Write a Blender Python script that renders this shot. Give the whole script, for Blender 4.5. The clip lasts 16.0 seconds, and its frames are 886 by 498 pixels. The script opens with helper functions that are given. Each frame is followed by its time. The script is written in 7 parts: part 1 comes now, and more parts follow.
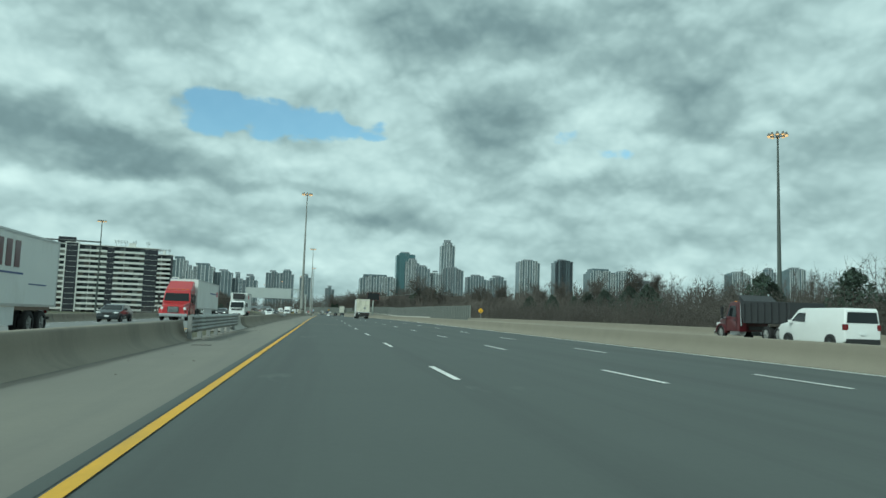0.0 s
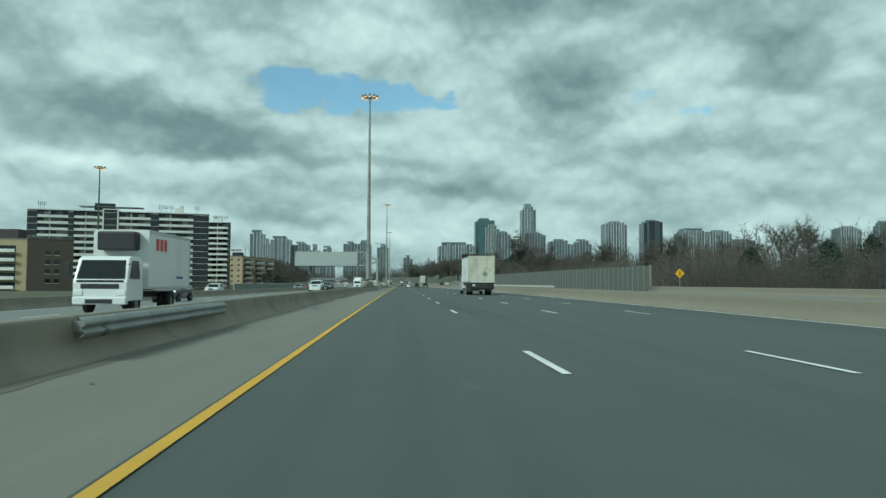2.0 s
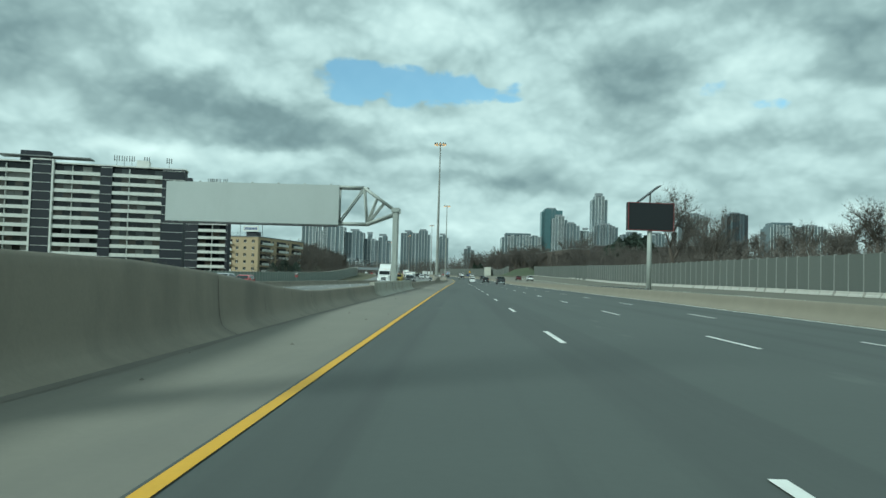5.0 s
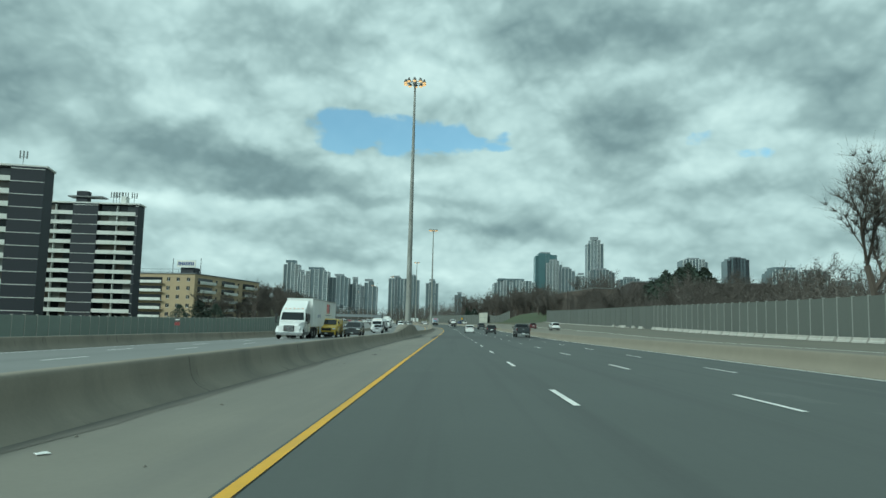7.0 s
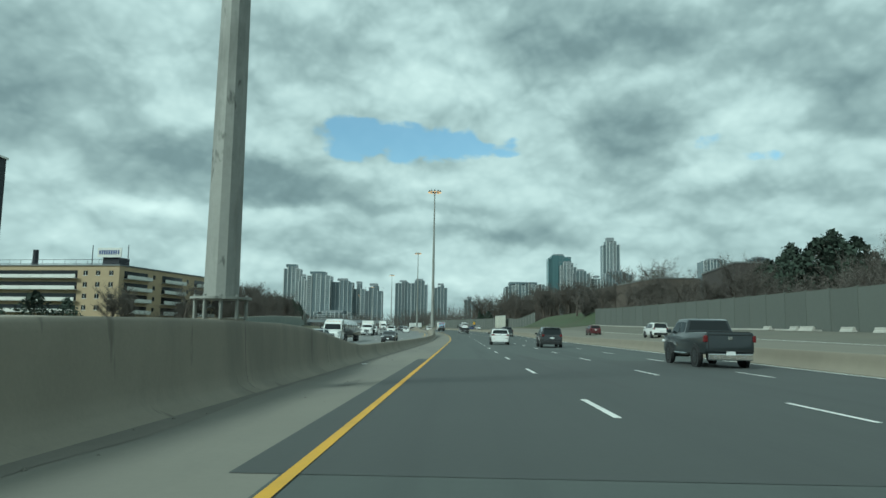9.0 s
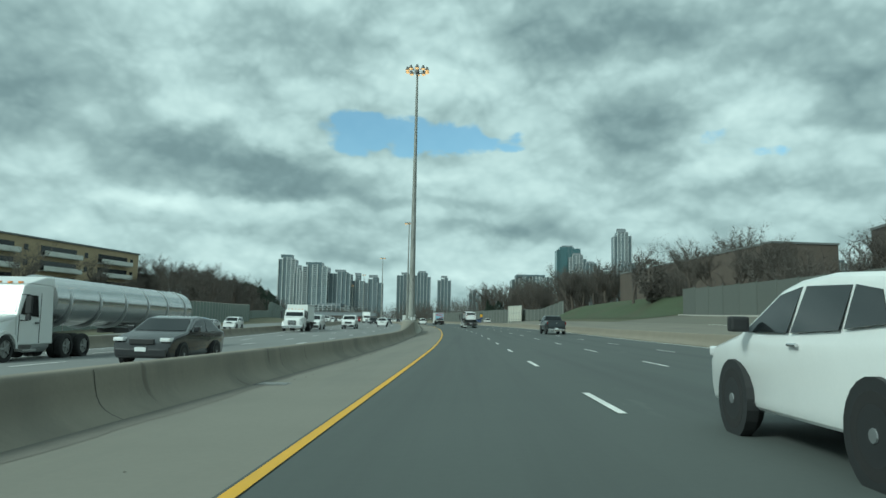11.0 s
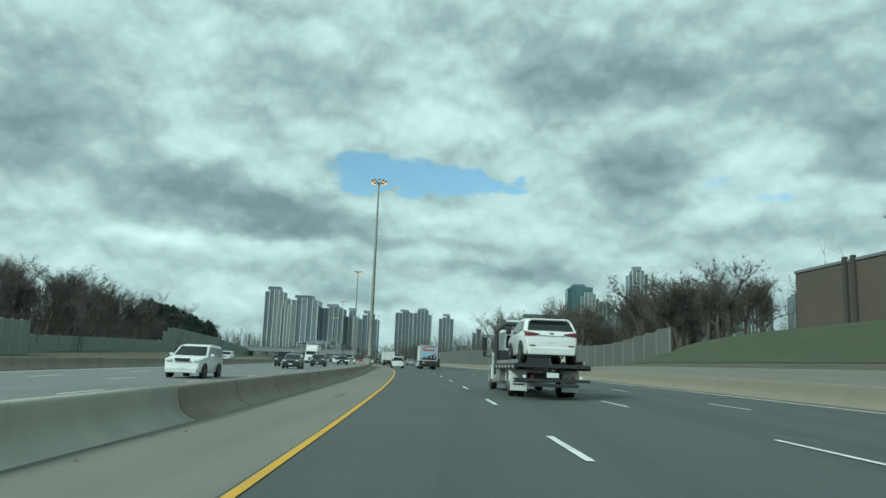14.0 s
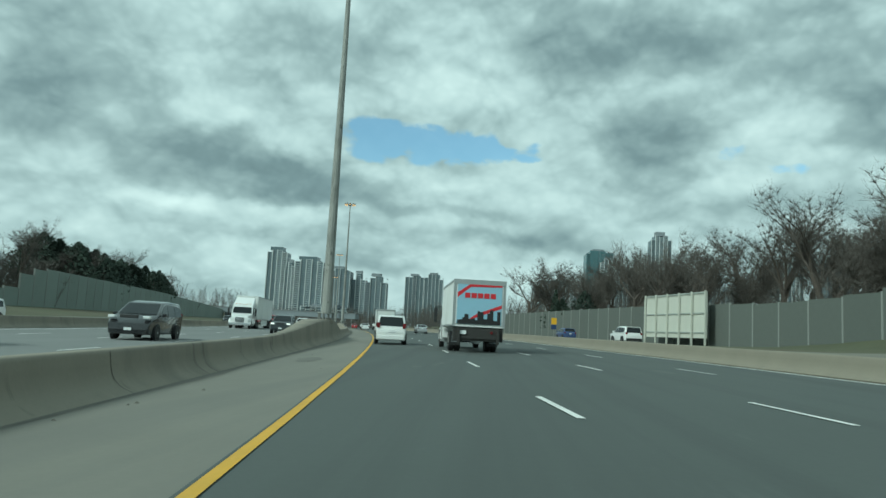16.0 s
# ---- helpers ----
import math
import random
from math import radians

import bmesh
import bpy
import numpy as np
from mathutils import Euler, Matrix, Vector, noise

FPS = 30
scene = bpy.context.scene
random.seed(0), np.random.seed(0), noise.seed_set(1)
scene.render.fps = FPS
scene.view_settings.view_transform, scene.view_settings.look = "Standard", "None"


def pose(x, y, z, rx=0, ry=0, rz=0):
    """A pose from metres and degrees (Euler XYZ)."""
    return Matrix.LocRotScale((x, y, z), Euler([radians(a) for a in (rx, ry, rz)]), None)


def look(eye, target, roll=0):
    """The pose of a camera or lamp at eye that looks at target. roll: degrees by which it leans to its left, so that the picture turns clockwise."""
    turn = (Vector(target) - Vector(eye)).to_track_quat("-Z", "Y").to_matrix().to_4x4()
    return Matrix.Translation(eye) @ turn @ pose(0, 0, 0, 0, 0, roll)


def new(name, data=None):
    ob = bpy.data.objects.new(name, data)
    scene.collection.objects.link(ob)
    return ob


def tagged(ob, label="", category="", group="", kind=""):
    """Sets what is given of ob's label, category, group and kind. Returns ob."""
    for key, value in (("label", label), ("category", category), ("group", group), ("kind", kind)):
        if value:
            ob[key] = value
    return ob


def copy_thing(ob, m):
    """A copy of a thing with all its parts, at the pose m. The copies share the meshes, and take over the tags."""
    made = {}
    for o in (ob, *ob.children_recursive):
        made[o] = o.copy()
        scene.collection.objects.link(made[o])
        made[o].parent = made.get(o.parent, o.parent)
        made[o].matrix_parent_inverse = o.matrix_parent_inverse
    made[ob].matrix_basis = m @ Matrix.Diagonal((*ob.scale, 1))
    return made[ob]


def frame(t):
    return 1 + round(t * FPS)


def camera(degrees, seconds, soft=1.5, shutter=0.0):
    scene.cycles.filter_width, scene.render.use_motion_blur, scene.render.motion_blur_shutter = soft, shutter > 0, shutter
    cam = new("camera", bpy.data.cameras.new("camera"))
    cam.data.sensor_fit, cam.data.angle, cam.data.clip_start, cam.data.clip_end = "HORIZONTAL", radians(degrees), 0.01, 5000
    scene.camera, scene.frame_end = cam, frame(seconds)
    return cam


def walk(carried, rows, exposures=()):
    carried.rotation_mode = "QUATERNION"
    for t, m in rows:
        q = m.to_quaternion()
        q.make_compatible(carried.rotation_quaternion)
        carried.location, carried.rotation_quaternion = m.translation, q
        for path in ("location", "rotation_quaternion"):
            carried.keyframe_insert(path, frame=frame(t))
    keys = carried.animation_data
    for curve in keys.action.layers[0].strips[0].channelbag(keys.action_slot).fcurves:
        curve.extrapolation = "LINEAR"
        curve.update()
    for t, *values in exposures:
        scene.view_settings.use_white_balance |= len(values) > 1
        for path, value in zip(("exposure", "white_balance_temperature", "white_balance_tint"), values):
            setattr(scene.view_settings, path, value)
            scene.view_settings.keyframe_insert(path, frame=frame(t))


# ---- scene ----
cam = camera(63.22, 16.0)
PATH = [
    (0, (-0.354, -1.716, 0.956), (-0.028, 0.248, 1.148), 1.82),
    (0.5, (-0.309, 16.162, 1.092), (0.009, 18.127, 1.280), 1.76),
    (1, (-0.255, 33.995, 1.177), (0.044, 35.965, 1.349), 1.55),
    (1.5, (-0.202, 51.845, 1.262), (0.062, 53.824, 1.385), 1.28),
    (2, (-0.127, 69.687, 1.366), (-0.009, 71.681, 1.466), 0.27),
    (2.5, (-0.123, 88.142, 1.446), (-0.155, 90.142, 1.466), 1.14),
    (3, (-0.078, 106.883, 1.524), (-0.125, 108.882, 1.494), 0.63),
    (3.5, (-0.155, 125.277, 1.550), (-0.214, 127.276, 1.523), 1.08),
    (6, (-0.039, 218.145, 1.785), (-0.075, 220.138, 1.952), 2.06),
    (6.5, (-0.137, 236.775, 1.743), (-0.162, 238.765, 1.939), 2.08),
    (7, (-0.171, 255.254, 1.734), (-0.197, 257.243, 1.943), 1.48),
    (7.5, (-0.314, 273.659, 1.670), (-0.350, 275.647, 1.887), 1.34),
    (8, (-0.335, 291.513, 1.659), (-0.377, 293.500, 1.881), 0.83),
    (8.5, (-0.335, 309.461, 1.557), (-0.381, 311.448, 1.783), 0.65),
    (9, (-0.369, 327.261, 1.476), (-0.420, 329.247, 1.702), 0.97),
    (9.5, (-0.369, 344.853, 1.381), (-0.430, 346.841, 1.597), 1.33),
    (12, (-0.075, 431.839, 1.251), (-0.135, 433.827, 1.462), 0.93),
    (12.5, (-0.214, 449.027, 1.355), (-0.259, 451.011, 1.604), 0.96),
    (13, (-0.591, 465.960, 1.533), (-0.630, 467.939, 1.819), 1.34),
    (13.5, (-1.141, 482.816, 1.659), (-1.191, 484.790, 1.972), 1.77),
    (14, (-1.928, 499.731, 1.816), (-2.004, 501.703, 2.140), 2.23),
    (14.5, (-3.017, 517.033, 1.945), (-3.119, 519.004, 2.266), 2.75),
    (15, (-4.300, 534.557, 2.051), (-4.415, 536.531, 2.353), 2.99),
    (15.5, (-5.812, 552.131, 2.112), (-5.929, 554.109, 2.386), 3.20),
    (16, (-7.480, 569.489, 2.256), (-7.583, 571.472, 2.489), 3.04),
]
walk(cam, [(t, look(eye, aim, roll)) for t, eye, aim, roll in PATH], [(0, 0.0, 5600, -17), (1.6, -0.10, 5600, -17), (2.3, -0.06, 5600, -17), (2.9, 0.04, 5600, -17), (3.6, 0.11, 5600, -17), (6.0, 0.08, 5600, -17), (7.0, 0.02, 5600, -17), (12.7, 0.0, 5600, -17), (13.6, 0.05, 5600, -17), (14.5, 0.06, 5600, -17), (15.1, 0.0, 5600, -17), (16, 0.0, 5600, -17)])


# ---------------------------------------------------------------- world and light
SUN_EL, SUN_AZ = radians(36), radians(228)
world = bpy.data.worlds.new("sky")
scene.world = world
world.use_nodes = True


class G:
    """Small helper that adds nodes and wires them."""

    def __init__(self, tree):
        self.t = tree

    def n(self, kind, **kw):
        node = self.t.nodes.new(kind)
        for k, v in kw.items():
            node.inputs[k].default_value = v
        return node

    def link(self, a, b):
        self.t.links.new(a, b)

    def math(self, op, a, b=0.0, c=None, clamp=False):
        node = self.t.nodes.new("ShaderNodeMath")
        node.operation, node.use_clamp = op, clamp
        for i, v in enumerate((a, b, c)):
            if v is None:
                continue
            if isinstance(v, (int, float)):
                node.inputs[i].default_value = v
            else:
                self.link(v, node.inputs[i])
        return node.outputs[0]

    def ramp(self, fac, stops, interp="LINEAR"):
        node = self.t.nodes.new("ShaderNodeValToRGB")
        node.color_ramp.interpolation = interp
        el = node.color_ramp.elements
        while len(el) < len(stops):
            el.new(0.5)
        for e, (p, c) in zip(el, stops):
            e.position = p
            e.color = (*c, 1) if len(c) == 3 else c
        self.link(fac, node.inputs[0])
        return node.outputs[0]

    def noise(self, vec, scale, detail=4.0, rough=0.5, dist=0.0, dims="3D"):
        node = self.t.nodes.new("ShaderNodeTexNoise")
        node.noise_dimensions = dims
        node.inputs["Scale"].default_value = scale
        node.inputs["Detail"].default_value = detail
        node.inputs["Roughness"].default_value = rough
        node.inputs["Distortion"].default_value = dist
        if vec is not None:
            self.link(vec, node.inputs["Vector"])
        return node.outputs["Fac"]

    def mix(self, fac, a, b, blend="MIX"):
        node = self.t.nodes.new("ShaderNodeMix")
        node.data_type, node.blend_type = "RGBA", blend
        for sock, v in ((node.inputs[0], fac), (node.inputs[6], a), (node.inputs[7], b)):
            if isinstance(v, (int, float)):
                sock.default_value = v
            elif isinstance(v, tuple):
                sock.default_value = (*v, 1)
            else:
                self.link(v, sock)
        return node.outputs[2]


def build_sky():
    t = world.node_tree
    t.nodes.clear()
    g = G(t)
    out = t.nodes.new("ShaderNodeOutputWorld")
    geo = t.nodes.new("ShaderNodeTexCoord")
    sep = t.nodes.new("ShaderNodeSeparateXYZ")
    g.link(geo.outputs["Generated"], sep.inputs[0])
    x, y, z = sep.outputs
    # azimuth to the right of +y, and elevation, both in degrees
    az = g.math("MULTIPLY", g.math("ARCTAN2", x, y), 57.2958)
    el = g.math("MULTIPLY", g.math("ARCSINE", z), 57.2958)
    # clouds crowd together towards the horizon
    low = g.math("MULTIPLY", g.math("LOGARITHM", g.math("ADD", g.math("MAXIMUM", el, 0.0), 8.0), 2.718), 7.0)
    low = g.math("MULTIPLY_ADD", el, 1.1, low)

    def at(lift, kick=None):
        v = t.nodes.new("ShaderNodeCombineXYZ")
        a, e = az, g.math("ADD", low, lift)
        if kick:
            a, e = g.math("ADD", a, kick[0]), g.math("ADD", e, kick[1])
        g.link(a, v.inputs[0])
        g.link(e, v.inputs[1])
        return v.outputs[0]

    flat_v = at(0.0)

    def heaps(v, scale, detail):
        """Rounded heaps of cloud."""
        node = t.nodes.new("ShaderNodeTexVoronoi")
        node.voronoi_dimensions, node.feature, node.normalize = "2D", "SMOOTH_F1", True
        for key, value in (("Scale", scale), ("Detail", detail), ("Roughness", 0.48), ("Lacunarity", 2.3), ("Smoothness", 0.45)):
            node.inputs[key].default_value = value
        g.link(v, node.inputs["Vector"])
        return g.math("SUBTRACT", 1.0, node.outputs["Distance"])

    kick = (g.math("MULTIPLY", g.math("SUBTRACT", g.noise(flat_v, 0.20, 2.0, 0.45), 0.5), 2.0),
            g.math("MULTIPLY", g.math("SUBTRACT", g.noise(at(40.0), 0.20, 2.0, 0.45), 0.5), 2.0))
    bv = at(0.0, kick)
    puff = heaps(bv, 0.112, 3.0)
    above = heaps(at(1.3, kick), 0.112, 3.0)
    mid = g.noise(flat_v, 0.07, 4.0, 0.5)
    fine = g.noise(bv, 0.28, 4.0, 0.5)
    warp_a = g.math("MULTIPLY_ADD", g.math("SUBTRACT", g.noise(flat_v, 0.20, 4.0, 0.5), 0.5), 4.6, az)
    warp_e = g.math("MULTIPLY_ADD", g.math("SUBTRACT", g.noise(at(70.0), 0.20, 4.0, 0.5), 0.5), 3.0, el)

    def blob(a0, e0, wa, we):
        da = g.math("DIVIDE", g.math("SUBTRACT", warp_a, a0), wa)
        de = g.math("DIVIDE", g.math("SUBTRACT", warp_e, e0), we)
        r2 = g.math("ADD", g.math("MULTIPLY", da, da), g.math("MULTIPLY", de, de))
        return g.math("POWER", 2.718, g.math("MULTIPLY", g.math("POWER", r2, 1.8), -1.0))

    def total(items):
        acc = None
        for a0, e0, wa, we, k in items:
            b = g.math("MULTIPLY", blob(a0, e0, wa, we), k)
            acc = b if acc is None else g.math("ADD", acc, b)
        return acc

    light = g.math("MULTIPLY_ADD", g.math("ADD", total(DARK), total(BRIGHT)), 1.0, 0.64)
    light = g.math("ADD", light, g.math("MULTIPLY", g.math("SUBTRACT", mid, 0.5), 0.30))
    light = g.math("ADD", light, g.math("MULTIPLY", g.math("SUBTRACT", puff, 0.66), 0.8))
    light = g.math("ADD", light, g.math("MULTIPLY", g.math("SUBTRACT", puff, above), 1.1))
    light = g.math("ADD", light, g.math("MULTIPLY", g.math("SUBTRACT", fine, 0.5), 0.20))
    cloud = g.ramp(g.math("MULTIPLY_ADD", light, 0.55, 0.2), [(0.0, (0.13, 0.165, 0.175)), (0.30, (0.255, 0.305, 0.318)), (0.48, (0.405, 0.46, 0.462)),
                                                              (0.64, (0.60, 0.655, 0.65)), (0.95, (0.92, 0.95, 0.92))])
    gap = total(GAPS)
    near = g.math("MULTIPLY", gap, 2.5, clamp=True)
    gap = g.math("ADD", gap, g.math("MULTIPLY", g.math("MULTIPLY", g.math("SUBTRACT", fine, 0.5), 3.6), near))
    gap = g.math("ADD", gap, g.math("MULTIPLY", g.math("SUBTRACT", puff, 0.66), -0.8))
    gapm = g.ramp(gap, [(0.22, (0, 0, 0)), (0.85, (0.9, 0.9, 0.9))], "EASE")
    sky = t.nodes.new("ShaderNodeTexSky")
    sky.sky_type, sky.sun_disc = "NISHITA", False
    sky.sun_elevation, sky.sun_rotation = SUN_EL, SUN_AZ
    blue = g.mix(1.0, sky.outputs[0], (SKY_K * 0.95, SKY_K * 1.0, SKY_K * 0.95), "MULTIPLY")
    col = g.mix(gapm, cloud, blue)
    bg = t.nodes.new("ShaderNodeBackground")
    g.link(col, bg.inputs[0])
    bg.inputs[1].default_value = 1.0
    g.link(bg.outputs[0], out.inputs[0])


SKY_K = 0.15
# cloud masses: azimuth, elevation, half widths (degrees), lighter or darker
DARK = [
    (-20.9, 12.0, 9.0, 2.5, -0.34), (-13.7, 11.2, 4.7, 1.8, -0.46), (-31.6, 18.4, 4.0, 2.7, -0.30), (-33.3, 14.7, 3.1, 3.1, -0.32), (-26.4, 17.5, 2.7, 1.8, -0.14),
    (-15.2, 21.2, 5.8, 2.5, -0.24), (-8.0, 20.6, 3.1, 1.8, -0.12), (8.6, 22.7, 8.1, 2.9, -0.38), (12.3, 14.7, 4.0, 2.5, -0.38), (15.3, 16.7, 4.5, 1.8, -0.26),
    (22.7, 21.4, 9.0, 2.5, -0.34), (29.0, 16.4, 4.0, 2.7, -0.34), (-5.1, 9.8, 9.0, 0.6, -0.20), (2.2, 7.6, 6.7, 0.7, -0.22), (-10.7, 5.2, 5.8, 0.7, -0.15),
    (14.5, 10.3, 4.5, 1.0, -0.22), (25.3, 10.5, 5.8, 1.3, -0.15),
]
BRIGHT = [
    (-21.2, 15.9, 2.7, 1.3, 0.26), (-16.1, 14.6, 3.1, 1.7, 0.32), (-12.8, 17.7, 2.7, 2.5, 0.18), (-3.3, 18.8, 4.0, 2.5, 0.28), (2.3, 18.6, 2.7, 2.2, 0.20),
    (-4.8, 12.4, 7.6, 1.0, 0.28), (-18.6, 8.6, 9.0, 0.8, 0.28), (-25.7, 8.8, 3.6, 0.7, 0.18), (7.1, 10.8, 5.8, 1.7, 0.20), (18.7, 12.0, 3.1, 1.1, 0.34),
    (23.4, 15.8, 4.0, 2.2, 0.22), (26.4, 13.2, 4.5, 1.1, 0.18), (0.0, 4.6, 27.0, 1.8, 0.12), (17.4, 19.5, 3.6, 2.2, 0.10),
]
GAPS = [
    (-8.7, 15.0, 3.2, 1.5, 0.95), (-4.7, 15.0, 4.1, 1.5, 0.95), (-0.1, 14.9, 3.6, 1.2, 0.92), (3.0, 14.7, 2.0, 0.8, 0.55), (19.5, 14.2, 2.5, 0.8, 0.42),
    (22.2, 13.0, 3.1, 0.5, 0.42),
]
build_sky()

sun = new("sun", bpy.data.lights.new("sun", "SUN"))
sun.data.energy, sun.data.angle, sun.data.color = 2.75, radians(14), (1.0, 0.95, 0.88)
sun.matrix_world = look((0, 0, 60), (60 * -math.sin(SUN_AZ) * math.cos(SUN_EL), 60 * -math.cos(SUN_AZ) * math.cos(SUN_EL), 60 - 60 * math.sin(SUN_EL)))

# ---------------------------------------------------------------- materials


def material(name, base, rough=0.8, metal=0.0, vary=0.12, scale=3.0, fine=40.0, bump=0.15, stain=None, coat=0.0, per_object=0.0, stretch=(1, 1, 1), spec=0.5, bdist=0.01, scuff=None):
    """A surface with two scales of mottling, fine relief and, if asked, stains of another colour."""
    m = bpy.data.materials.new(name)
    m.use_nodes = True
    t = m.node_tree
    g = G(t)
    b = t.nodes["Principled BSDF"]
    tc = t.nodes.new("ShaderNodeTexCoord")
    mp = t.nodes.new("ShaderNodeMapping")
    mp.inputs["Scale"].default_value = stretch
    g.link(tc.outputs["Object"], mp.inputs[0])
    v = mp.outputs[0]
    a = g.noise(v, scale, 4.0, 0.6)
    f = g.noise(v, fine, 3.0, 0.6)
    k = g.math("ADD", g.math("MULTIPLY", g.math("SUBTRACT", a, 0.5), 2 * vary), g.math("MULTIPLY", g.math("SUBTRACT", f, 0.5), 1.2 * vary))
    k = g.math("ADD", k, 1.0)
    if per_object:
        oi = t.nodes.new("ShaderNodeObjectInfo")
        k = g.math("ADD", k, g.math("MULTIPLY", g.math("SUBTRACT", oi.outputs["Random"], 0.5), 2 * per_object))
    cc = t.nodes.new("ShaderNodeCombineXYZ")
    for i in range(3):
        g.link(k, cc.inputs[i])
    col = g.mix(1.0, tuple(base), cc.outputs[0], "MULTIPLY")
    if stain:
        sc, amount, colour, st = stain
        mp2 = t.nodes.new("ShaderNodeMapping")
        mp2.inputs["Scale"].default_value = st
        g.link(tc.outputs["Object"], mp2.inputs[0])
        s = g.ramp(g.noise(mp2.outputs[0], sc, 5.0, 0.62, 0.3), [(0.48, (0, 0, 0)), (0.70, (amount,) * 3)])
        col = g.mix(s, col, tuple(colour))
    if scuff:
        sc, lo, colour, st = scuff
        mp3 = t.nodes.new("ShaderNodeMapping")
        mp3.inputs["Scale"].default_value = st
        mp3.inputs["Location"].default_value = (7.3, 2.1, 5.5)
        g.link(tc.outputs["Object"], mp3.inputs[0])
        s = g.ramp(g.noise(mp3.outputs[0], sc, 4.0, 0.65), [(lo, (0, 0, 0)), (lo + 0.05, (0.75,) * 3)])
        col = g.mix(s, col, tuple(colour))
    g.link(col, b.inputs["Base Color"])
    b.inputs["Roughness"].default_value, b.inputs["Metallic"].default_value = rough, metal
    b.inputs["Coat Weight"].default_value = coat
    b.inputs["Specular IOR Level"].default_value = spec
    if bump:
        bn = t.nodes.new("ShaderNodeBump")
        bn.inputs["Strength"].default_value, bn.inputs["Distance"].default_value = bump, bdist
        g.link(f, bn.inputs["Height"])
        g.link(bn.outputs[0], b.inputs["Normal"])
    return m


ASPHALT = material("asphalt", (0.071, 0.081, 0.076), 0.82, vary=0.10, scale=0.25, fine=9.0, bump=0.12, stain=(0.5, 0.75, (0.050, 0.056, 0.055), (1.6, 0.03, 1)), scuff=(0.55, 0.66, (0.095, 0.104, 0.098), (1.2, 0.25, 1)))
ASPHALT_NEW = material("newer_asphalt", (0.058, 0.063, 0.061), 0.8, vary=0.10, scale=0.25, fine=9.0, bump=0.12, stain=(0.5, 0.5, (0.045, 0.048, 0.048), (1.6, 0.03, 1)))
ASPHALT_OLD = material("old_asphalt", (0.17, 0.175, 0.17), 0.85, vary=0.12, scale=0.3, fine=9.0, bump=0.12, stain=(0.4, 0.5, (0.12, 0.125, 0.125), (1.4, 0.05, 1)))
ROAD_TAN = material("dusty_carriageway", (0.165, 0.155, 0.125), 0.9, vary=0.14, scale=0.3, fine=9.0, bump=0.12, stain=(0.4, 0.6, (0.115, 0.112, 0.10), (1.4, 0.05, 1)))
ROAD_TAN_DARK = material("dusty_shoulder", (0.125, 0.122, 0.098), 0.95, vary=0.2, scale=0.3, fine=7.0, bump=0.2, stain=(0.3, 0.6, (0.155, 0.14, 0.105), (1.2, 0.12, 1)))
CONCRETE_FLAT = material("shoulder_concrete", (0.182, 0.175, 0.148), 0.9, vary=0.10, scale=0.5, fine=14.0, bump=0.12, stain=(0.35, 0.55, (0.12, 0.118, 0.11), (1.2, 0.10, 1)))
CONCRETE = material("barrier_concrete", (0.225, 0.205, 0.165), 0.9, vary=0.14, scale=0.8, fine=18.0, bump=0.18, stain=(0.6, 0.6, (0.125, 0.116, 0.098), (0.5, 0.8, 0.3)), scuff=(0.9, 0.635, (0.115, 0.10, 0.082), (0.6, 1.5, 0.32)))
CONCRETE_LIGHT = material("pale_concrete", (0.40, 0.39, 0.355), 0.9, vary=0.12, scale=0.9, fine=18.0, bump=0.15, stain=(0.6, 0.5, (0.22, 0.21, 0.19), (1, 1, 0.3)))
CONCRETE_GREY = material("grey_concrete", (0.34, 0.335, 0.285), 0.9, vary=0.14, scale=0.9, fine=18.0, bump=0.15, stain=(0.6, 0.7, (0.23, 0.23, 0.20), (0.5, 0.8, 0.35)), scuff=(1.1, 0.63, (0.16, 0.11, 0.092), (0.6, 1.2, 0.4)))
CONCRETE_TAN = material("tan_concrete", (0.205, 0.186, 0.146), 0.9, vary=0.12, scale=0.9, fine=18.0, bump=0.15, stain=(0.5, 0.55, (0.19, 0.17, 0.135), (1, 1, 0.3)))
PAINT_Y = material("yellow_road_paint", (0.60, 0.34, 0.025), 0.7, vary=0.10, scale=1.5, fine=25, stain=(1.2, 0.35, (0.25, 0.19, 0.07), (1, 0.3, 1)))
PAINT_W = material("white_road_paint", (0.72, 0.72, 0.69), 0.7, vary=0.10, scale=1.5, fine=25, stain=(1.6, 0.4, (0.35, 0.35, 0.34), (1, 0.4, 1)))
GRASS = material("ground_grass", (0.075, 0.078, 0.042), 0.95, vary=0.3, scale=0.12, fine=3.0, bump=0.4, bdist=0.05, stain=(0.05, 0.8, (0.105, 0.085, 0.055), (1, 1, 1)))
GREEN = material("green_grass", (0.048, 0.066, 0.030), 0.95, vary=0.3, scale=0.25, fine=5.0, bump=0.5, bdist=0.05, stain=(0.12, 0.7, (0.062, 0.056, 0.034), (1, 1, 1)))
GALV = material("galvanised_steel", (0.30, 0.31, 0.30), 0.55, 0.6, vary=0.15, scale=0.7, fine=12, bump=0.05, stain=(0.9, 0.6, (0.15, 0.155, 0.15), (1, 1, 0.2)), scuff=(1.3, 0.62, (0.10, 0.10, 0.088), (1, 1, 0.6)))
WALL_PANEL = material("noise_wall_panel", (0.108, 0.118, 0.107), 0.85, vary=0.10, scale=0.5, fine=10, bump=0.1, per_object=0.06)
WALL_GREEN = material("pale_green_panel", (0.205, 0.24, 0.218), 0.85, vary=0.10, scale=0.5, fine=10, bump=0.1, per_object=0.05)
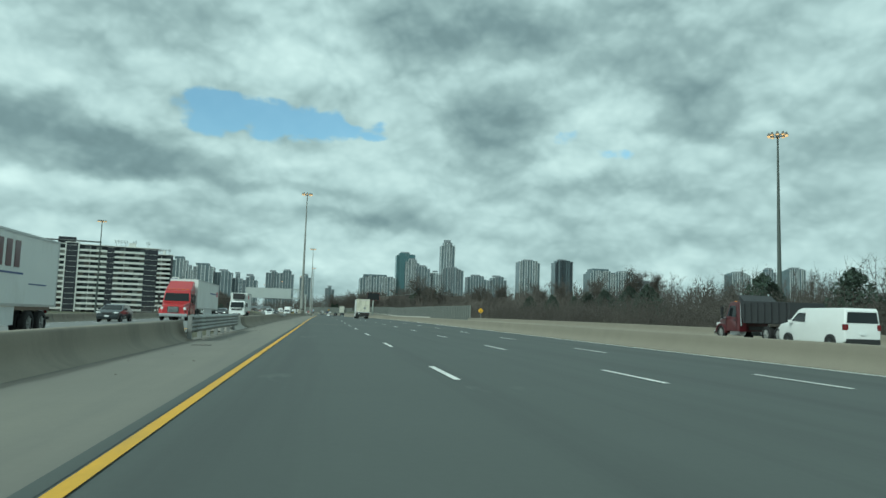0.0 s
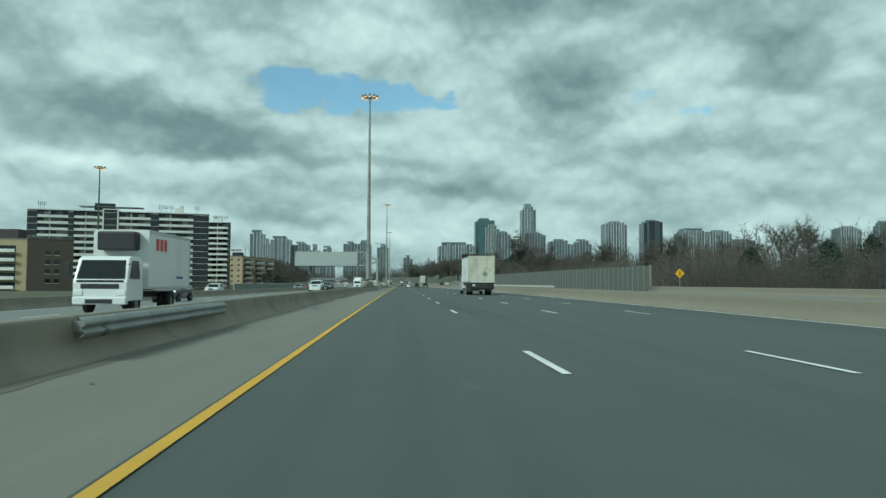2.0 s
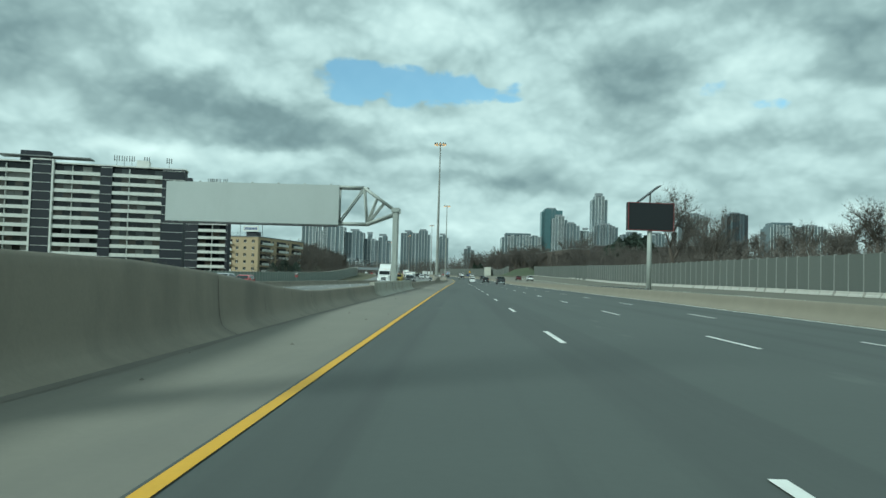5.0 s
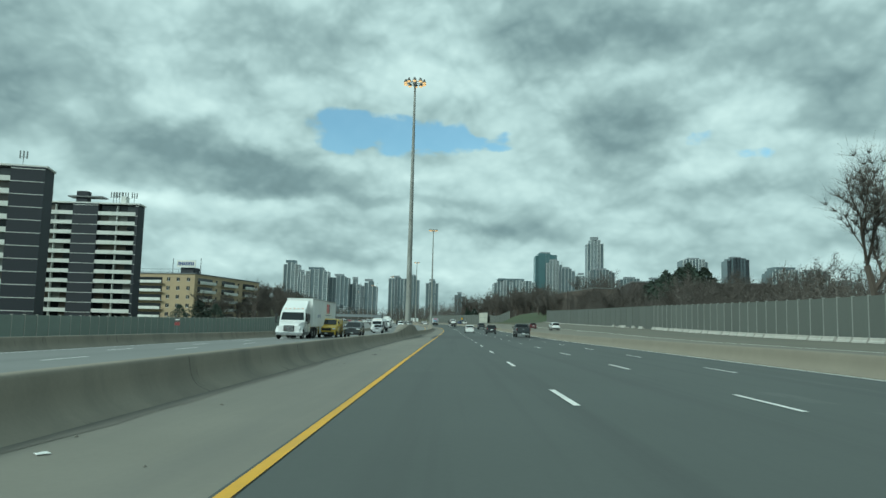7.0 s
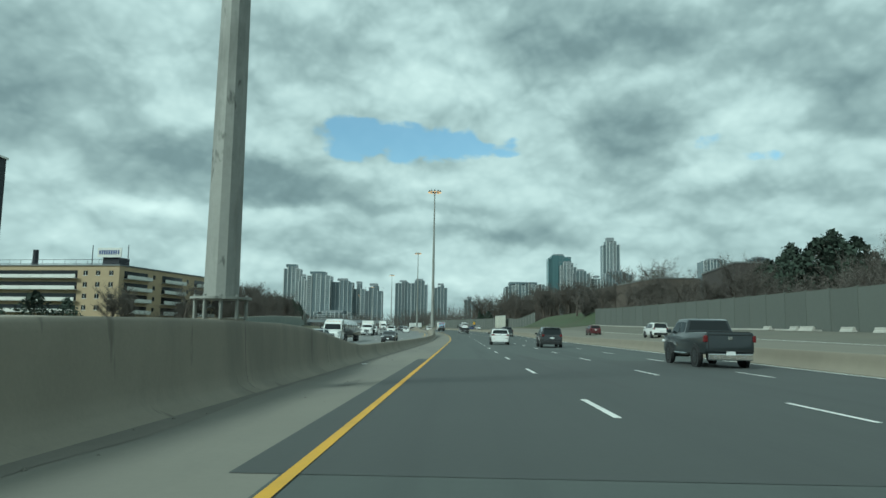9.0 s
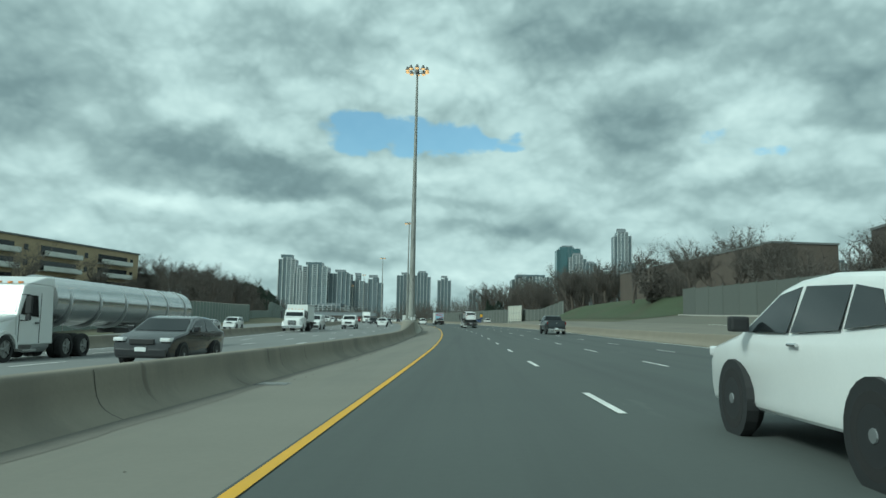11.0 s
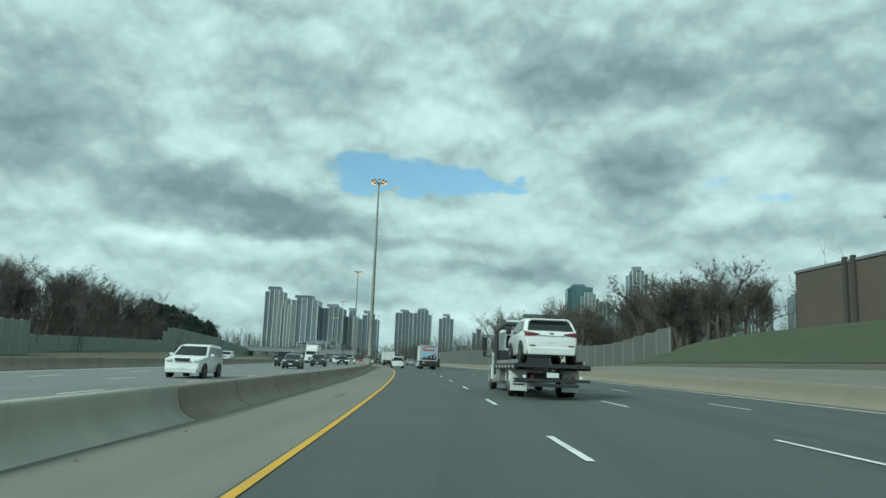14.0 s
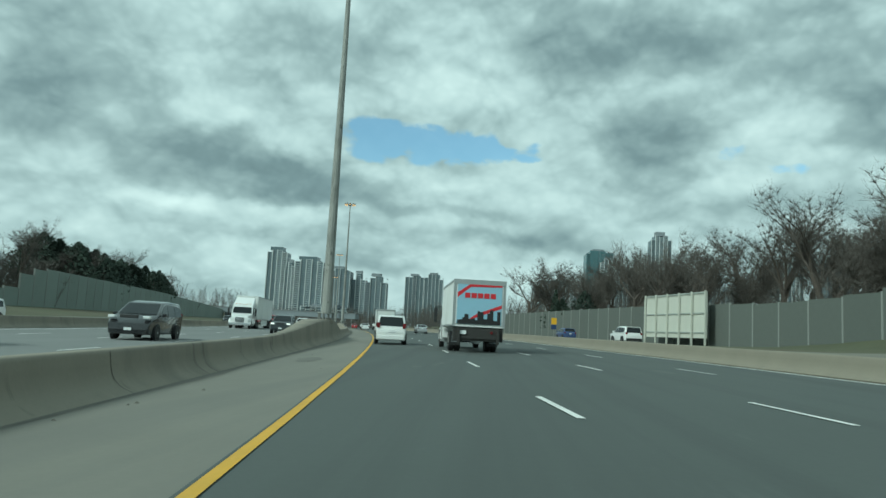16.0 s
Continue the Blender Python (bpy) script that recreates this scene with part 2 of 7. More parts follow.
WALL_POST = material("noise_wall_post", (0.23, 0.24, 0.225), 0.8, vary=0.08)

# ---------------------------------------------------------------- the road's line, height and cross fall
S0, R0, TURN = 427.0, 1450.0, 0.205
ROAD_Z = [(-400, -1.6), (-80, -.55), (0, -.12), (53, .12), (70, .22), (107, .36), (160, .45), (219, .5), (256, .46), (292, .40), (328, .27), (346, .2), (400, .08),
          (431, .08), (448, .17), (470, .36), (500, .62), (534, .88), (569, 1.12), (640, 1.6), (700, 2.0), (930, 2.8), (1400, 3.4), (5000, 3.4)]


def lerp(table, s):
    return float(np.interp(s, [p[0] for p in table], [p[1] for p in table]))


def road_z(s):
    return sum(lerp(ROAD_Z, s + d) for d in (-14, -7, 0, 7, 14)) / 5


def rise(s):
    """How far the ground by the right-hand wall stands above the road."""
    return lerp([(0, 0), (180, .2), (318, .8), (445, 1.8), (521, 2.2), (588, 2.0), (614, .6), (660, .1), (760, 0)], s)


def step(a, b, v):
    u = min(1, max(0, (v - a) / (b - a)))
    return u * u * (3 - 2 * u)


def bank(s):
    return 0.02 * step(320, 420, s)


def height(l, s):
    z = road_z(s)
    if l >= -5:
        z += bank(s) * min(l, 30)
        z += rise(s) * min(1, max(0, (l - 14.5) / 20))
        z += 4.6 * step(33, 46, l) * step(490, 530, s) * (1 - step(600, 650, s)) + 5.0 * step(44, 90, l)
    else:
        z += bank(s) * -5
        z -= 1.5 * min(1, max(0, (-8 - l) / 40)) * (1 - step(420, 560, s))
        z += step(560, 680, s) * 1.2 * step(-30, -54, l) + 6.0 * step(-56, -84, l) * step(570, 660, s)
    return z


def spot(l, s, z=0.0):
    """World place of a point l metres right of the lane's middle, s metres along, z above the road there."""
    a = min(max(0.0, s - S0), TURN * R0) / R0
    x, y = -R0 * (1 - math.cos(a)), min(s, S0) + R0 * math.sin(a)
    more = max(0.0, s - S0 - TURN * R0)
    x, y = x - more * math.sin(a), y + more * math.cos(a)
    return Vector((x + l * math.cos(a), y + l * math.sin(a), height(l, s) + z))


def heading(s):
    return math.degrees(min(max(0.0, s - S0), TURN * R0) / R0)


def steps(a, b, d):
    n = max(1, int(round((b - a) / d)))
    return [a + (b - a) * i / n for i in range(n + 1)]


# ---------------------------------------------------------------- mesh helpers


def mesh_object(name, bm, mat, smooth=False):
    me = bpy.data.meshes.new(name)
    bm.normal_update()
    bm.to_mesh(me)
    bm.free()
    for m in (mat if isinstance(mat, (list, tuple)) else [mat]):
        me.materials.append(m)
    if smooth:
        for p in me.polygons:
            p.use_smooth = True
    return new(name, me)


def part(name, bm, mat, parent, label="", smooth=False):
    ob = mesh_object(name, bm, mat, smooth)
    ob.parent = parent
    if label:
        ob["label"] = label
    return ob


def thing(name, m, label, category, group="", kind=""):
    e = new(name)
    e.matrix_world = m
    e.empty_display_size = 0.2
    return tagged(e, label, category, group, kind)


def box(bm, x0, x1, y0, y1, z0, z1, mi=0, bev=0.0):
    vs = [bm.verts.new((x, y, z)) for x in (x0, x1) for y in (y0, y1) for z in (z0, z1)]
    fs = []
    for q in ((0, 1, 3, 2), (4, 6, 7, 5), (0, 4, 5, 1), (2, 3, 7, 6), (0, 2, 6, 4), (1, 5, 7, 3)):
        f = bm.faces.new([vs[i] for i in q])
        f.material_index = mi
        fs.append(f)
    if bev:
        es = list({e for f in fs for e in f.edges})
        bmesh.ops.bevel(bm, geom=es, offset=bev, segments=2, affect="EDGES", profile=0.6)
    return vs


def tube(bm, a, b, r0, r1=None, n=8, caps=True):
    a, b = Vector(a), Vector(b)
    r1 = r0 if r1 is None else r1
    d = (b - a).normalized()
    u = d.orthogonal().normalized()
    w = d.cross(u)
    ra = [bm.verts.new(a + r0 * (math.cos(i * math.tau / n) * u + math.sin(i * math.tau / n) * w)) for i in range(n)]
    rb = [bm.verts.new(b + r1 * (math.cos(i * math.tau / n) * u + math.sin(i * math.tau / n) * w)) for i in range(n)]
    for i in range(n):
        bm.faces.new((ra[i], ra[(i + 1) % n], rb[(i + 1) % n], rb[i]))
    if caps:
        bm.faces.new(list(reversed(ra)))
        bm.faces.new(rb)


def sweep(bm, section, stations, mi=0, shift=None, close=True):
    """Carries a section of (l, z) points along the road."""
    rows = []
    for s in stations:
        k = shift(s) if shift else 0.0
        base = None
        row = []
        for l, z in section:
            p = spot(l + k, s)
            if base is None:
                base = p.z
            row.append(bm.verts.new((p.x, p.y, base + z)))
        rows.append(row)
    n = len(section)
    for a, b in zip(rows, rows[1:]):
        for i in range(n if close else n - 1):
            j = (i + 1) % n
            f = bm.faces.new((a[i], a[j], b[j], b[i]))
            f.material_index = mi
    if close:
        bm.faces.new(list(reversed(rows[0])))
        bm.faces.new(rows[-1])


def strip(name, ls, stations, dz, mat, label, category="road", kind="structure"):
    bm = bmesh.new()
    rows = [[bm.verts.new(spot(l, s, dz)) for l in ls] for s in stations]
    for a, b in zip(rows, rows[1:]):
        for i in range(len(ls) - 1):
            bm.faces.new((a[i], a[i + 1], b[i + 1], b[i]))
    ob = mesh_object(name, bm, mat, True)
    return tagged(ob, label, category, "", kind)


# ---------------------------------------------------------------- ground and carriageways
ST = steps(-120, 900, 10) + [ 1000, 1150, 1300, 1500, 1800, 2200, 2700]
L_ALL = [-2500, -1200, -600, -300, -180, -120, -90, -70, -60, -52, -46, -40, -34, -28, -22, -16, -10, -6, -5, 0, 5, 10, 14.5, 17, 20, 23, 26, 28, 30, 33, 36, 39, 42, 50, 60, 75, 95, 130, 200, 320, 600, 1200, 2500]
strip("ground", L_ALL, [-600, -300] + ST + [3600], -0.05, GRASS, "dull brown winter grass ground beside the highway", "ground")
STR = steps(-120, 1100, 10) + [1200, 1300, 1500, 1800]
strip("road", [-1.89, 1.97, 5.75, 9.1, 12.75], STR, 0.0, ASPHALT, "dark grey asphalt highway with four lanes")
strip("shoulder_1", [-4.8, -3.2, -1.89], STR, 0.0, CONCRETE_FLAT, "wide pale concrete shoulder along the median barrier", "shoulder")
strip("shoulder_2", [12.75, 13.5, 14.2], STR, 0.0, CONCRETE_LIGHT, "narrow pale concrete strip below the barrier", "shoulder")
strip("road_2", [-21.5, -17, -13, -9, -6.0], STR, 0.0, ASPHALT_OLD, "pale worn carriageway of the oncoming traffic")
strip("road_3", [-38, -34, -30, -26, -23], STR, 0.0, ASPHALT_OLD, "outer carriageway of the oncoming traffic")
strip("road_4", [15.5, 18, 21, 24, 25.2], STR, 0.0, ROAD_TAN, "outer carriageway beyond the concrete barrier")
strip("shoulder_3", [25.2, 28, 31, 34, 36.2], steps(165, 508, 7), 0.0, ROAD_TAN_DARK, "dusty paved shoulder below the noise wall", "shoulder")
strip("road_5", [25.2, 28, 31, 34.6], steps(-120, 165, 10), 0.0, ASPHALT_OLD, "wide outer lanes beside the far barrier")
strip("road_edge", [-2.02, -1.88], steps(-110, 58, 8), 0.004, ASPHALT, "narrow dark asphalt margin outside the yellow line", "road")


def line(name, l, w, s0, s1, mat, label):
    return strip(name, [l - w / 2, l + w / 2], steps(s0, s1, 8), 0.012, mat, label, "road marking")


line("yellow_line", -1.78, 0.125, -110, 1300, PAINT_Y, "solid yellow painted edge line on the road")
line("white_line", 12.45, 0.14, -110, 1300, PAINT_W, "solid white painted edge line on the road")
line("white_line_2", -6.9, 0.14, -110, 1200, PAINT_Y, "solid yellow painted edge line of the oncoming road")
line("white_line_4", 25.0, 0.14, 165, 470, PAINT_W, "solid white painted edge line of the outer carriageway")
line("white_line_3", -20.3, 0.14, -110, 1200, PAINT_W, "solid white painted edge line of the oncoming road")

HALF = [(.56, 0.0), (.50, 0.035), (.41, 0.08), (.32, 0.15), (.245, 0.25), (.195, 0.38), (.165, 0.55), (.14, 0.78), (.125, 0.83), (.095, 0.86)]
BAR_L = [(-5 + h, z) for h, z in HALF] + [(-5 - h, z) for h, z in reversed(HALF)]
MASTS = [(-5.25, 185.7), (-5.3, 342.0), (-5.3, 479.4), (-5.1, 620.5), (-5.0, 751.4), (-5.3, 885), (-5.4, 1030)]



def hump(s):
    """The barrier rises slowly before each mast and falls quickly behind it."""
    return max(step(-27, -2, s - m) * (1 - step(3, 20, s - m)) for _, m in MASTS)


def rise_of(s):
    """Scale of the barrier's height: taller by the gantry and round the masts."""
    return 0.74 * (1.28 if 221 < s < 252.03 else 1 + 1.2 * hump(s))


def face_z(z, s):
    """The sloped foot keeps its size; only the upright face above it grows."""
    return z * .74 if z < .3 else .222 + (z - .3) / .56 * (.86 * rise_of(s) - .222)


def median(bm, stations):
    """Median barrier; it grows taller and wider round the foot of each lighting mast."""
    rows = []
    for s in stations:
        k = hump(s)
        row = []
        for l, z in BAR_L:
            zz = face_z(z, s)
            ll = l + (0.12 * k if l > -5 else -0.95 * k - 0.1 * k * (1 - z))
            p = spot(ll, s)
            row.append(bm.verts.new((p.x, p.y, spot(-4.5, s).z + zz)))
        rows.append(row)
    n = len(BAR_L)
    for a, b in zip(rows, rows[1:]):
        for i in range(n - 1):
            bm.faces.new((a[i], a[i + 1], b[i + 1], b[i]))
    bm.faces.new(list(reversed(rows[0])))
    bm.faces.new(rows[-1])


def barrier_run(name, s0, s1, mat, label, shift=None):
    bm = bmesh.new()
    if shift is None:
        median(bm, steps(s0, s1, 3))
    else:
        sweep(bm, [(l + shift, z * 0.80) for l, z in BAR_L], steps(s0, s1, 6))
    for f in bm.faces:
        f.smooth = len(f.verts) == 4
    return tagged(mesh_object(name, bm, mat), label, "barrier", "", "structure")


barrier_run("median_barrier", -110, 23.5, CONCRETE, "weathered tan concrete median barrier beside the shoulder")
barrier_run("median_barrier_2", 41, 221, CONCRETE, "long weathered tan concrete median barrier with stains")
barrier_run("median_barrier_4", 221.06, 252, CONCRETE_GREY, "paler grey stretch of concrete median barrier")
barrier_run("median_barrier_6", 474.06, 514, CONCRETE_GREY, "paler grey stretch of concrete barrier round the mast")
barrier_run("median_barrier_7", 514.06, 940, CONCRETE, "long weathered tan concrete median barrier with stains")
barrier_run("median_barrier_5", 252.06, 474, CONCRETE, "long weathered tan concrete median barrier with stains")
barrier_run("median_barrier_3", 34, 40.9, CONCRETE_LIGHT, "short pale block of newer concrete barrier")
barrier_run("side_barrier", -110, 900, CONCRETE_TAN, "pale tan concrete barrier between the carriageways", 18.4)
barrier_run("outer_barrier", -110, 168, CONCRETE_TAN, "pale tan concrete barrier at the outer edge of the highway", 39.6)
barrier_run("far_barrier", -110, 900, CONCRETE, "tan concrete barrier beyond the oncoming lanes", -17.2)

# ---------------------------------------------------------------- more materials


def plain(name, base, rough=0.5, metal=0.0, coat=0.0, vary=0.05, spec=0.5, scale=2.0):
    return material(name, base, rough, metal, vary=vary, scale=scale, fine=30, bump=0.03, coat=coat, spec=spec)


GLASS_DARK = plain("dark_tinted_glass", (0.012, 0.015, 0.017), 0.06, 0.0, 0.0, 0.02, 0.45)
RUBBER = plain("tyre_rubber", (0.018, 0.018, 0.018), 0.85)
RIM = plain("alloy_rim", (0.42, 0.43, 0.44), 0.35, 0.8)
RIM_STEEL = plain("white_steel_rim", (0.24, 0.24, 0.23), 0.5, 0.1, vary=0.15)
BLACK = plain("black_plastic", (0.02, 0.021, 0.022), 0.6)
CHROME = plain("chrome", (0.7, 0.7, 0.7), 0.15, 1.0)
CHASSIS = plain("dirty_chassis", (0.035, 0.034, 0.032), 0.8, vary=0.25)
BORDER_RED = plain("faded_red_border", (0.22, 0.05, 0.05), 0.6)
TAIL_RED = plain("tail_lamp_red", (0.12, 0.007, 0.009), 0.2, spec=0.7)
LAMP_CLEAR = plain("clear_lamp", (0.75, 0.76, 0.76), 0.12, spec=0.8)
AMBER = plain("amber_lens", (0.6, 0.2, 0.02), 0.25)
PLATE = plain("number_plate_white", (0.7, 0.72, 0.72), 0.5)
BAR_BLUE = plain("blue_bar_paint", (0.05, 0.08, 0.22), 0.5)
P_WHITE = plain("white_car_paint", (0.72, 0.73, 0.72), 0.28, 0.0, 0.6)
P_SILVER = plain("silver_car_paint", (0.40, 0.41, 0.42), 0.3, 0.5, 0.5)
P_BLACK = plain("black_car_paint", (0.018, 0.019, 0.021), 0.25, 0.0, 0.8)
P_GREY = plain("dark_grey_car_paint", (0.013, 0.018, 0.021), 0.28, 0.1, 0.8)
P_RED = plain("red_car_paint", (0.36, 0.013, 0.018), 0.3, 0.0, 0.6)
P_BLUE = plain("blue_car_paint", (0.04, 0.07, 0.18), 0.3, 0.2, 0.6)
P_YELLOW = plain("yellow_van_paint", (0.62, 0.42, 0.03), 0.35, 0.0, 0.4)
P_MAROON = plain("maroon_truck_paint", (0.075, 0.012, 0.016), 0.35, 0.0, 0.4)
BOX_WHITE = material("white_cargo_panel", (0.70, 0.715, 0.70), 0.5, vary=0.05, scale=0.8, fine=20, bump=0.03, stain=(0.7, 0.35, (0.45, 0.45, 0.42), (1, 1, 0.4)))
BOX_DOOR = material("worn_cargo_door", (0.62, 0.60, 0.49), 0.6, vary=0.08, scale=1.2, fine=20, bump=0.05, stain=(1.1, 0.7, (0.25, 0.23, 0.18), (1, 1, 0.5)))
RUST = material("rusty_trim", (0.52, 0.50, 0.41), 0.7, vary=0.15, scale=4, fine=30, stain=(5.0, 0.6, (0.17, 0.11, 0.07), (1, 1, 0.8)))
STEEL_DARK = plain("dark_deck_steel", (0.05, 0.052, 0.055), 0.5, 0.4, vary=0.2)
ALU = plain("aluminium", (0.5, 0.51, 0.51), 0.35, 0.8, vary=0.1)
TANK = plain("polished_tank", (0.55, 0.56, 0.56), 0.18, 0.9, vary=0.1)
MAST = material("mast_steel", (0.285, 0.29, 0.27), 0.7, 0.2, vary=0.2, scale=0.9, fine=9, bump=0.05, stain=(1.1, 0.8, (0.12, 0.125, 0.115), (1.3, 1.3, 0.3)), scuff=(1.6, 0.6, (0.07, 0.075, 0.07), (1.2, 1.2, 0.45)))
MAST_DARK = plain("dark_mast_steel", (0.07, 0.085, 0.078), 0.6, 0.2, vary=0.15)
LAMP_HOUSING = plain("lamp_housing", (0.12, 0.12, 0.115), 0.6)
SIGN_BACK = material("sign_back_aluminium", (0.40, 0.43, 0.42), 0.6, 0.2, vary=0.06, scale=0.5, fine=8, bump=0.03, stain=(0.3, 0.3, (0.30, 0.32, 0.31), (1, 1, 0.3)))
TRUSS = material("galvanised_truss", (0.36, 0.385, 0.36), 0.65, 0.25, vary=0.15, scale=0.8, fine=12, bump=0.05, stain=(0.9, 0.5, (0.20, 0.215, 0.20), (1, 1, 0.3)))
BOARD = material("pale_sign_board", (0.52, 0.52, 0.46), 0.6, vary=0.06, scale=0.5, fine=8, bump=0.03)
SCREEN = plain("unlit_display", (0.012, 0.014, 0.016), 0.35)
SIGN_YELLOW = plain("yellow_sign", (0.75, 0.42, 0.02), 0.5)
WHITE_CONC = material("white_balcony_concrete", (0.66, 0.665, 0.63), 0.8, vary=0.07, scale=0.4, fine=6, bump=0.05, stain=(0.35, 0.4, (0.45, 0.45, 0.42), (1, 1, 0.4)))
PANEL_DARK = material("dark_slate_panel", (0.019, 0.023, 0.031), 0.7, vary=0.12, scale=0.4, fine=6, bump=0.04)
WALL_GREY = material("grey_render_wall", (0.16, 0.17, 0.17), 0.8, vary=0.12, scale=0.5, fine=8, bump=0.05)
BRICK_TAN = material("tan_brick", (0.38, 0.30, 0.19), 0.85, vary=0.12, scale=0.5, fine=9, bump=0.1)
BRICK_BROWN = material("brown_brick", (0.098, 0.080, 0.066), 0.85, vary=0.14, scale=0.3, fine=7, bump=0.1, stain=(0.15, 0.5, (0.075, 0.06, 0.05), (1, 1, 0.5)))
BRICK_DARK = material("dark_brown_brick", (0.058, 0.050, 0.046), 0.85, vary=0.14, scale=0.3, fine=7, bump=0.1)
GLASS_TOWER = material("tower_glass", (0.10, 0.135, 0.15), 0.25, 0.0, vary=0.3, scale=0.07, fine=0.5, bump=0.0, spec=0.7)
GLASS_TEAL = material("teal_tower_glass", (0.075, 0.15, 0.165), 0.25, 0.0, vary=0.2, scale=0.07, fine=0.5, bump=0.0, spec=0.7)
SLAB_PALE = material("pale_tower_slab", (0.36, 0.39, 0.40), 0.8, vary=0.08, scale=0.1, fine=0.8, bump=0.0)
SLAB_WHITE = material("white_tower_pier", (0.52, 0.55, 0.55), 0.8, vary=0.08, scale=0.1, fine=0.8, bump=0.0)
SLAB_GREY = material("grey_tower_slab", (0.205, 0.23, 0.245), 0.8, vary=0.08, scale=0.1, fine=0.8, bump=0.0)
BARK = material("grey_brown_bark", (0.085, 0.070, 0.058), 0.9, vary=0.25, scale=2, fine=15, bump=0.2)
TWIG = material("brown_twigs", (0.090, 0.080, 0.070), 0.9, vary=0.2, scale=1, fine=6, bump=0.0, per_object=0.25)
CONIFER = material("dark_conifer_leaves", (0.028, 0.042, 0.030), 0.9, vary=0.3, scale=1, fine=6, bump=0.0, per_object=0.2)


def glowing(name, colour, strength):
    m = bpy.data.materials.new(name)
    m.use_nodes = True
    b = m.node_tree.nodes["Principled BSDF"]
    b.inputs["Base Color"].default_value = (*colour, 1)
    b.inputs["Emission Color"].default_value = (*colour, 1)
    b.inputs["Emission Strength"].default_value = strength
    return m


CURTAIN = plain("pale_curtain_glass", (0.22, 0.22, 0.20), 0.25, vary=0.25, spec=0.6)
BLIND = plain("brown_blind_glass", (0.10, 0.085, 0.07), 0.25, vary=0.25, spec=0.6)
GLASS_GREY = plain("grey_window_glass", (0.06, 0.068, 0.07), 0.12, vary=0.2, spec=0.6)
BULB = glowing("lit_amber_bulb", (1.0, 0.55, 0.24), 0.9)
HEAD_ON = glowing("lit_headlamp", (1.0, 0.97, 0.9), 0.7)


def at_road(l, s, turn=0.0, z=0.0):
    p = spot(l, s, z)
    return pose(p.x, p.y, p.z, 0, 0, heading(s) + turn)


# ---------------------------------------------------------------- lane dashes
DASHES = [(-4, -35.2), (0, 10.4), (6, 78.7), (7, 96.4), (11, 145.3), (18, 232.2), (29, 361.7), (36, 441.3), (39, 475.5), (41, 498.2), (42, 509.0), (45, 543.8), (48, 579.4), (49, 591.6), (160, 1876)]


def dash_end(k):
    """Station of the far end of the k-th lane dash."""
    return lerp(DASHES, k) + 2.95



bm = bmesh.new()
for y0, y1 in ((-3.0, -2.0), (-2.0, -1.0), (-1.0, 0.0)):
    vs = [bm.verts.new((x, y, 0)) for x, y in ((-0.062, y0), (0.062, y0), (0.062, y1), (-0.062, y1))]
    bm.faces.new(vs)
bmesh.ops.remove_doubles(bm, verts=bm.verts, dist=0.001)
dash_mesh = bpy.data.meshes.new("lane_dash")
bm.to_mesh(dash_mesh)
bm.free()
dash_mesh.materials.append(PAINT_W)


def dashes(road, ls, k0, k1, shift=0.0):
    for l in ls:
        for k in range(k0, k1):
            s = dash_end(k) + shift
            ob = new("lane_dash", dash_mesh)
            p, q = spot(l, s, 0.013), spot(l, s - 3, 0.013)
            ob.matrix_world = pose(p.x, p.y, p.z, math.degrees(math.atan2(p.z - q.z, 3)), 0, heading(s - 1.5))
            ob.parent = road


dashes(bpy.data.objects["road"], (1.97, 5.75), -4, 68)
dashes(bpy.data.objects["road"], (9.1,), -4, 68, -0.4)
dashes(bpy.data.objects["road_2"], (-10.3, -13.7, -17.1), 1, 60)

# tar-filled joints and dark patches on the road
JOINT_DARK = material("dark_joint", (0.05, 0.047, 0.042), 0.9, vary=0.1)


def patch(name, l0, l1, s0, s1, mat, label):
    bm = bmesh.new()
    rows = [[bm.verts.new(spot(l, s, 0.005)) for l in steps(l0, l1, 2)] for s in steps(s0, s1, 2)]
    for a, b in zip(rows, rows[1:]):
        for i in range(len(a) - 1):
            bm.faces.new((a[i], a[i + 1], b[i + 1], b[i]))
    return tagged(mesh_object(name, bm, mat), label, "road patch", "", "structure")


patch("shoulder_patch", -2.32, -1.89, 333.5, 361.5, ASPHALT_NEW, "dark asphalt patch reaching onto the concrete shoulder")
patch("road_patch", -1.89, 12.7, 333.5, 361.5, ASPHALT_NEW, "darker newer asphalt across all lanes")
patch("bridge_joint", -4.5, 13.2, 58.2, 58.68, CONCRETE_FLAT, "pale concrete expansion joint across the road")
patch("bridge_joint_2", -4.5, 13.2, 58.75, 58.85, BLACK, "thin dark rubber seal in the joint")

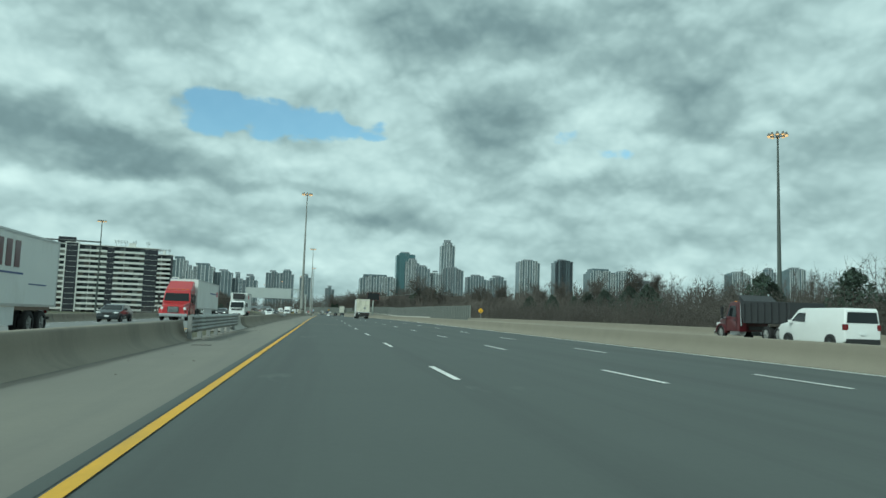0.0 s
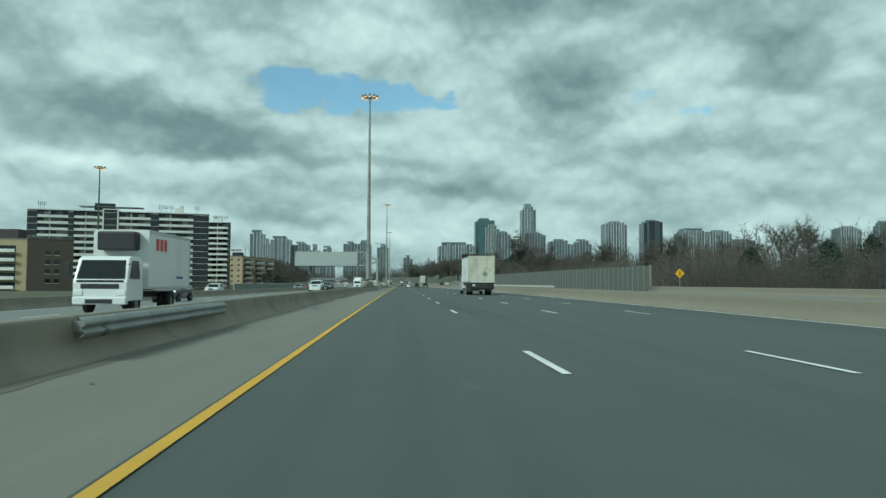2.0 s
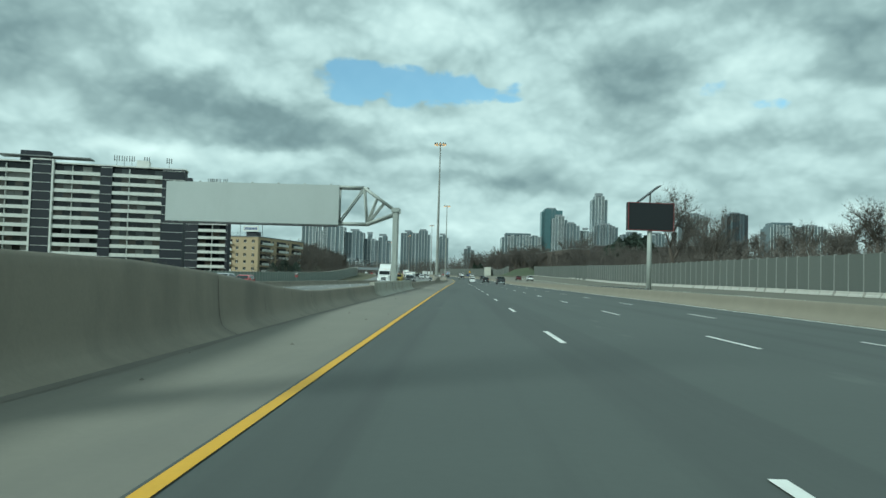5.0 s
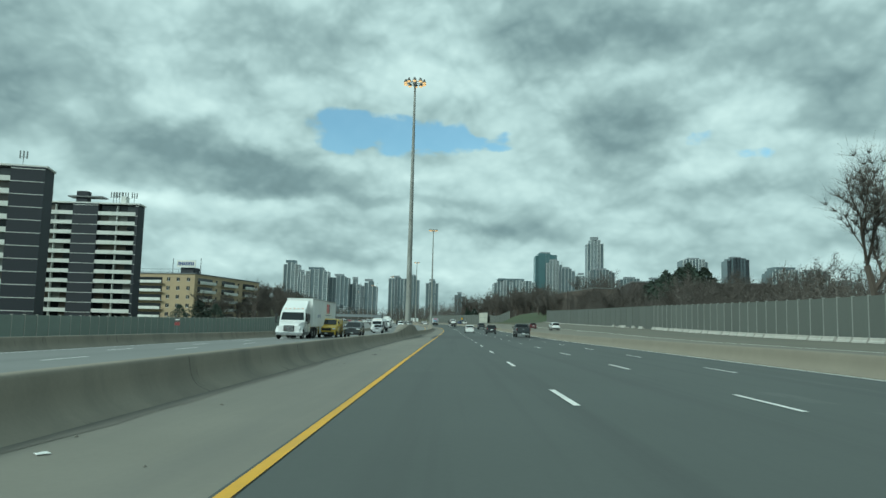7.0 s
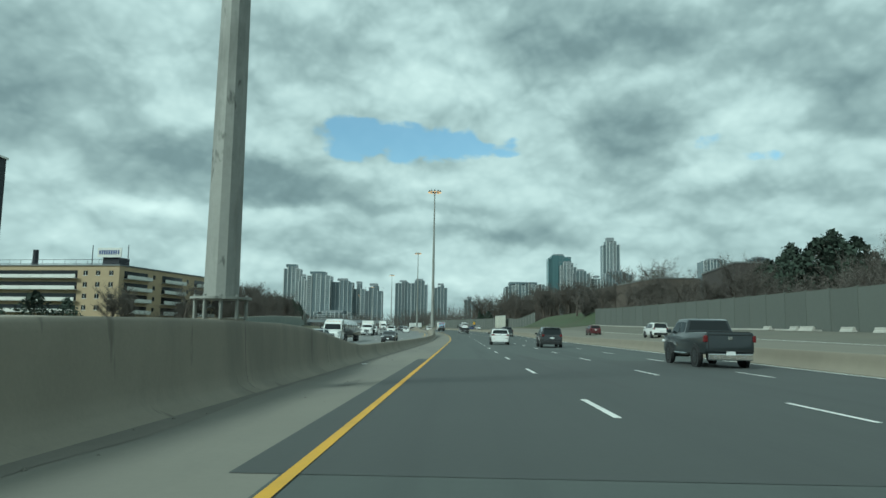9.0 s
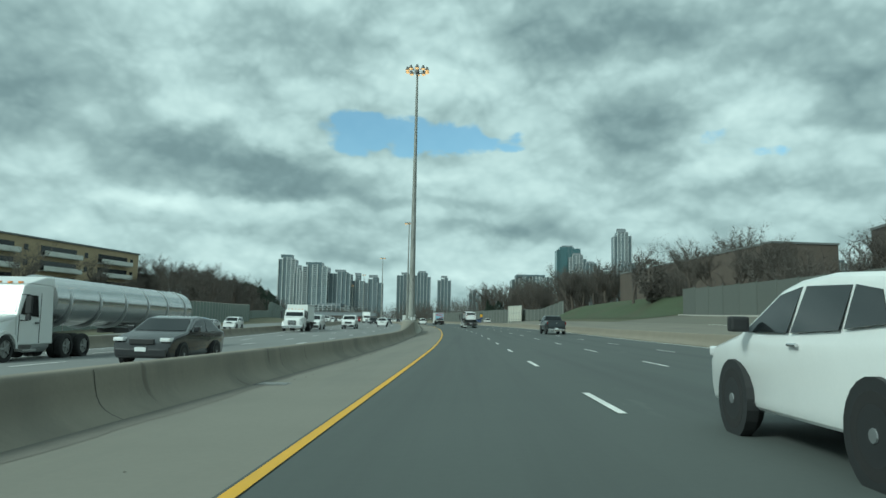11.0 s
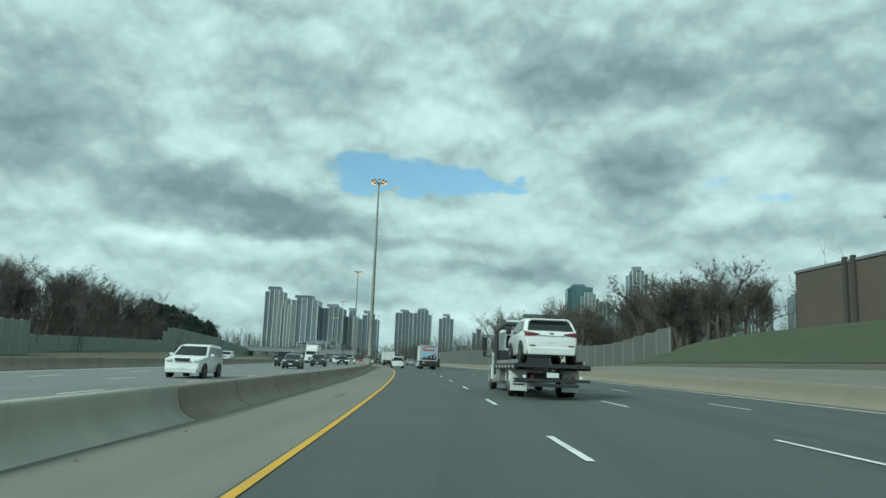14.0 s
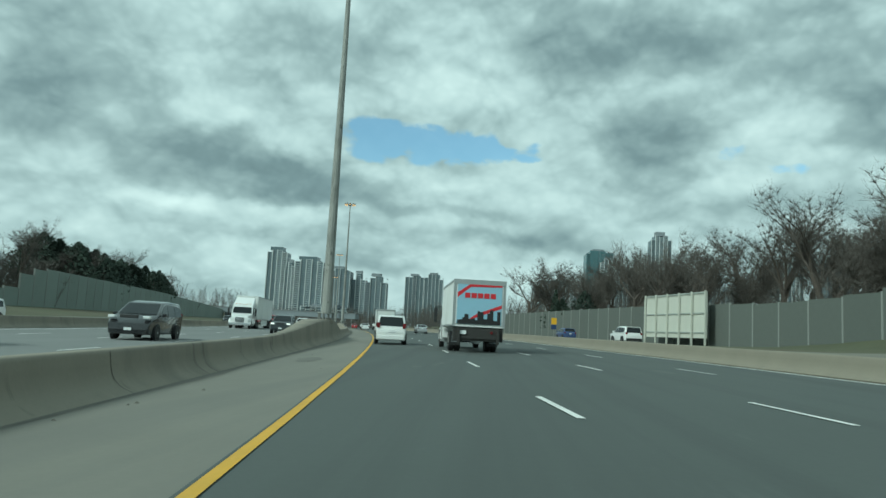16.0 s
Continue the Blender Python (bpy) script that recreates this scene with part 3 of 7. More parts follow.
# ---------------------------------------------------------------- guard rails
def guard_rail(l, s0, s1, label, posts=True):
    root = thing("guard_rail", at_road(l, s0), label, "guard rail", "guard rails")
    inv = root.matrix_world.inverted()
    for zc in (0.42, 0.68) if s0 < 30 else ((0.62,) if posts else (0.48,)):
        bm = bmesh.new()
        sec = [(0, -.155), (.03, -.12), (.085, -.08), (.085, -.05), (.02, -.015), (.02, .015), (.085, .05), (.085, .08), (.03, .12), (0, .155)]
        rows = [[bm.verts.new(inv @ (spot(l, s) + Vector((dx, 0, zc + dz)))) for dx, dz in sec] for s in steps(s0, s1, 1.9)]
        for a, b in zip(rows, rows[1:]):
            for i in range(len(sec) - 1):
                bm.faces.new((a[i], a[i + 1], b[i + 1], b[i]))
        ob = part("rail", bm, GALV, root, "", True)
        ob.modifiers.new("thick", "SOLIDIFY").thickness = 0.006
    for s in steps(s0 + .5, s1 - .5, 1.9):
        bm = bmesh.new()
        p = inv @ spot(l, s)
        if posts:
            box(bm, p.x - .17, p.x - .03, p.y - .08, p.y + .08, p.z - .05, p.z + .82)
        else:
            box(bm, p.x - .30, p.x + .02, p.y - .06, p.y + .06, p.z + .40, p.z + .56)
        part("post" if posts else "spacer_block", bm, GALV, root)


guard_rail(-4.45, 22.5, 35.5, "doubled galvanised steel guard rail closing the barrier gap")
guard_rail(-4.58, 80, 88.2, "galvanised steel guard rail bolted to the median barrier", False)
guard_rail(14.3, 236, 262, "galvanised steel guard rail below the message sign")

# ---------------------------------------------------------------- high mast lights


def mast(m, h, mat, lit, label, pedestal=1.2):
    root = thing("high_mast_light", m, label, "street light", "high mast lights")
    bm = bmesh.new()
    n = 12
    rings = []
    for i in range(13):
        z = pedestal + 0.42 + (h - pedestal - 0.6) * i / 12
        r = 0.36 + (0.11 - 0.36) * i / 12
        rings.append([bm.verts.new((r * math.cos(j * math.tau / n), r * math.sin(j * math.tau / n), z)) for j in range(n)])
    for a, b in zip(rings, rings[1:]):
        for j in range(n):
            bm.faces.new((a[j], a[(j + 1) % n], b[(j + 1) % n], b[j]))
    bm.faces.new(list(reversed(rings[0])))
    part("pole", bm, mat, root)
    bm = bmesh.new()
    tube(bm, (0, 0, pedestal - 0.3), (0, 0, pedestal + 0.0), 0.5, 0.5, 16)
    part("footing", bm, CONCRETE, root)
    bm = bmesh.new()
    tube(bm, (0, 0, pedestal + 0.38), (0, 0, pedestal + 0.43), 0.62, 0.62, 20)
    part("flange", bm, mat, root)
    for j in range(10):
        a = j * math.tau / 10
        bm = bmesh.new()
        tube(bm, (0.53 * math.cos(a), 0.53 * math.sin(a), pedestal - 0.02), (0.53 * math.cos(a), 0.53 * math.sin(a), pedestal + 0.47), 0.035, n=6)
        part("anchor_bolt", bm, mat, root)
    bm = bmesh.new()
    for j in range(24):
        a, b = j * math.tau / 24, (j + 1) * math.tau / 24
        tube(bm, (0.78 * math.cos(a), 0.78 * math.sin(a), h - 0.35), (0.78 * math.cos(b), 0.78 * math.sin(b), h - 0.35), 0.045, n=5)
    for j in range(5):
        a = j * math.tau / 5
        tube(bm, (0.1 * math.cos(a), 0.1 * math.sin(a), h - 0.35), (0.78 * math.cos(a), 0.78 * math.sin(a), h - 0.35), 0.04, n=5)
    part("ring", bm, LAMP_HOUSING, root)
    bm = bmesh.new()
    tube(bm, (0, 0, h - 0.6), (0, 0, h + 0.1), 0.26, 0.16, 10)
    part("head", bm, LAMP_HOUSING, root)
    for j in range(10):
        a = (j + 0.5) * math.tau / 10
        c = Vector((1.2 * math.cos(a), 1.2 * math.sin(a), h - 0.4))
        bm = bmesh.new()
        tube(bm, c + Vector((0, 0, 0.28)), c, 0.15, 0.27, 10)
        tube(bm, c + Vector((0, 0, 0.42)), c + Vector((0, 0, 0.28)), 0.1, 0.15, 8)
        tube(bm, (0.78 * math.cos(a), 0.78 * math.sin(a), h - 0.33), c + Vector((0, 0, 0.25)), 0.035, n=5)
        lamp = part("luminaire", bm, LAMP_HOUSING, root)
        bm = bmesh.new()
        tube(bm, c + Vector((0, 0, -0.01)), c + Vector((0, 0, -0.13)), 0.24, 0.15, 10)
        part("lens", bm, BULB if lit else LAMP_CLEAR, lamp)
    return root


for i, (l, s) in enumerate(MASTS):
    mast(at_road(l, s), 31.0 if i == 2 else 31.6, MAST, True, "tall grey steel high mast light on the median barrier", 1.45)
mast(pose(-70.8, 242.2, -1.6), 30.4, MAST_DARK, True, "tall dark high mast light beyond the oncoming lanes", 0.3)
mast(pose(63.0, 90.2, 0.2), 28.7, MAST_DARK, True, "tall dark high mast light beside the outer carriageway", 0.3)

# ---------------------------------------------------------------- sign gantry over the oncoming lanes
gantry = thing("sign_gantry", pose(-.2, 241, spot(-5.4, 241).z), "galvanised cantilever gantry carrying a large blank sign back", "sign gantry")


def beams(name, pairs, r, parent=gantry, mat=None):
    for a, b in pairs:
        bm = bmesh.new()
        tube(bm, a, b, r, n=8)
        part(name, bm, mat or TRUSS, parent, "", True)


for y in (-0.5, 0.62):
    bm = bmesh.new()
    box(bm, -5.6, -5.2, y - .15, y + .15, 0.3, 6.5)
    part("column", bm, TRUSS, gantry)
    bm = bmesh.new()
    box(bm, -5.72, -5.08, y - .24, y + .24, 6.5, 6.85)
    part("cap_plate", bm, TRUSS, gantry)
for i in range(5):
    z = .9 + i * 1.15
    bm = bmesh.new()
    tube(bm, (-5.4, -.38, z if i % 2 else z + 1.0), (-5.4, .5, z + 1.0 if i % 2 else z), .06, n=6)
    part("lacing_bar", bm, TRUSS, gantry)
    bm = bmesh.new()
    box(bm, -5.48, -5.32, -.36, .48, z - .06, z + .06)
    part("batten_plate", bm, TRUSS, gantry)
for y in (-0.45, 0.45):
    top = [(-5.6, y, 6.75), (-8.1, y, 8.5), (-10.2, y, 8.5), (-17, y, 8.5), (-24.0, y, 8.5)]
    low = [(-5.6, y, 6.3), (-7.8, y, 5.45), (-10.2, y, 5.45), (-17, y, 5.45), (-24.0, y, 5.45)]
    beams("chord", list(zip(top, top[1:])) + list(zip(low, low[1:])), 0.13)
    beams("brace", [(top[1], low[1]), (low[1], (-6.4, y, 7.3)), (top[1], low[2]), (top[2], low[2]), ((-7.0, y, 7.7), low[1]), (top[2], (-13.6, y, 5.45)), ((-13.6, y, 5.45), top[3]), (top[3], (-20.5, y, 5.45)), ((-20.5, y, 5.45), top[4])], 0.075)
beams("cross_brace", [((x, -.45, z), (x, .45, z)) for x in (-7.8, -10.2, -13.6, -17, -20.5, -23.9) for z in (5.45, 8.5)], 0.06)
bm = bmesh.new()
box(bm, -24.6, -10.1, -.86, -.74, 5.3, 8.6)
part("sign_panel", bm, SIGN_BACK, gantry, "large plain grey sign back")
for i in range(7):
    bm = bmesh.new()
    box(bm, -24.1 + i * 2.2, -23.95 + i * 2.2, -.74, -.6, 5.2, 8.7)
    part("sign_bracket", bm, TRUSS, gantry)
bm = bmesh.new()
box(bm, -24.6, -10.1, -1.25, -.86, 5.1, 5.2)
part("walkway", bm, STEEL_DARK, gantry)

# ---------------------------------------------------------------- message sign on a post
vms = thing("message_sign", at_road(17.15, 247, 6, .45), "dark unlit electronic message sign on a pale post", "road sign")
bm = bmesh.new()
tube(bm, (0, 0, -.6), (0, 0, 7.0), .24, .2, 14)
part("post", bm, TRUSS, vms, "", True)
bm = bmesh.new()
tube(bm, (0, 0, -.46), (0, 0, -.34), .45, .45, 14)
part("base_plate", bm, TRUSS, vms)
bm = bmesh.new()
box(bm, -2.15, 2.15, -.32, .25, 5.45, 8.0, 0, .03)
part("cabinet", bm, BLACK, vms)
bm = bmesh.new()
box(bm, -2.03, 2.03, -.345, -.322, 5.57, 7.88)
part("display", bm, SCREEN, vms, "black unlit display")
for b in ((-2.15, 2.15, 5.45, 5.50), (-2.15, 2.15, 7.95, 8.0), (-2.15, -2.10, 5.5, 7.95), (2.10, 2.15, 5.5, 7.95)):
    bm = bmesh.new()
    box(bm, b[0], b[1], -.36, -.33, b[2], b[3])
    part("border", bm, BORDER_RED, vms, "thin red border strip")
bm = bmesh.new()
tube(bm, (0, 0, 8.0), (0, 0, 8.9), .08, n=8)
part("panel_mast", bm, TRUSS, vms)
bm = bmesh.new()
box(bm, -1.45, 1.05, -.5, .5, -.04, .04)
bmesh.ops.rotate(bm, verts=bm.verts, matrix=Matrix.Rotation(radians(-38), 3, "Y"))
bmesh.ops.translate(bm, verts=bm.verts, vec=(0, 0, 8.95))
part("solar_panel", bm, STEEL_DARK, vms, "tilted solar panel")

# ---------------------------------------------------------------- noise walls


def noise_wall(name, l, s0, s1, top, gap, label, base=-0.2, posts=WALL_POST, panel=WALL_PANEL, thick=.1):
    """top: table of the crest's height over the ground by station. Each bay is a panel between two posts."""
    root = thing(name, pose(0, 0, 0), label, "noise wall", "", "structure")
    ss = steps(s0, s1, gap)
    unit = bmesh.new()
    box(unit, -.5, .5, -.07, .07, 0, 1)
    me = bpy.data.meshes.new("panel")
    unit.to_mesh(me)
    unit.free()
    me.materials.append(panel)
    unit = bmesh.new()
    box(unit, -thick, thick, -.13, .13, 0, 1)
    mp = bpy.data.meshes.new("post")
    unit.to_mesh(mp)
    unit.free()
    mp.materials.append(posts)
    for a, b in zip(ss, ss[1:]):
        h = lerp(top, (a + b) / 2)
        p, q = spot(l, a), spot(l, b)
        d = q - p
        z = min(p.z, q.z) + base
        turn = math.degrees(math.atan2(d.y, d.x))
        ob = new("panel", me)
        ob.matrix_world = pose((p.x + q.x) / 2, (p.y + q.y) / 2, z, 0, 0, turn) @ Matrix.Diagonal((d.length - 2 * thick, 1, h - base, 1))
        ob.parent = root
        ob = new("post", mp)
        ob.matrix_world = pose(p.x, p.y, z, 0, 0, turn) @ Matrix.Diagonal((1, 1, h - base + .08, 1))
        ob.parent = root
    return root


noise_wall("noise_wall", 35.3, 170, 384, [(170, 3.6), (318, 4.0), (384, 4.1)], 2.5, "long grey-green noise wall of panels between pale posts", thick=.055)
noise_wall("noise_wall_2", 35.9, 384, 508, [(384, 4.15), (445, 4.2), (508, 4.1)], 5, "plain grey-green noise wall of flush panels", posts=WALL_PANEL)
noise_wall("noise_wall_3", 40, 606, 860, [(606, 4.0), (630, 4.2), (660, 5.4), (700, 5.6), (860, 5.8)], 5, "grey noise wall below bare trees")
noise_wall("noise_wall_4", -49, 285, 598, [(285, 2.6), (340, 2.9), (430, 3.6), (520, 4.2), (598, 4.3)], 2.5, "pale green-grey noise wall with close white posts", panel=WALL_GREEN, posts=CONCRETE_LIGHT, thick=.05)
noise_wall("noise_wall_5", -54, 600, 900, [(600, 2.5), (682, 2.5), (686, 4.6), (694, 6.2), (780, 6.0), (900, 4.0)], 5, "high grey-green noise wall beyond the oncoming lanes", panel=WALL_GREEN)

# loose barrier blocks at the foot of the right-hand wall
bm = bmesh.new()
ring = [(-.27, 0), (-.24, .12), (-.12, .24), (-.09, .44), (-.07, .46), (.07, .46), (.09, .44), (.12, .24), (.24, .12), (.27, 0)]
ends = [[bm.verts.new((x, y, z)) for x, z in ring] for y in (-1.12, 1.12)]
bm.faces.new(ends[0])
bm.faces.new(list(reversed(ends[1])))
for i in range(len(ring)):
    j = (i + 1) % len(ring)
    bm.faces.new((ends[0][j], ends[0][i], ends[1][i], ends[1][j]))
block = tagged(mesh_object("barrier_block", bm, CONCRETE_LIGHT), "pale concrete barrier block at the wall's foot", "barrier", "barrier blocks")
block.matrix_world = at_road(34.6, 232)
for i in range(1, 60):
    copy_thing(block, at_road(34.6 + random.uniform(-.1, .1), 232 + i * 2.5, random.uniform(-3, 3)))
for s in (388, 393.5, 401, 403.6, 411):
    copy_thing(block, at_road(34.6 + random.uniform(-.2, .2), s, random.uniform(-8, 8)))
bm = bmesh.new()
sweep(bm, [(35.1, -.05), (35.1, .16), (35.5, .16), (35.5, -.05)], steps(400, 508, 6))
tagged(mesh_object("wall_kerb", bm, CONCRETE_LIGHT), "low pale concrete kerb along the wall's foot", "kerb", "", "structure")

# grass slope below the brick building
strip("grass_slope", [30, 33, 36, 39, 42, 50], steps(510, 610, 10), 0.0, GREEN, "green mown grass slope beside the road", "grass")

# small lane sign in front of the left-hand wall
sign = thing("road_sign", at_road(-42.6, 367.2), "small black and white sign above a red panel on a post", "road sign")
bm = bmesh.new()
tube(bm, (0, .03, -.1), (0, .03, 2.9), .035, n=8)
part("post", bm, ALU, sign)
for nm, w, z0, z1, mt in (("panel", .42, 2.35, 2.95, BLACK), ("arrow_bar", .34, 2.56, 2.74, PLATE), ("red_panel", .42, 1.75, 2.28, BORDER_RED)):
    bm = bmesh.new()
    d = .02 if nm == "arrow_bar" else 0
    box(bm, -w, w, -.03 - d, -.005 - d, z0, z1)
    part(nm, bm, mt, sign)

# large sign seen from behind, and small signs
back = thing("direction_sign", at_road(37.8, 661.0, -86), "long pale sign seen from behind on a steel frame", "road sign")
for i in range(5):
    bm = bmesh.new()
    box(bm, -8.0 + i * 3.2 + .03, -8.0 + (i + 1) * 3.2 - .03, 0, .05, .9, 6.6)
    part("board", bm, BOARD, back)
for z in (1.5, 3.9, 6.4):
    bm = bmesh.new()
    box(bm, -8.0, 8.0, -.12, 0, z, z + .16)
    part("cross_bar", bm, TRUSS, back)
for i in range(6):
    bm = bmesh.new()
    box(bm, -8.0 + i * 3.17, -7.86 + i * 3.17, -.34, -.12, -.1, 6.7)
    part("post", bm, BOARD, back)

sign = thing("warning_sign", pose(35.8, 160.5, 0.1), "yellow diamond warning sign on a thin post", "road sign")
bm = bmesh.new()
tube(bm, (0, 0, 0), (0, 0, 3.0), .05, n=8)
part("post", bm, GALV, sign)
bm = bmesh.new()
box(bm, -.45, .45, -.02, .02, -.45, .45)
bmesh.ops.rotate(bm, verts=bm.verts, matrix=Matrix.Rotation(radians(45), 3, "Y"))
bmesh.ops.translate(bm, verts=bm.verts, vec=(0, -.07, 2.9))
part("plate", bm, SIGN_YELLOW, sign)
bm = bmesh.new()
box(bm, -.06, .06, -.11, -.1, 2.6, 3.15)
part("symbol", bm, BLACK, sign)

sign = thing("exit_sign", at_road(33, 700), "small yellow and blue sign on a post", "road sign")
bm = bmesh.new()
tube(bm, (0, 0, 0), (0, 0, 3.4), .06, n=8)
part("post", bm, GALV, sign)
bm = bmesh.new()
box(bm, -.5, .5, -.1, -.06, 2.4, 3.6)
part("plate", bm, SIGN_YELLOW, sign)
bm = bmesh.new()
box(bm, -.5, .5, -.1, -.06, 1.5, 2.3)
part("lower_plate", bm, P_BLUE, sign)

# ---------------------------------------------------------------- apartment blocks


def slab_block(name, a, b, depth, z0, floors, fh, bays, label, roof_mat=WALL_GREY):
    """A block whose front runs from a to b. bays: (start, end, kind) as shares of the front's width."""
    a, b = Vector((*a, 0)), Vector((*b, 0))
    d = b - a
    w = d.length
    root = thing(name, pose(a.x, a.y, z0, 0, 0, math.degrees(math.atan2(d.y, d.x))), label, "apartment building", "apartment buildings")
    h = floors * fh
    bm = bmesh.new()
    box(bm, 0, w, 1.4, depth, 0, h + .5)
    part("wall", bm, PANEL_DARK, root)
    bm = bmesh.new()
    box(bm, -.3, w + .3, .2, depth + .3, h + .5, h + .9)
    part("roof", bm, WHITE_CONC, root)
    bal = {}
    dice = random.Random(int(w * 10))
    bm = bmesh.new()
    box(bm, w * .27, w * .62, 1.0, depth, h + 2.5, h + 2.85)
    part("roof_canopy", bm, WALL_GREY, root)
    for f0, f1, kind in bays:
        x0, x1 = f0 * w, f1 * w
        if kind == "dark" or kind == "stair":
            bm = bmesh.new()
            e = .35 if kind == "stair" else 0
            box(bm, x0 + e, x1 - e, -.1, 1.4, 0, h + (.5 if kind == "dark" else 1.2))
            core = part("dark_panel", bm, PANEL_DARK, root, "dark slate cladding strip")
            for i in range(1, floors + 1):
                bm = bmesh.new()
                box(bm, x0 + e, x1 - e, -.16, -.1, i * fh - .09, i * fh + .04)
                part("floor_band", bm, WHITE_CONC, core)
            if kind == "stair":
                for xa in (x0 - .1, x1 - .45):
                    bm = bmesh.new()
                    box(bm, xa, xa + .55, -.3, 1.4, 0, h + 1.3)
                    part("pier", bm, WHITE_CONC, root)
                bm = bmesh.new()
                box(bm, x0 - .1, x1 + .1, -.3, 1.4, h + 1.3, h + 1.7)
                part("lintel", bm, WHITE_CONC, root)
            continue
        key = round(x1 - x0, 2)
        if key not in bal:
            ww = x1 - x0
            bm = bmesh.new()
            box(bm, 0, ww, 0, .14, -.12, .98)
            box(bm, 0, ww, .14, 1.4, -.12, .04)
            pm = bpy.data.meshes.new("balcony")
            bm.to_mesh(pm)
            bm.free()
            pm.materials.append(WHITE_CONC)
            n = max(2, int(ww / 2.3))
            bm = bmesh.new()
            box(bm, .02, ww / n - .02, 1.26, 1.39, .04, fh - .12)
            bm.faces.ensure_lookup_table()
            front = min(bm.faces, key=lambda f: f.calc_center_median().y)
            for f in bm.faces:
                f.material_index = 1
            bmesh.ops.inset_region(bm, faces=[front], thickness=.09, depth=-.04)
            front.material_index = 0
            gms = []
            for fill in (GLASS_DARK, CURTAIN, GLASS_DARK, BLIND, GLASS_DARK, GLASS_GREY):
                gm = bpy.data.meshes.new("window")
                bm.to_mesh(gm)
                for mm in (fill, WALL_GREY):
                    gm.materials.append(mm)
                gms.append(gm)
            bm.free()
            bm = bmesh.new()
            box(bm, -.07, .07, .16, 1.38, .04, fh - .12)
            dm = bpy.data.meshes.new("divider_wall")
            bm.to_mesh(dm)
            bm.free()
            dm.materials.append(WHITE_CONC)
            bal[key] = (pm, gms, n, dm)
        for i in range(floors):
            pm, gms, n, dm = bal[key]
            wide = (x1 - x0) / n
            for nm, me, dx in [("balcony", pm, 0)] + [("window", dice.choice(gms), k * wide) for k in range(n)] + [("divider_wall", dm, k * wide) for k in range(2, n - 1, 3)]:
                ob = new(nm, me)
                ob.matrix_world = Matrix.Translation((x0 + dx, 0, i * fh + .1))
                ob.parent = root
    for i, (px, py, pw, ph) in enumerate(((.35, .5, .11, 3.4), (.8, .45, .05, 2.2))):
        bm = bmesh.new()
        box(bm, px * w, (px + pw) * w, depth * .3, depth * .8, h + .9, h + .9 + ph)
        part("plant_room", bm, PANEL_DARK if i == 0 else WHITE_CONC, root)
    for px in (.06, .08, .72, .75, .78, .84, .93):
        bm = bmesh.new()
        x, y = px * w, depth * .35
        tube(bm, (x, y, h + .9), (x, y, h + 4.2), .07, n=5)
        for dx in (-.7, 0, .7):
            box(bm, x + dx - .12, x + dx + .12, y - .1, y + .1, h + 2.6, h + 4.3)
        tube(bm, (x - .8, y, h + 3), (x + .8, y, h + 3), .04, n=5)
        part("antenna", bm, WALL_GREY, root)
    return root


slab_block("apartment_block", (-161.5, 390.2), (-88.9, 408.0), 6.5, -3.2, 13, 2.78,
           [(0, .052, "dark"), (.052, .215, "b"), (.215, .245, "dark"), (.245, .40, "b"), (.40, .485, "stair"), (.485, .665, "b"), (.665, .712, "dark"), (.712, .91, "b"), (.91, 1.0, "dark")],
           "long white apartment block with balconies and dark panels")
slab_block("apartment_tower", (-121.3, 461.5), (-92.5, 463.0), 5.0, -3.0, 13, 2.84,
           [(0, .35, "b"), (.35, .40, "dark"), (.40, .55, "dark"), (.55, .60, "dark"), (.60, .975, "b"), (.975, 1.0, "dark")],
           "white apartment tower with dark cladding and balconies")


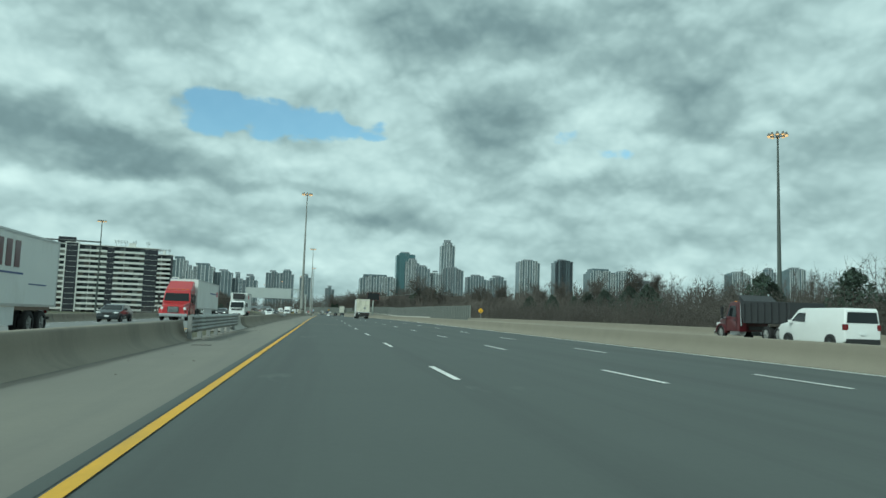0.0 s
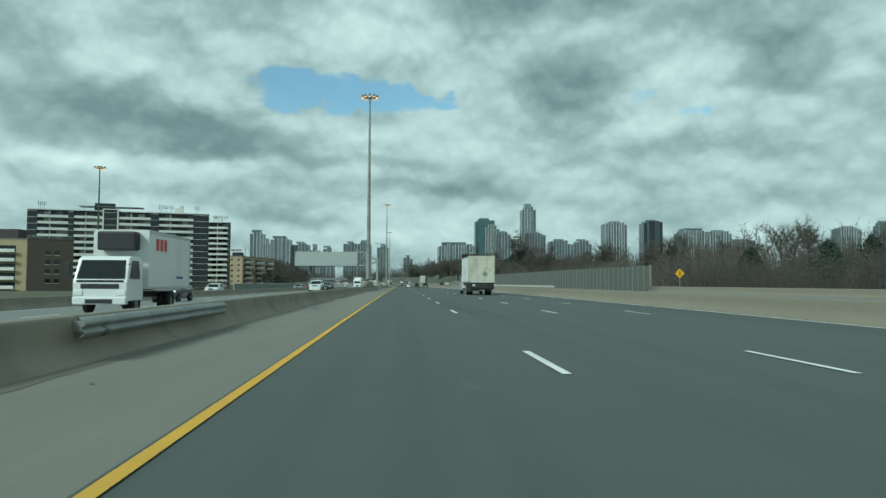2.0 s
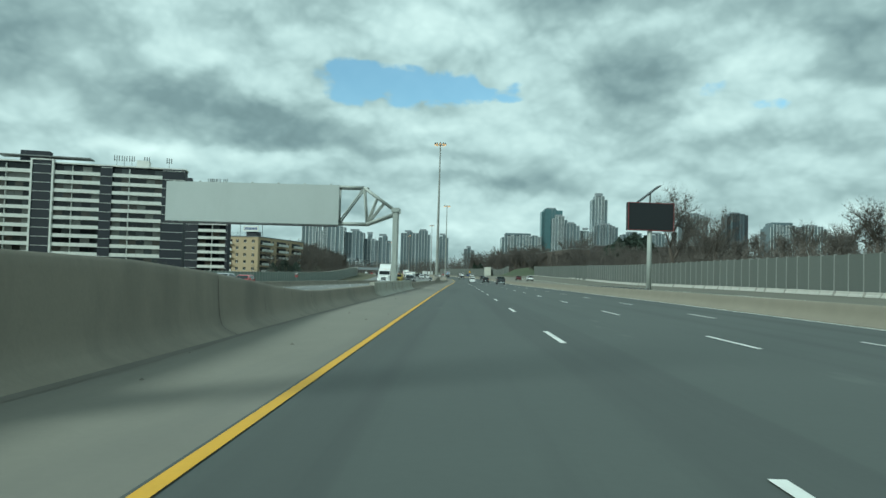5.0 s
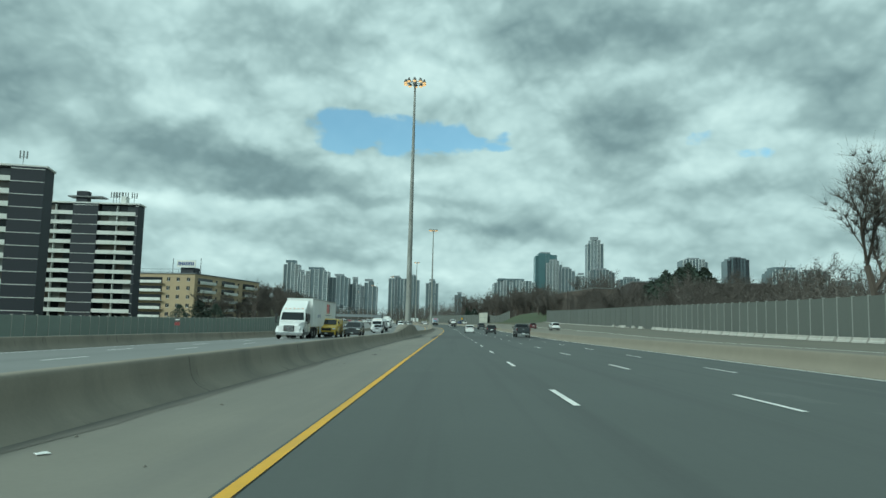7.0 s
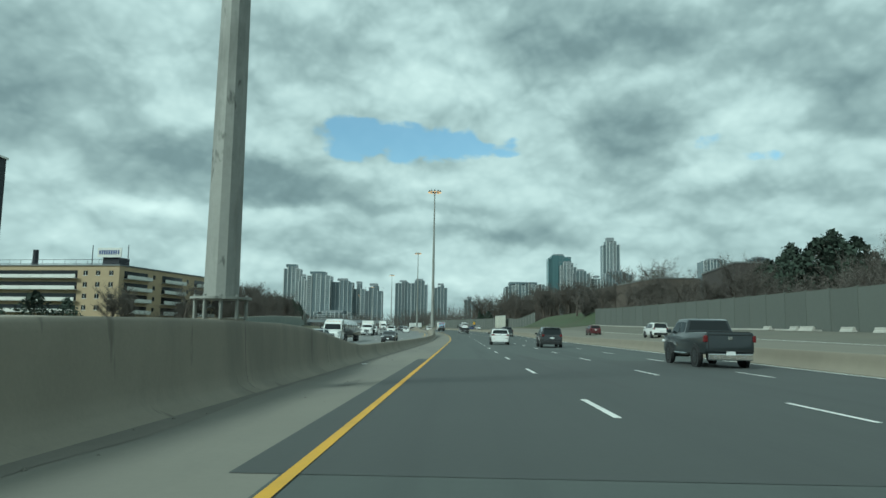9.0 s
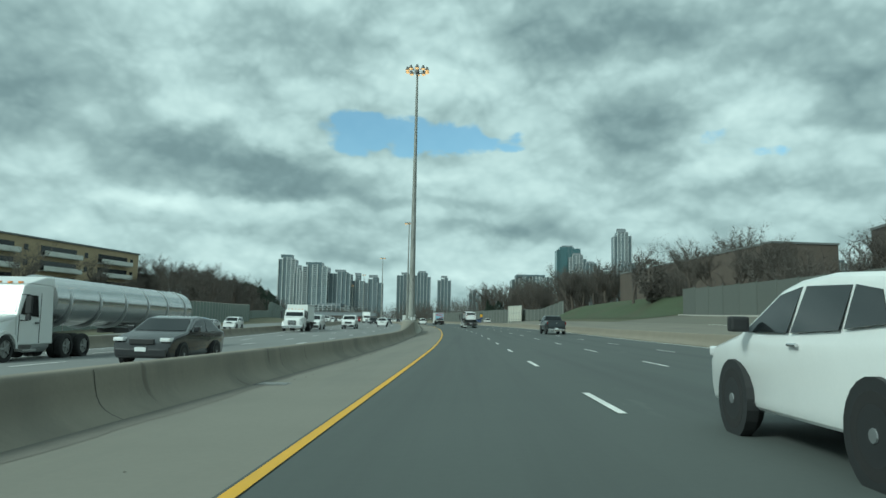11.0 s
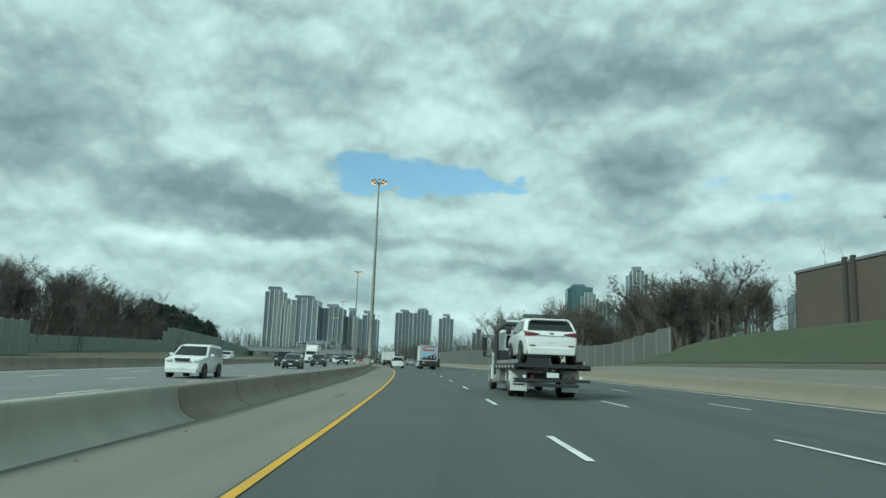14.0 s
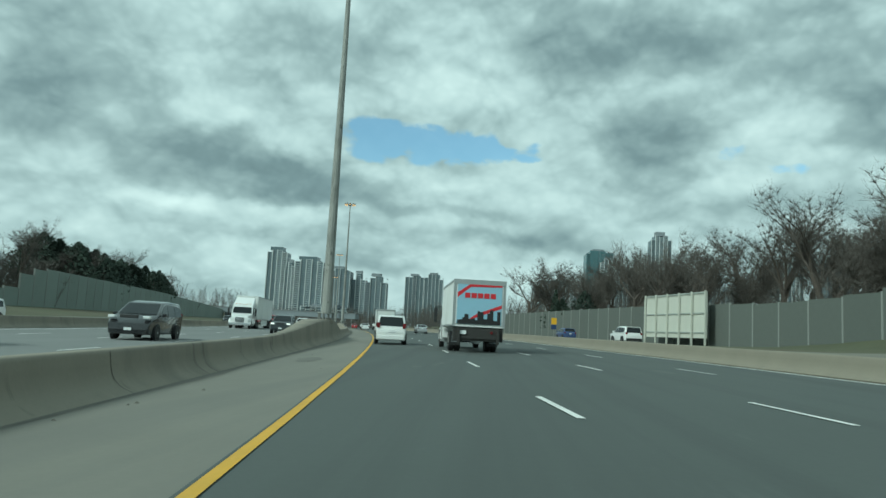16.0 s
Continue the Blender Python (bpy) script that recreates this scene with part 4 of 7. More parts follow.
def low_block(corner, angle, south, east, z0, floors, fh):
    """Tan brick block: a long side with balconies, and a plain gable with windows."""
    root = thing("apartment_house", pose(corner[0], corner[1], z0, 0, 0, angle), "six-storey tan brick apartment house with balconies", "apartment building", "apartment buildings")
    h = floors * fh
    bm = bmesh.new()
    box(bm, -south, 0, 0, east, 0, h + .4)
    part("wall", bm, BRICK_TAN, root)
    bm = bmesh.new()
    box(bm, -south - .3, .3, -.3, east + .3, h + .4, h + .8)
    part("roof", bm, WALL_GREY, root)
    win = bpy.data.meshes.new("window")
    bm = bmesh.new()
    box(bm, -.7, .7, -.06, .02, 0, 1.4)
    box(bm, -.78, .78, -.09, -.05, -.1, 0, 1)
    box(bm, -.04, .04, -.09, -.05, 0, 1.4, 1)
    bm.to_mesh(win)
    bm.free()
    win.materials.append(GLASS_DARK)
    win.materials.append(WHITE_CONC)
    for i in range(floors):
        for x in (-11.2, -7.0, -2.6):
            ob = new("window", win)
            ob.matrix_world = Matrix.Translation((x, 0, i * fh + 1.0))
            ob.parent = root
    runs = [("s", -south, -13.5)] + [("e", y, y + 12.5) for y in (2.0, 21.5, 41.0)]
    for side, c0, c1 in runs:
        for i in range(floors):
            bm = bmesh.new()
            z = i * fh + .2
            if side == "s":
                box(bm, c0, c1, -1.6, -1.45, z, z + 1.05)
                box(bm, c0, c1, -1.45, 0, z - .15, z)
            else:
                box(bm, 1.45, 1.6, c0, c1, z, z + 1.05)
                box(bm, 0, 1.45, c0, c1, z - .15, z)
            part("balcony", bm, WHITE_CONC, root)
            bm = bmesh.new()
            if side == "s":
                box(bm, c0 + .4, c1 - .4, -.05, .0, z, z + 2.3)
            else:
                box(bm, 0, .05, c0 + .4, c1 - .4, z, z + 2.3)
            part("window", bm, GLASS_DARK, root)
    for y in (17.5, 37, 55):
        for i in range(floors):
            bm = bmesh.new()
            box(bm, 0, .06, y - .6, y + .6, i * fh + 1, i * fh + 2.3)
            part("window", bm, GLASS_DARK, root)
    bm = bmesh.new()
    box(bm, -8, -2.5, 3, 8, h + .8, h + 3.2)
    part("plant_room", bm, PANEL_DARK, root)
    bm = bmesh.new()
    box(bm, -9.2, -1.2, 2.0, 2.3, h + 3.2, h + 6.0)
    board = part("billboard", bm, WHITE_CONC, root, "white roof billboard with illegible dark bars")
    for i in range(9):
        bm = bmesh.new()
        box(bm, -8.6 + i * .78, -8.1 + i * .78, 1.93, 1.99, h + 4.0, h + 5.3)
        part("bar", bm, BAR_BLUE, board)
    for x in (-11, 1):
        bm = bmesh.new()
        tube(bm, (x, 2.2, h + .8), (x, 2.2, h + 6.8), .12, n=6)
        part("lamp_post", bm, PANEL_DARK, root)
    bm = bmesh.new()
    tube(bm, (-34, 6, h), (-34, 6, h + 6), .9, .8, 10)
    part("chimney", bm, PANEL_DARK, root)
    bm = bmesh.new()
    for z in (1.2, 2.4):
        tube(bm, (-south, 1, h + z), (2, 1, h + z), .06, n=5)
    for i in range(16):
        tube(bm, (-south + i * south / 15, 1, h + .6), (-south + i * south / 15, 1, h + 2.4), .05, n=5)
    part("roof_railing", bm, PANEL_DARK, root)


low_block((-100.8, 536), -10, 58, 58, -2.0, 6, 3.42)


def plain_block(name, x0, x1, y0, y1, z0, z1, mat, label, wins=(), turn=0.0):
    root = thing(name, pose(x0, y0, z0, 0, 0, turn), label, "building", "brick buildings")
    w, d, h = x1 - x0, y1 - y0, z1 - z0
    bm = bmesh.new()
    box(bm, 0, w, 0, d, 0, h)
    part("wall", bm, mat, root)
    bm = bmesh.new()
    box(bm, -.15, w + .15, -.15, d + .15, h, h + .35)
    part("roof_edge", bm, WALL_GREY, root)
    for x, z in wins:
        bm = bmesh.new()
        box(bm, x - .8, x + .8, -.08, 0, z, z + 1.5)
        win = part("window", bm, GLASS_DARK, root)
        bm = bmesh.new()
        box(bm, x - .95, x + .95, -.14, -.08, z - .15, z)
        part("sill", bm, WHITE_CONC, win)
    return root


plain_block("brick_building", -126.0, -112.0, 320.6, 340.6, -3, 16.6, BRICK_BROWN, "dark brown brick building with pairs of small windows", [(x, 4.4 + i * 3.2) for i in range(4) for x in (6.2, 8.9)], turn=29)
wing = plain_block("brick_building", -166, -126.4, 321.2, 340, -3, 16.2, BRICK_TAN, "tan brick apartment wing with white balconies", [(25.2, 4.2 + i * 3.1) for i in range(4)])
for x0, x1 in ((29.6, 36.2), (8.0, 20.0)):
    for i in range(5):
        bm = bmesh.new()
        z = 2.4 + i * 3.1
        box(bm, x0, x1, -1.5, -1.36, z, z + 1.1)
        box(bm, x0, x1, -1.36, 0, z - .16, z)
        part("balcony", bm, WHITE_CONC, wing)
        bm = bmesh.new()
        box(bm, x0 + .3, x1 - .3, -.06, 0, z, z + 2.3)
        part("window", bm, GLASS_DARK, wing)
for x0, x1, h in ((14.5, 22.5, 4.6), (27.0, 33.5, 3.6)):
    bm = bmesh.new()
    box(bm, x0, x1, 6, 12, 19.5, 19.5 + h)
    part("plant_room", bm, BRICK_DARK, wing)
b = plain_block("long_brick_building", 52.5, 64.5, 522, 601, 4.0, 16.5, BRICK_BROWN, "long windowless brown brick building above the grass slope", turn=6.7)
for y in (66, 67.6, 34):
    bm = bmesh.new()
    box(bm, -.35, 0, y, y + .7, 0, 13.2)
    part("pilaster", bm, BRICK_DARK, b)
bm = bmesh.new()
box(bm, -.06, 0, 22, 24.5, 0, 3)
part("door", bm, PANEL_DARK, b)
plain_block("dark_brick_building", 54, 98, 471, 500, 4, 15.8, BRICK_DARK, "dark brick building behind the noise wall", turn=-6)
plain_block("brick_building", -150, -118, 640, 668, 2, 17.5, BRICK_DARK, "brown brick apartment building among trees", [(4 + i * 5, 3.5 + j * 3.4) for i in range(5) for j in range(3)])
plain_block("overpass", -130, -60, 880, 889, 6.5, 8.6, SLAB_GREY, "grey concrete road bridge far away", turn=0)
for x in (-128, -118, -104):
    bm = bmesh.new()
    box(bm, x, x + 1.5, 882, 887, 0, 6.5)
    tagged(mesh_object("bridge_pier", bm, SLAB_GREY), "grey concrete pier below the bridge", "bridge pier", "bridge piers")

# ---------------------------------------------------------------- far towers


def tower(x0, x1, y, top, style, label, depth=None, z0=0.0, crown=0.0, notch=False):
    w = x1 - x0
    d = depth or w * .8
    glass, slab = {"glass": (GLASS_TOWER, SLAB_PALE), "teal": (GLASS_TEAL, GLASS_TEAL), "grey": (GLASS_TOWER, SLAB_GREY), "pale": (GLASS_TOWER, SLAB_PALE), "dark": (GLASS_TOWER, PANEL_DARK)}[style]
    root = thing("tower", pose(x0, y, z0, 0, 0, 0), label, "tower block", "far tower blocks")
    h = top - z0
    dice = random.Random(int(x0 * 3 + y))
    floors = max(4, int(h / 3.1))
    fh = h / floors
    k = max(3, int(round(w / 7.5)))
    cut = [fh * (dice.choice((1, 2, 3)) if i in (0, k - 1) else dice.choice((0, 0, 0, 1))) for i in range(k)]
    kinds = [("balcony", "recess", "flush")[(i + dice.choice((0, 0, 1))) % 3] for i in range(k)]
    bm = bmesh.new()
    for i in range(k):
        box(bm, w * i / k, w * (i + 1) / k, .4 if kinds[i] == "recess" else 0, d, 0, h - cut[i])
    if notch:
        box(bm, w * .1, w * .75, d * .1, d * .8, h, h + h * .045)
    part("glazing", bm, glass, root)
    for i in range(k):
        xa, xb = w * i / k, w * (i + 1) / k
        bm = bmesh.new()
        for j in range(1, floors + 1):
            z = fh * j
            if z > h - cut[i] + .1:
                break
            if kinds[i] == "balcony":
                box(bm, xa - .2, xb + .2, -1.5, .1, z - 1.25, z - .1)
            elif kinds[i] == "flush":
                box(bm, xa, xb, -.3, .1, z - .8, z)
            else:
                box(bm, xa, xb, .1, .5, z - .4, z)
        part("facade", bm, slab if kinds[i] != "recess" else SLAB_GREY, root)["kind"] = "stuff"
    for i in range(k + 1):
        bm = bmesh.new()
        x = w * i / k
        box(bm, x - .55, x + .55, -1.0, .6, 0, h - cut[min(i, k - 1)] + dice.choice((0, .6, 1.4)))
        part("pier", bm, {"glass": SLAB_WHITE, "pale": SLAB_WHITE, "grey": SLAB_PALE}.get(style, slab), root)
    bm = bmesh.new()
    for j in range(2, floors, 2):
        box(bm, w - .1, w + .3, 0, d * .9, fh * j - .7, fh * j)
    part("facade", bm, slab, root)["kind"] = "stuff"
    bm = bmesh.new()
    box(bm, w * .25, w * .7, d * .2, d * .7, h, h + 4 + crown)
    part("plant_room", bm, SLAB_GREY, root)
    return root


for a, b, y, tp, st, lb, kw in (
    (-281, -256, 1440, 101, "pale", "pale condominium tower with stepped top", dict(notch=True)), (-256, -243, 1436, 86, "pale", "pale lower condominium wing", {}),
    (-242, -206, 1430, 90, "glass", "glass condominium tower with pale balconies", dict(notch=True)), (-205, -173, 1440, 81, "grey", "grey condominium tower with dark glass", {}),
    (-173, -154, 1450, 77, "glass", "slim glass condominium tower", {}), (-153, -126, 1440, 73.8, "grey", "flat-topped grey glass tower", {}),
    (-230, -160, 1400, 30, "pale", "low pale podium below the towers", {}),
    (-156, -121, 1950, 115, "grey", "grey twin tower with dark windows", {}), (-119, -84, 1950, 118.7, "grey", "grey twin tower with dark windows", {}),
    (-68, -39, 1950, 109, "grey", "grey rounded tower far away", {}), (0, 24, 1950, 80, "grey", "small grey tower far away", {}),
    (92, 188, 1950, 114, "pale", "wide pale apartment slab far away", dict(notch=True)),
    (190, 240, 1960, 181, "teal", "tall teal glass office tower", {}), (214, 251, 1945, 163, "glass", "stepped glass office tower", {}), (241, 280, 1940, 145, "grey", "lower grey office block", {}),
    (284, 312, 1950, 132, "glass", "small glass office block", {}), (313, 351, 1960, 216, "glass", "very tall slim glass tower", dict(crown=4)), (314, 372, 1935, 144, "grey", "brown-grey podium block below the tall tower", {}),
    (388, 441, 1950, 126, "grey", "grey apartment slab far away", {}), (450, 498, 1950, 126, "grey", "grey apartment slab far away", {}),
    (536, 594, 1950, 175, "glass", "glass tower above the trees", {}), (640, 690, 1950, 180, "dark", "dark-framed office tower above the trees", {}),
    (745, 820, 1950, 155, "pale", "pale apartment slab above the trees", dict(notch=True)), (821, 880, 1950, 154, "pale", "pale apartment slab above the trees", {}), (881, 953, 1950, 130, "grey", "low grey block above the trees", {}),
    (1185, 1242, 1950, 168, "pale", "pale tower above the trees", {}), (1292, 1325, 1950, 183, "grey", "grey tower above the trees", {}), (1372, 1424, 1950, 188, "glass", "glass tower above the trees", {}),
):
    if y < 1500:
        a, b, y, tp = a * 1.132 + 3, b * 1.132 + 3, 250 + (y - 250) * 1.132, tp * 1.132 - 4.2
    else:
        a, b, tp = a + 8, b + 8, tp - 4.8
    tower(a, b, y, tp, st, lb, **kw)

# ---------------------------------------------------------------- trees


def grow(bm_w, bm_t, p, d, length, r, level, rng, spread, twig_n):
    """One limb and all that grows from it."""
    segs = 3 if level < 2 else 2
    q = p.copy()
    for i in range(segs):
        d = (d + Vector((rng.uniform(-.16, .16), rng.uniform(-.16, .16), rng.uniform(-.05, .12)))).normalized()
        nq = q + d * (length / segs)
        r1 = r * (1 - .28 * (i + 1) / segs * 1.2)
        tube(bm_w if level < 3 else bm_t, q, nq, r * (1 - .28 * i / segs * 1.2), r1, 6 if level < 2 else 3, False)
        q = nq
        if level >= 2:
            for _ in range(7 * twig_n):
                side = Vector((rng.uniform(-1, 1), rng.uniform(-1, 1), rng.uniform(-.3, .8))).normalized()
                blade(bm_t, q, (d * .4 + side * .6).normalized(), rng.uniform(.6, 1.5) * TWIG_K, .018 * TWIG_K, rng)
        if level < 3 and (level > 0 or i > 0):
            for _ in range(2 if level < 3 else twig_n):
                side = Vector((rng.uniform(-1, 1), rng.uniform(-1, 1), rng.uniform(-.2, .6))).normalized()
                nd = (d * (1 - spread) + side * spread).normalized()
                grow(bm_w, bm_t, q, nd, length * rng.uniform(.5, .72), r1 * rng.uniform(.45, .62), level + 1, rng, spread, twig_n)


def blade(bm, p, d, length, w, rng):
    """A thin tapering twig."""
    u = d.orthogonal().normalized()
    u.rotate(Matrix.Rotation(rng.uniform(0, math.tau), 3, d))
    bend = p + d * length * .5 + Vector((rng.uniform(-.1, .1), rng.uniform(-.1, .1), rng.uniform(0, .12))) * length
    a, b, c = bm.verts.new(p - u * w), bm.verts.new(p + u * w), bm.verts.new(bend)
    bm.faces.new((a, b, c))
    e = bm.verts.new(bend + (d + Vector((rng.uniform(-.3, .3), rng.uniform(-.3, .3), rng.uniform(-.1, .3)))).normalized() * length * .55)
    f = bm.verts.new(bend + u * w * .7)
    bm.faces.new((c, f, e))


TWIG_K = 1.0


def bare_tree(seed, h, spread, label, name="bare_tree", twig_n=2, trunk=0.34):
    rng = random.Random(seed)
    root = thing(name, pose(0, 0, 0), label, "tree", "bare trees")
    bw, bt = bmesh.new(), bmesh.new()
    grow(bw, bt, Vector((0, 0, -.3)), Vector((0, 0, 1)), h * trunk, h * .022, 0, rng, spread, twig_n)
    top = max(v.co.z for v in list(bt.verts) + list(bw.verts))
    for mesh in (bw, bt):
        bmesh.ops.scale(mesh, vec=(h / top,) * 3, verts=mesh.verts)
    part("trunk", bw, BARK, root)
    part("crown", bt, TWIG, root, "fine bare twigs")
    return root


def leaf_tree(seed, h, r, shape, label, name, mat):
    """Trunk with a crown of many small leaf clumps."""
    rng = random.Random(seed)
    root = thing(name, pose(0, 0, 0), label, "tree", "evergreen trees")
    bw = bmesh.new()
    tube(bw, (0, 0, -.3), (0, 0, h * .92), h * .022, .03, 7)
    for i in range(14):
        a, z = rng.uniform(0, math.tau), h * rng.uniform(.2, .85)
        k = r * (1 - z / h) * 1.1
        tube(bw, (0, 0, z), (k * math.cos(a), k * math.sin(a), z + .1 * k), .05, .015, 4)
    part("trunk", bw, BARK, root)
    verts, faces = [], []
    for i in range(1500):
        z = rng.uniform(.08, 1.0)
        rad = (1 - z) * 1.05 + .04 if shape == "cone" else math.sqrt(max(0, 1 - (2 * z - 1) ** 2)) * (.75 + .25 * math.sin(5 * z + seed))
        a = rng.uniform(0, math.tau)
        rr = r * rad * math.sqrt(rng.uniform(.12, 1)) * (1 + .22 * math.sin(3 * a + seed) + .12 * math.sin(7 * a + 9 * z))
        c = Vector((rr * math.cos(a), rr * math.sin(a), z * h + rng.uniform(-.04, .04) * h))
        s = rng.uniform(.16, .4) * (.6 + r * .12)
        u = Vector((rng.uniform(-1, 1), rng.uniform(-1, 1), rng.uniform(-1, 1))).normalized()
        v = u.orthogonal().normalized()
        n = len(verts)
        verts += [c + s * u, c - .5 * s * u + .8 * s * v, c - .7 * s * u - .6 * s * v]
        faces.append((n, n + 1, n + 2))
    me = bpy.data.meshes.new("crown")
    me.from_pydata(verts, [], faces)
    me.materials.append(mat)
    ob = new("crown", me)
    ob.parent = root
    ob["label"] = "dense dark needles"
    return root


def shrub_mesh(bm, rng, w, h, stems, twigs, width, base=Vector((0, 0, 0))):
    for i in range(stems):
        p = base + Vector((rng.uniform(-w, w) * .55, rng.uniform(-w, w) * .55, -.2))
        d = Vector((rng.uniform(-.4, .4), rng.uniform(-.4, .4), 1)).normalized()
        L = h * rng.uniform(.5, 1.0)
        q = p
        for k in range(3):
            nq = q + d * L / 3
            tube(bm, q, nq, width * 1.2 * (1 - k * .28), width * 1.2 * (1 - (k + 1) * .28), 3, False)
            for j in range(twigs // 3):
                s = Vector((rng.uniform(-1, 1), rng.uniform(-1, 1), rng.uniform(-.1, 1.0))).normalized()
                blade(bm, q.lerp(nq, rng.random()), s, L * rng.uniform(.12, .26), width, rng)
            q = nq
            d = (d + Vector((rng.uniform(-.25, .25), rng.uniform(-.25, .25), .1))).normalized()


def thicket(seed, w, h, label):
    """Leafless shrub of many crooked stems."""
    rng = random.Random(seed)
    root = thing("bare_shrub", pose(0, 0, 0), label, "shrub", "bare shrubs")
    bm = bmesh.new()
    shrub_mesh(bm, rng, w, h, 20, 26, 0.02)
    part("bare_stem_mass", bm, TWIG, root)
    return root


TREES = [bare_tree(3, 16, .52, "large bare deciduous tree with fine twigs"), bare_tree(8, 14, .46, "bare deciduous tree with upright limbs"), bare_tree(21, 12, .58, "wide bare tree with spreading limbs", trunk=.28),
         bare_tree(34, 17, .38, "tall slender bare tree", trunk=.4)]
CONES = [leaf_tree(5, 11, 2.6, "cone", "dark green conifer beside the highway", "conifer", CONIFER), leaf_tree(6, 10, 4.4, "round", "dark evergreen tree with a broad crown", "evergreen_tree", CONIFER)]
BUSH = [thicket(11, 4.2, 5.5, "brown leafless shrub thicket"), thicket(12, 5.0, 7.0, "tall brown leafless thicket"), thicket(13, 3.4, 4.2, "low brown leafless shrub")]
used = set()


def put_tree(proto, x, y, z, size, turn=None):
    turn = random.uniform(0, 360) if turn is None else turn
    m = pose(x, y, z, random.uniform(-2, 2), random.uniform(-2, 2), turn)
    if proto not in used:
        used.add(proto)
        ob = proto
        ob.matrix_world = m
    else:
        ob = copy_thing(proto, m)
    ob.scale = (size * random.uniform(.9, 1.1), size * random.uniform(.9, 1.1), size)
    return ob


def row(protos, l0, l1, s0, s1, n, k0, k1):
    for _ in range(n):
        l, s = random.uniform(l0, l1), random.uniform(s0, s1)
        p = spot(l, s)
        put_tree(random.choice(protos), p.x, p.y, p.z - .05, random.uniform(k0, k1))


def wood(name, l0, l1, s0, s1, n, h0, h1, label, width=.05):
    """A far wood of leafless shrubs and small trees that nobody could count."""
    rng = random.Random(len(name) * 7 + int(s0))
    bm = bmesh.new()
    for _ in range(n):
        p = spot(rng.uniform(l0, l1), rng.uniform(s0, s1))
        h = rng.uniform(h0, h1)
        shrub_mesh(bm, rng, h * .7, h, 7, 33, width, p)
    return tagged(mesh_object(name, bm, TWIG), label, "woodland", "", "stuff")


# right-hand side
p = spot(44.2, 330)
TWIG_K = 1.5
BIG = bare_tree(8, 19.8, .46, "very large bare deciduous tree above the noise wall", twig_n=3, trunk=.32)
TWIG_K = 1.0
put_tree(BIG, p.x, p.y, p.z, 1.0, 20)
BIG.scale = (1.02, 1.02, 1.14)
for l, s, k in ((50, 322, 1.0), (53, 336, 1.1), (46, 318, .75), (57, 345, 1.0)):
    p = spot(l, s)
    put_tree(TREES[(0, 2)[int(s) % 2]], p.x, p.y, p.z, k)
row(BUSH, 40, 46, 112, 178, 34, .65, .95)
row([CONES[1]], 48, 62, 52, 172, 12, .5, .68)
row(BUSH, 42, 60, 180, 330, 26, .95, 1.3)
row(TREES, 52, 95, 150, 400, 22, .65, .85)
for x, y, k, j in ((61.4, 464, 1.45, 1), (64.6, 459.5, 1.5, 1), (68.5, 462, 1.4, 1), (58, 466, 1.15, 1), (73, 455, 1.1, 0), (66.5, 457, 1.6, 1), (70.5, 458, 1.5, 1), (60, 461, 1.3, 1)):
    put_tree(CONES[j], x, y, 4.0, k)
for x, y, k, j in ((53.8, 463.8, .95, 2), (82, 468, 1.1, 0), (47, 452, .8, 0), (89, 462, 1.0, 2), (96, 455, 1.1, 0)):
    put_tree(TREES[j], x, y, 3.8, k)
row(BUSH, 43, 60, 345, 500, 34, 1.0, 1.4)
row(TREES, 42, 62, 380, 520, 40, .55, .75)
row(BUSH, 42.5, 47, 345, 505, 30, 1.2, 1.6)
for l, s, k, j in ((41, 549, .8, 3), (46, 606, .75, 2), (52, 614, .8, 0), (50, 622, .7, 2)):
    p = spot(l, s)
    put_tree(TREES[j], p.x, p.y, p.z, k)
row(BUSH, 43.5, 46, 534, 546, 9, 1.2, 1.7)
p = spot(39.5, 514)
put_tree(TREES[1], p.x, p.y, p.z, .75)
DENSE = leaf_tree(17, 8.6, 4.1, "round", "dense dark bare tree on the grass slope", "dense_tree", TWIG)
p = spot(40.5, 536)
put_tree(DENSE, p.x, p.y, p.z - .2, 1.0)
for x, y, k in ((62.2, 593.6, 1.4), (64.2, 579, 1.45), (65.4, 568, 1.4), (63, 586, 1.2)):
    put_tree(TREES[3], x, y, 5.0, k)
row(BUSH, 47, 58, 612, 760, 42, 1.2, 1.8)
row(TREES, 48, 75, 618, 780, 60, 1.05, 1.4)
row(CONES, 41.5, 44, 690, 740, 3, .8, 1.0)
wood("roadside_wood", 37.5, 60, 40, 168, 520, 3.2, 5.4, "dense brown leafless scrub beside the outer lanes", .022)
wood("roadside_wood_2", 41.5, 60, 172, 345, 150, 5, 8.5, "dense brown leafless scrub behind the noise wall", .06)
wood("roadside_wood_3", 41.5, 60, 345, 510, 130, 6, 9.5, "dense brown leafless scrub behind the tall noise wall", .06)
wood("far_wood", 60, 150, 20, 230, 380, 5.5, 8.5, "brown leafless woodland behind the barrier", .05)
wood("far_wood_2", 62, 130, 230, 460, 170, 8, 12, "brown leafless woodland behind the noise wall", .08)
wood("far_wood_3", 54, 140, 610, 900, 130, 9, 15, "leafless woodland above the noise wall")
wood("far_wood_4", 40, 260, 900, 1500, 170, 14, 24, "distant leafless woodland", .12)
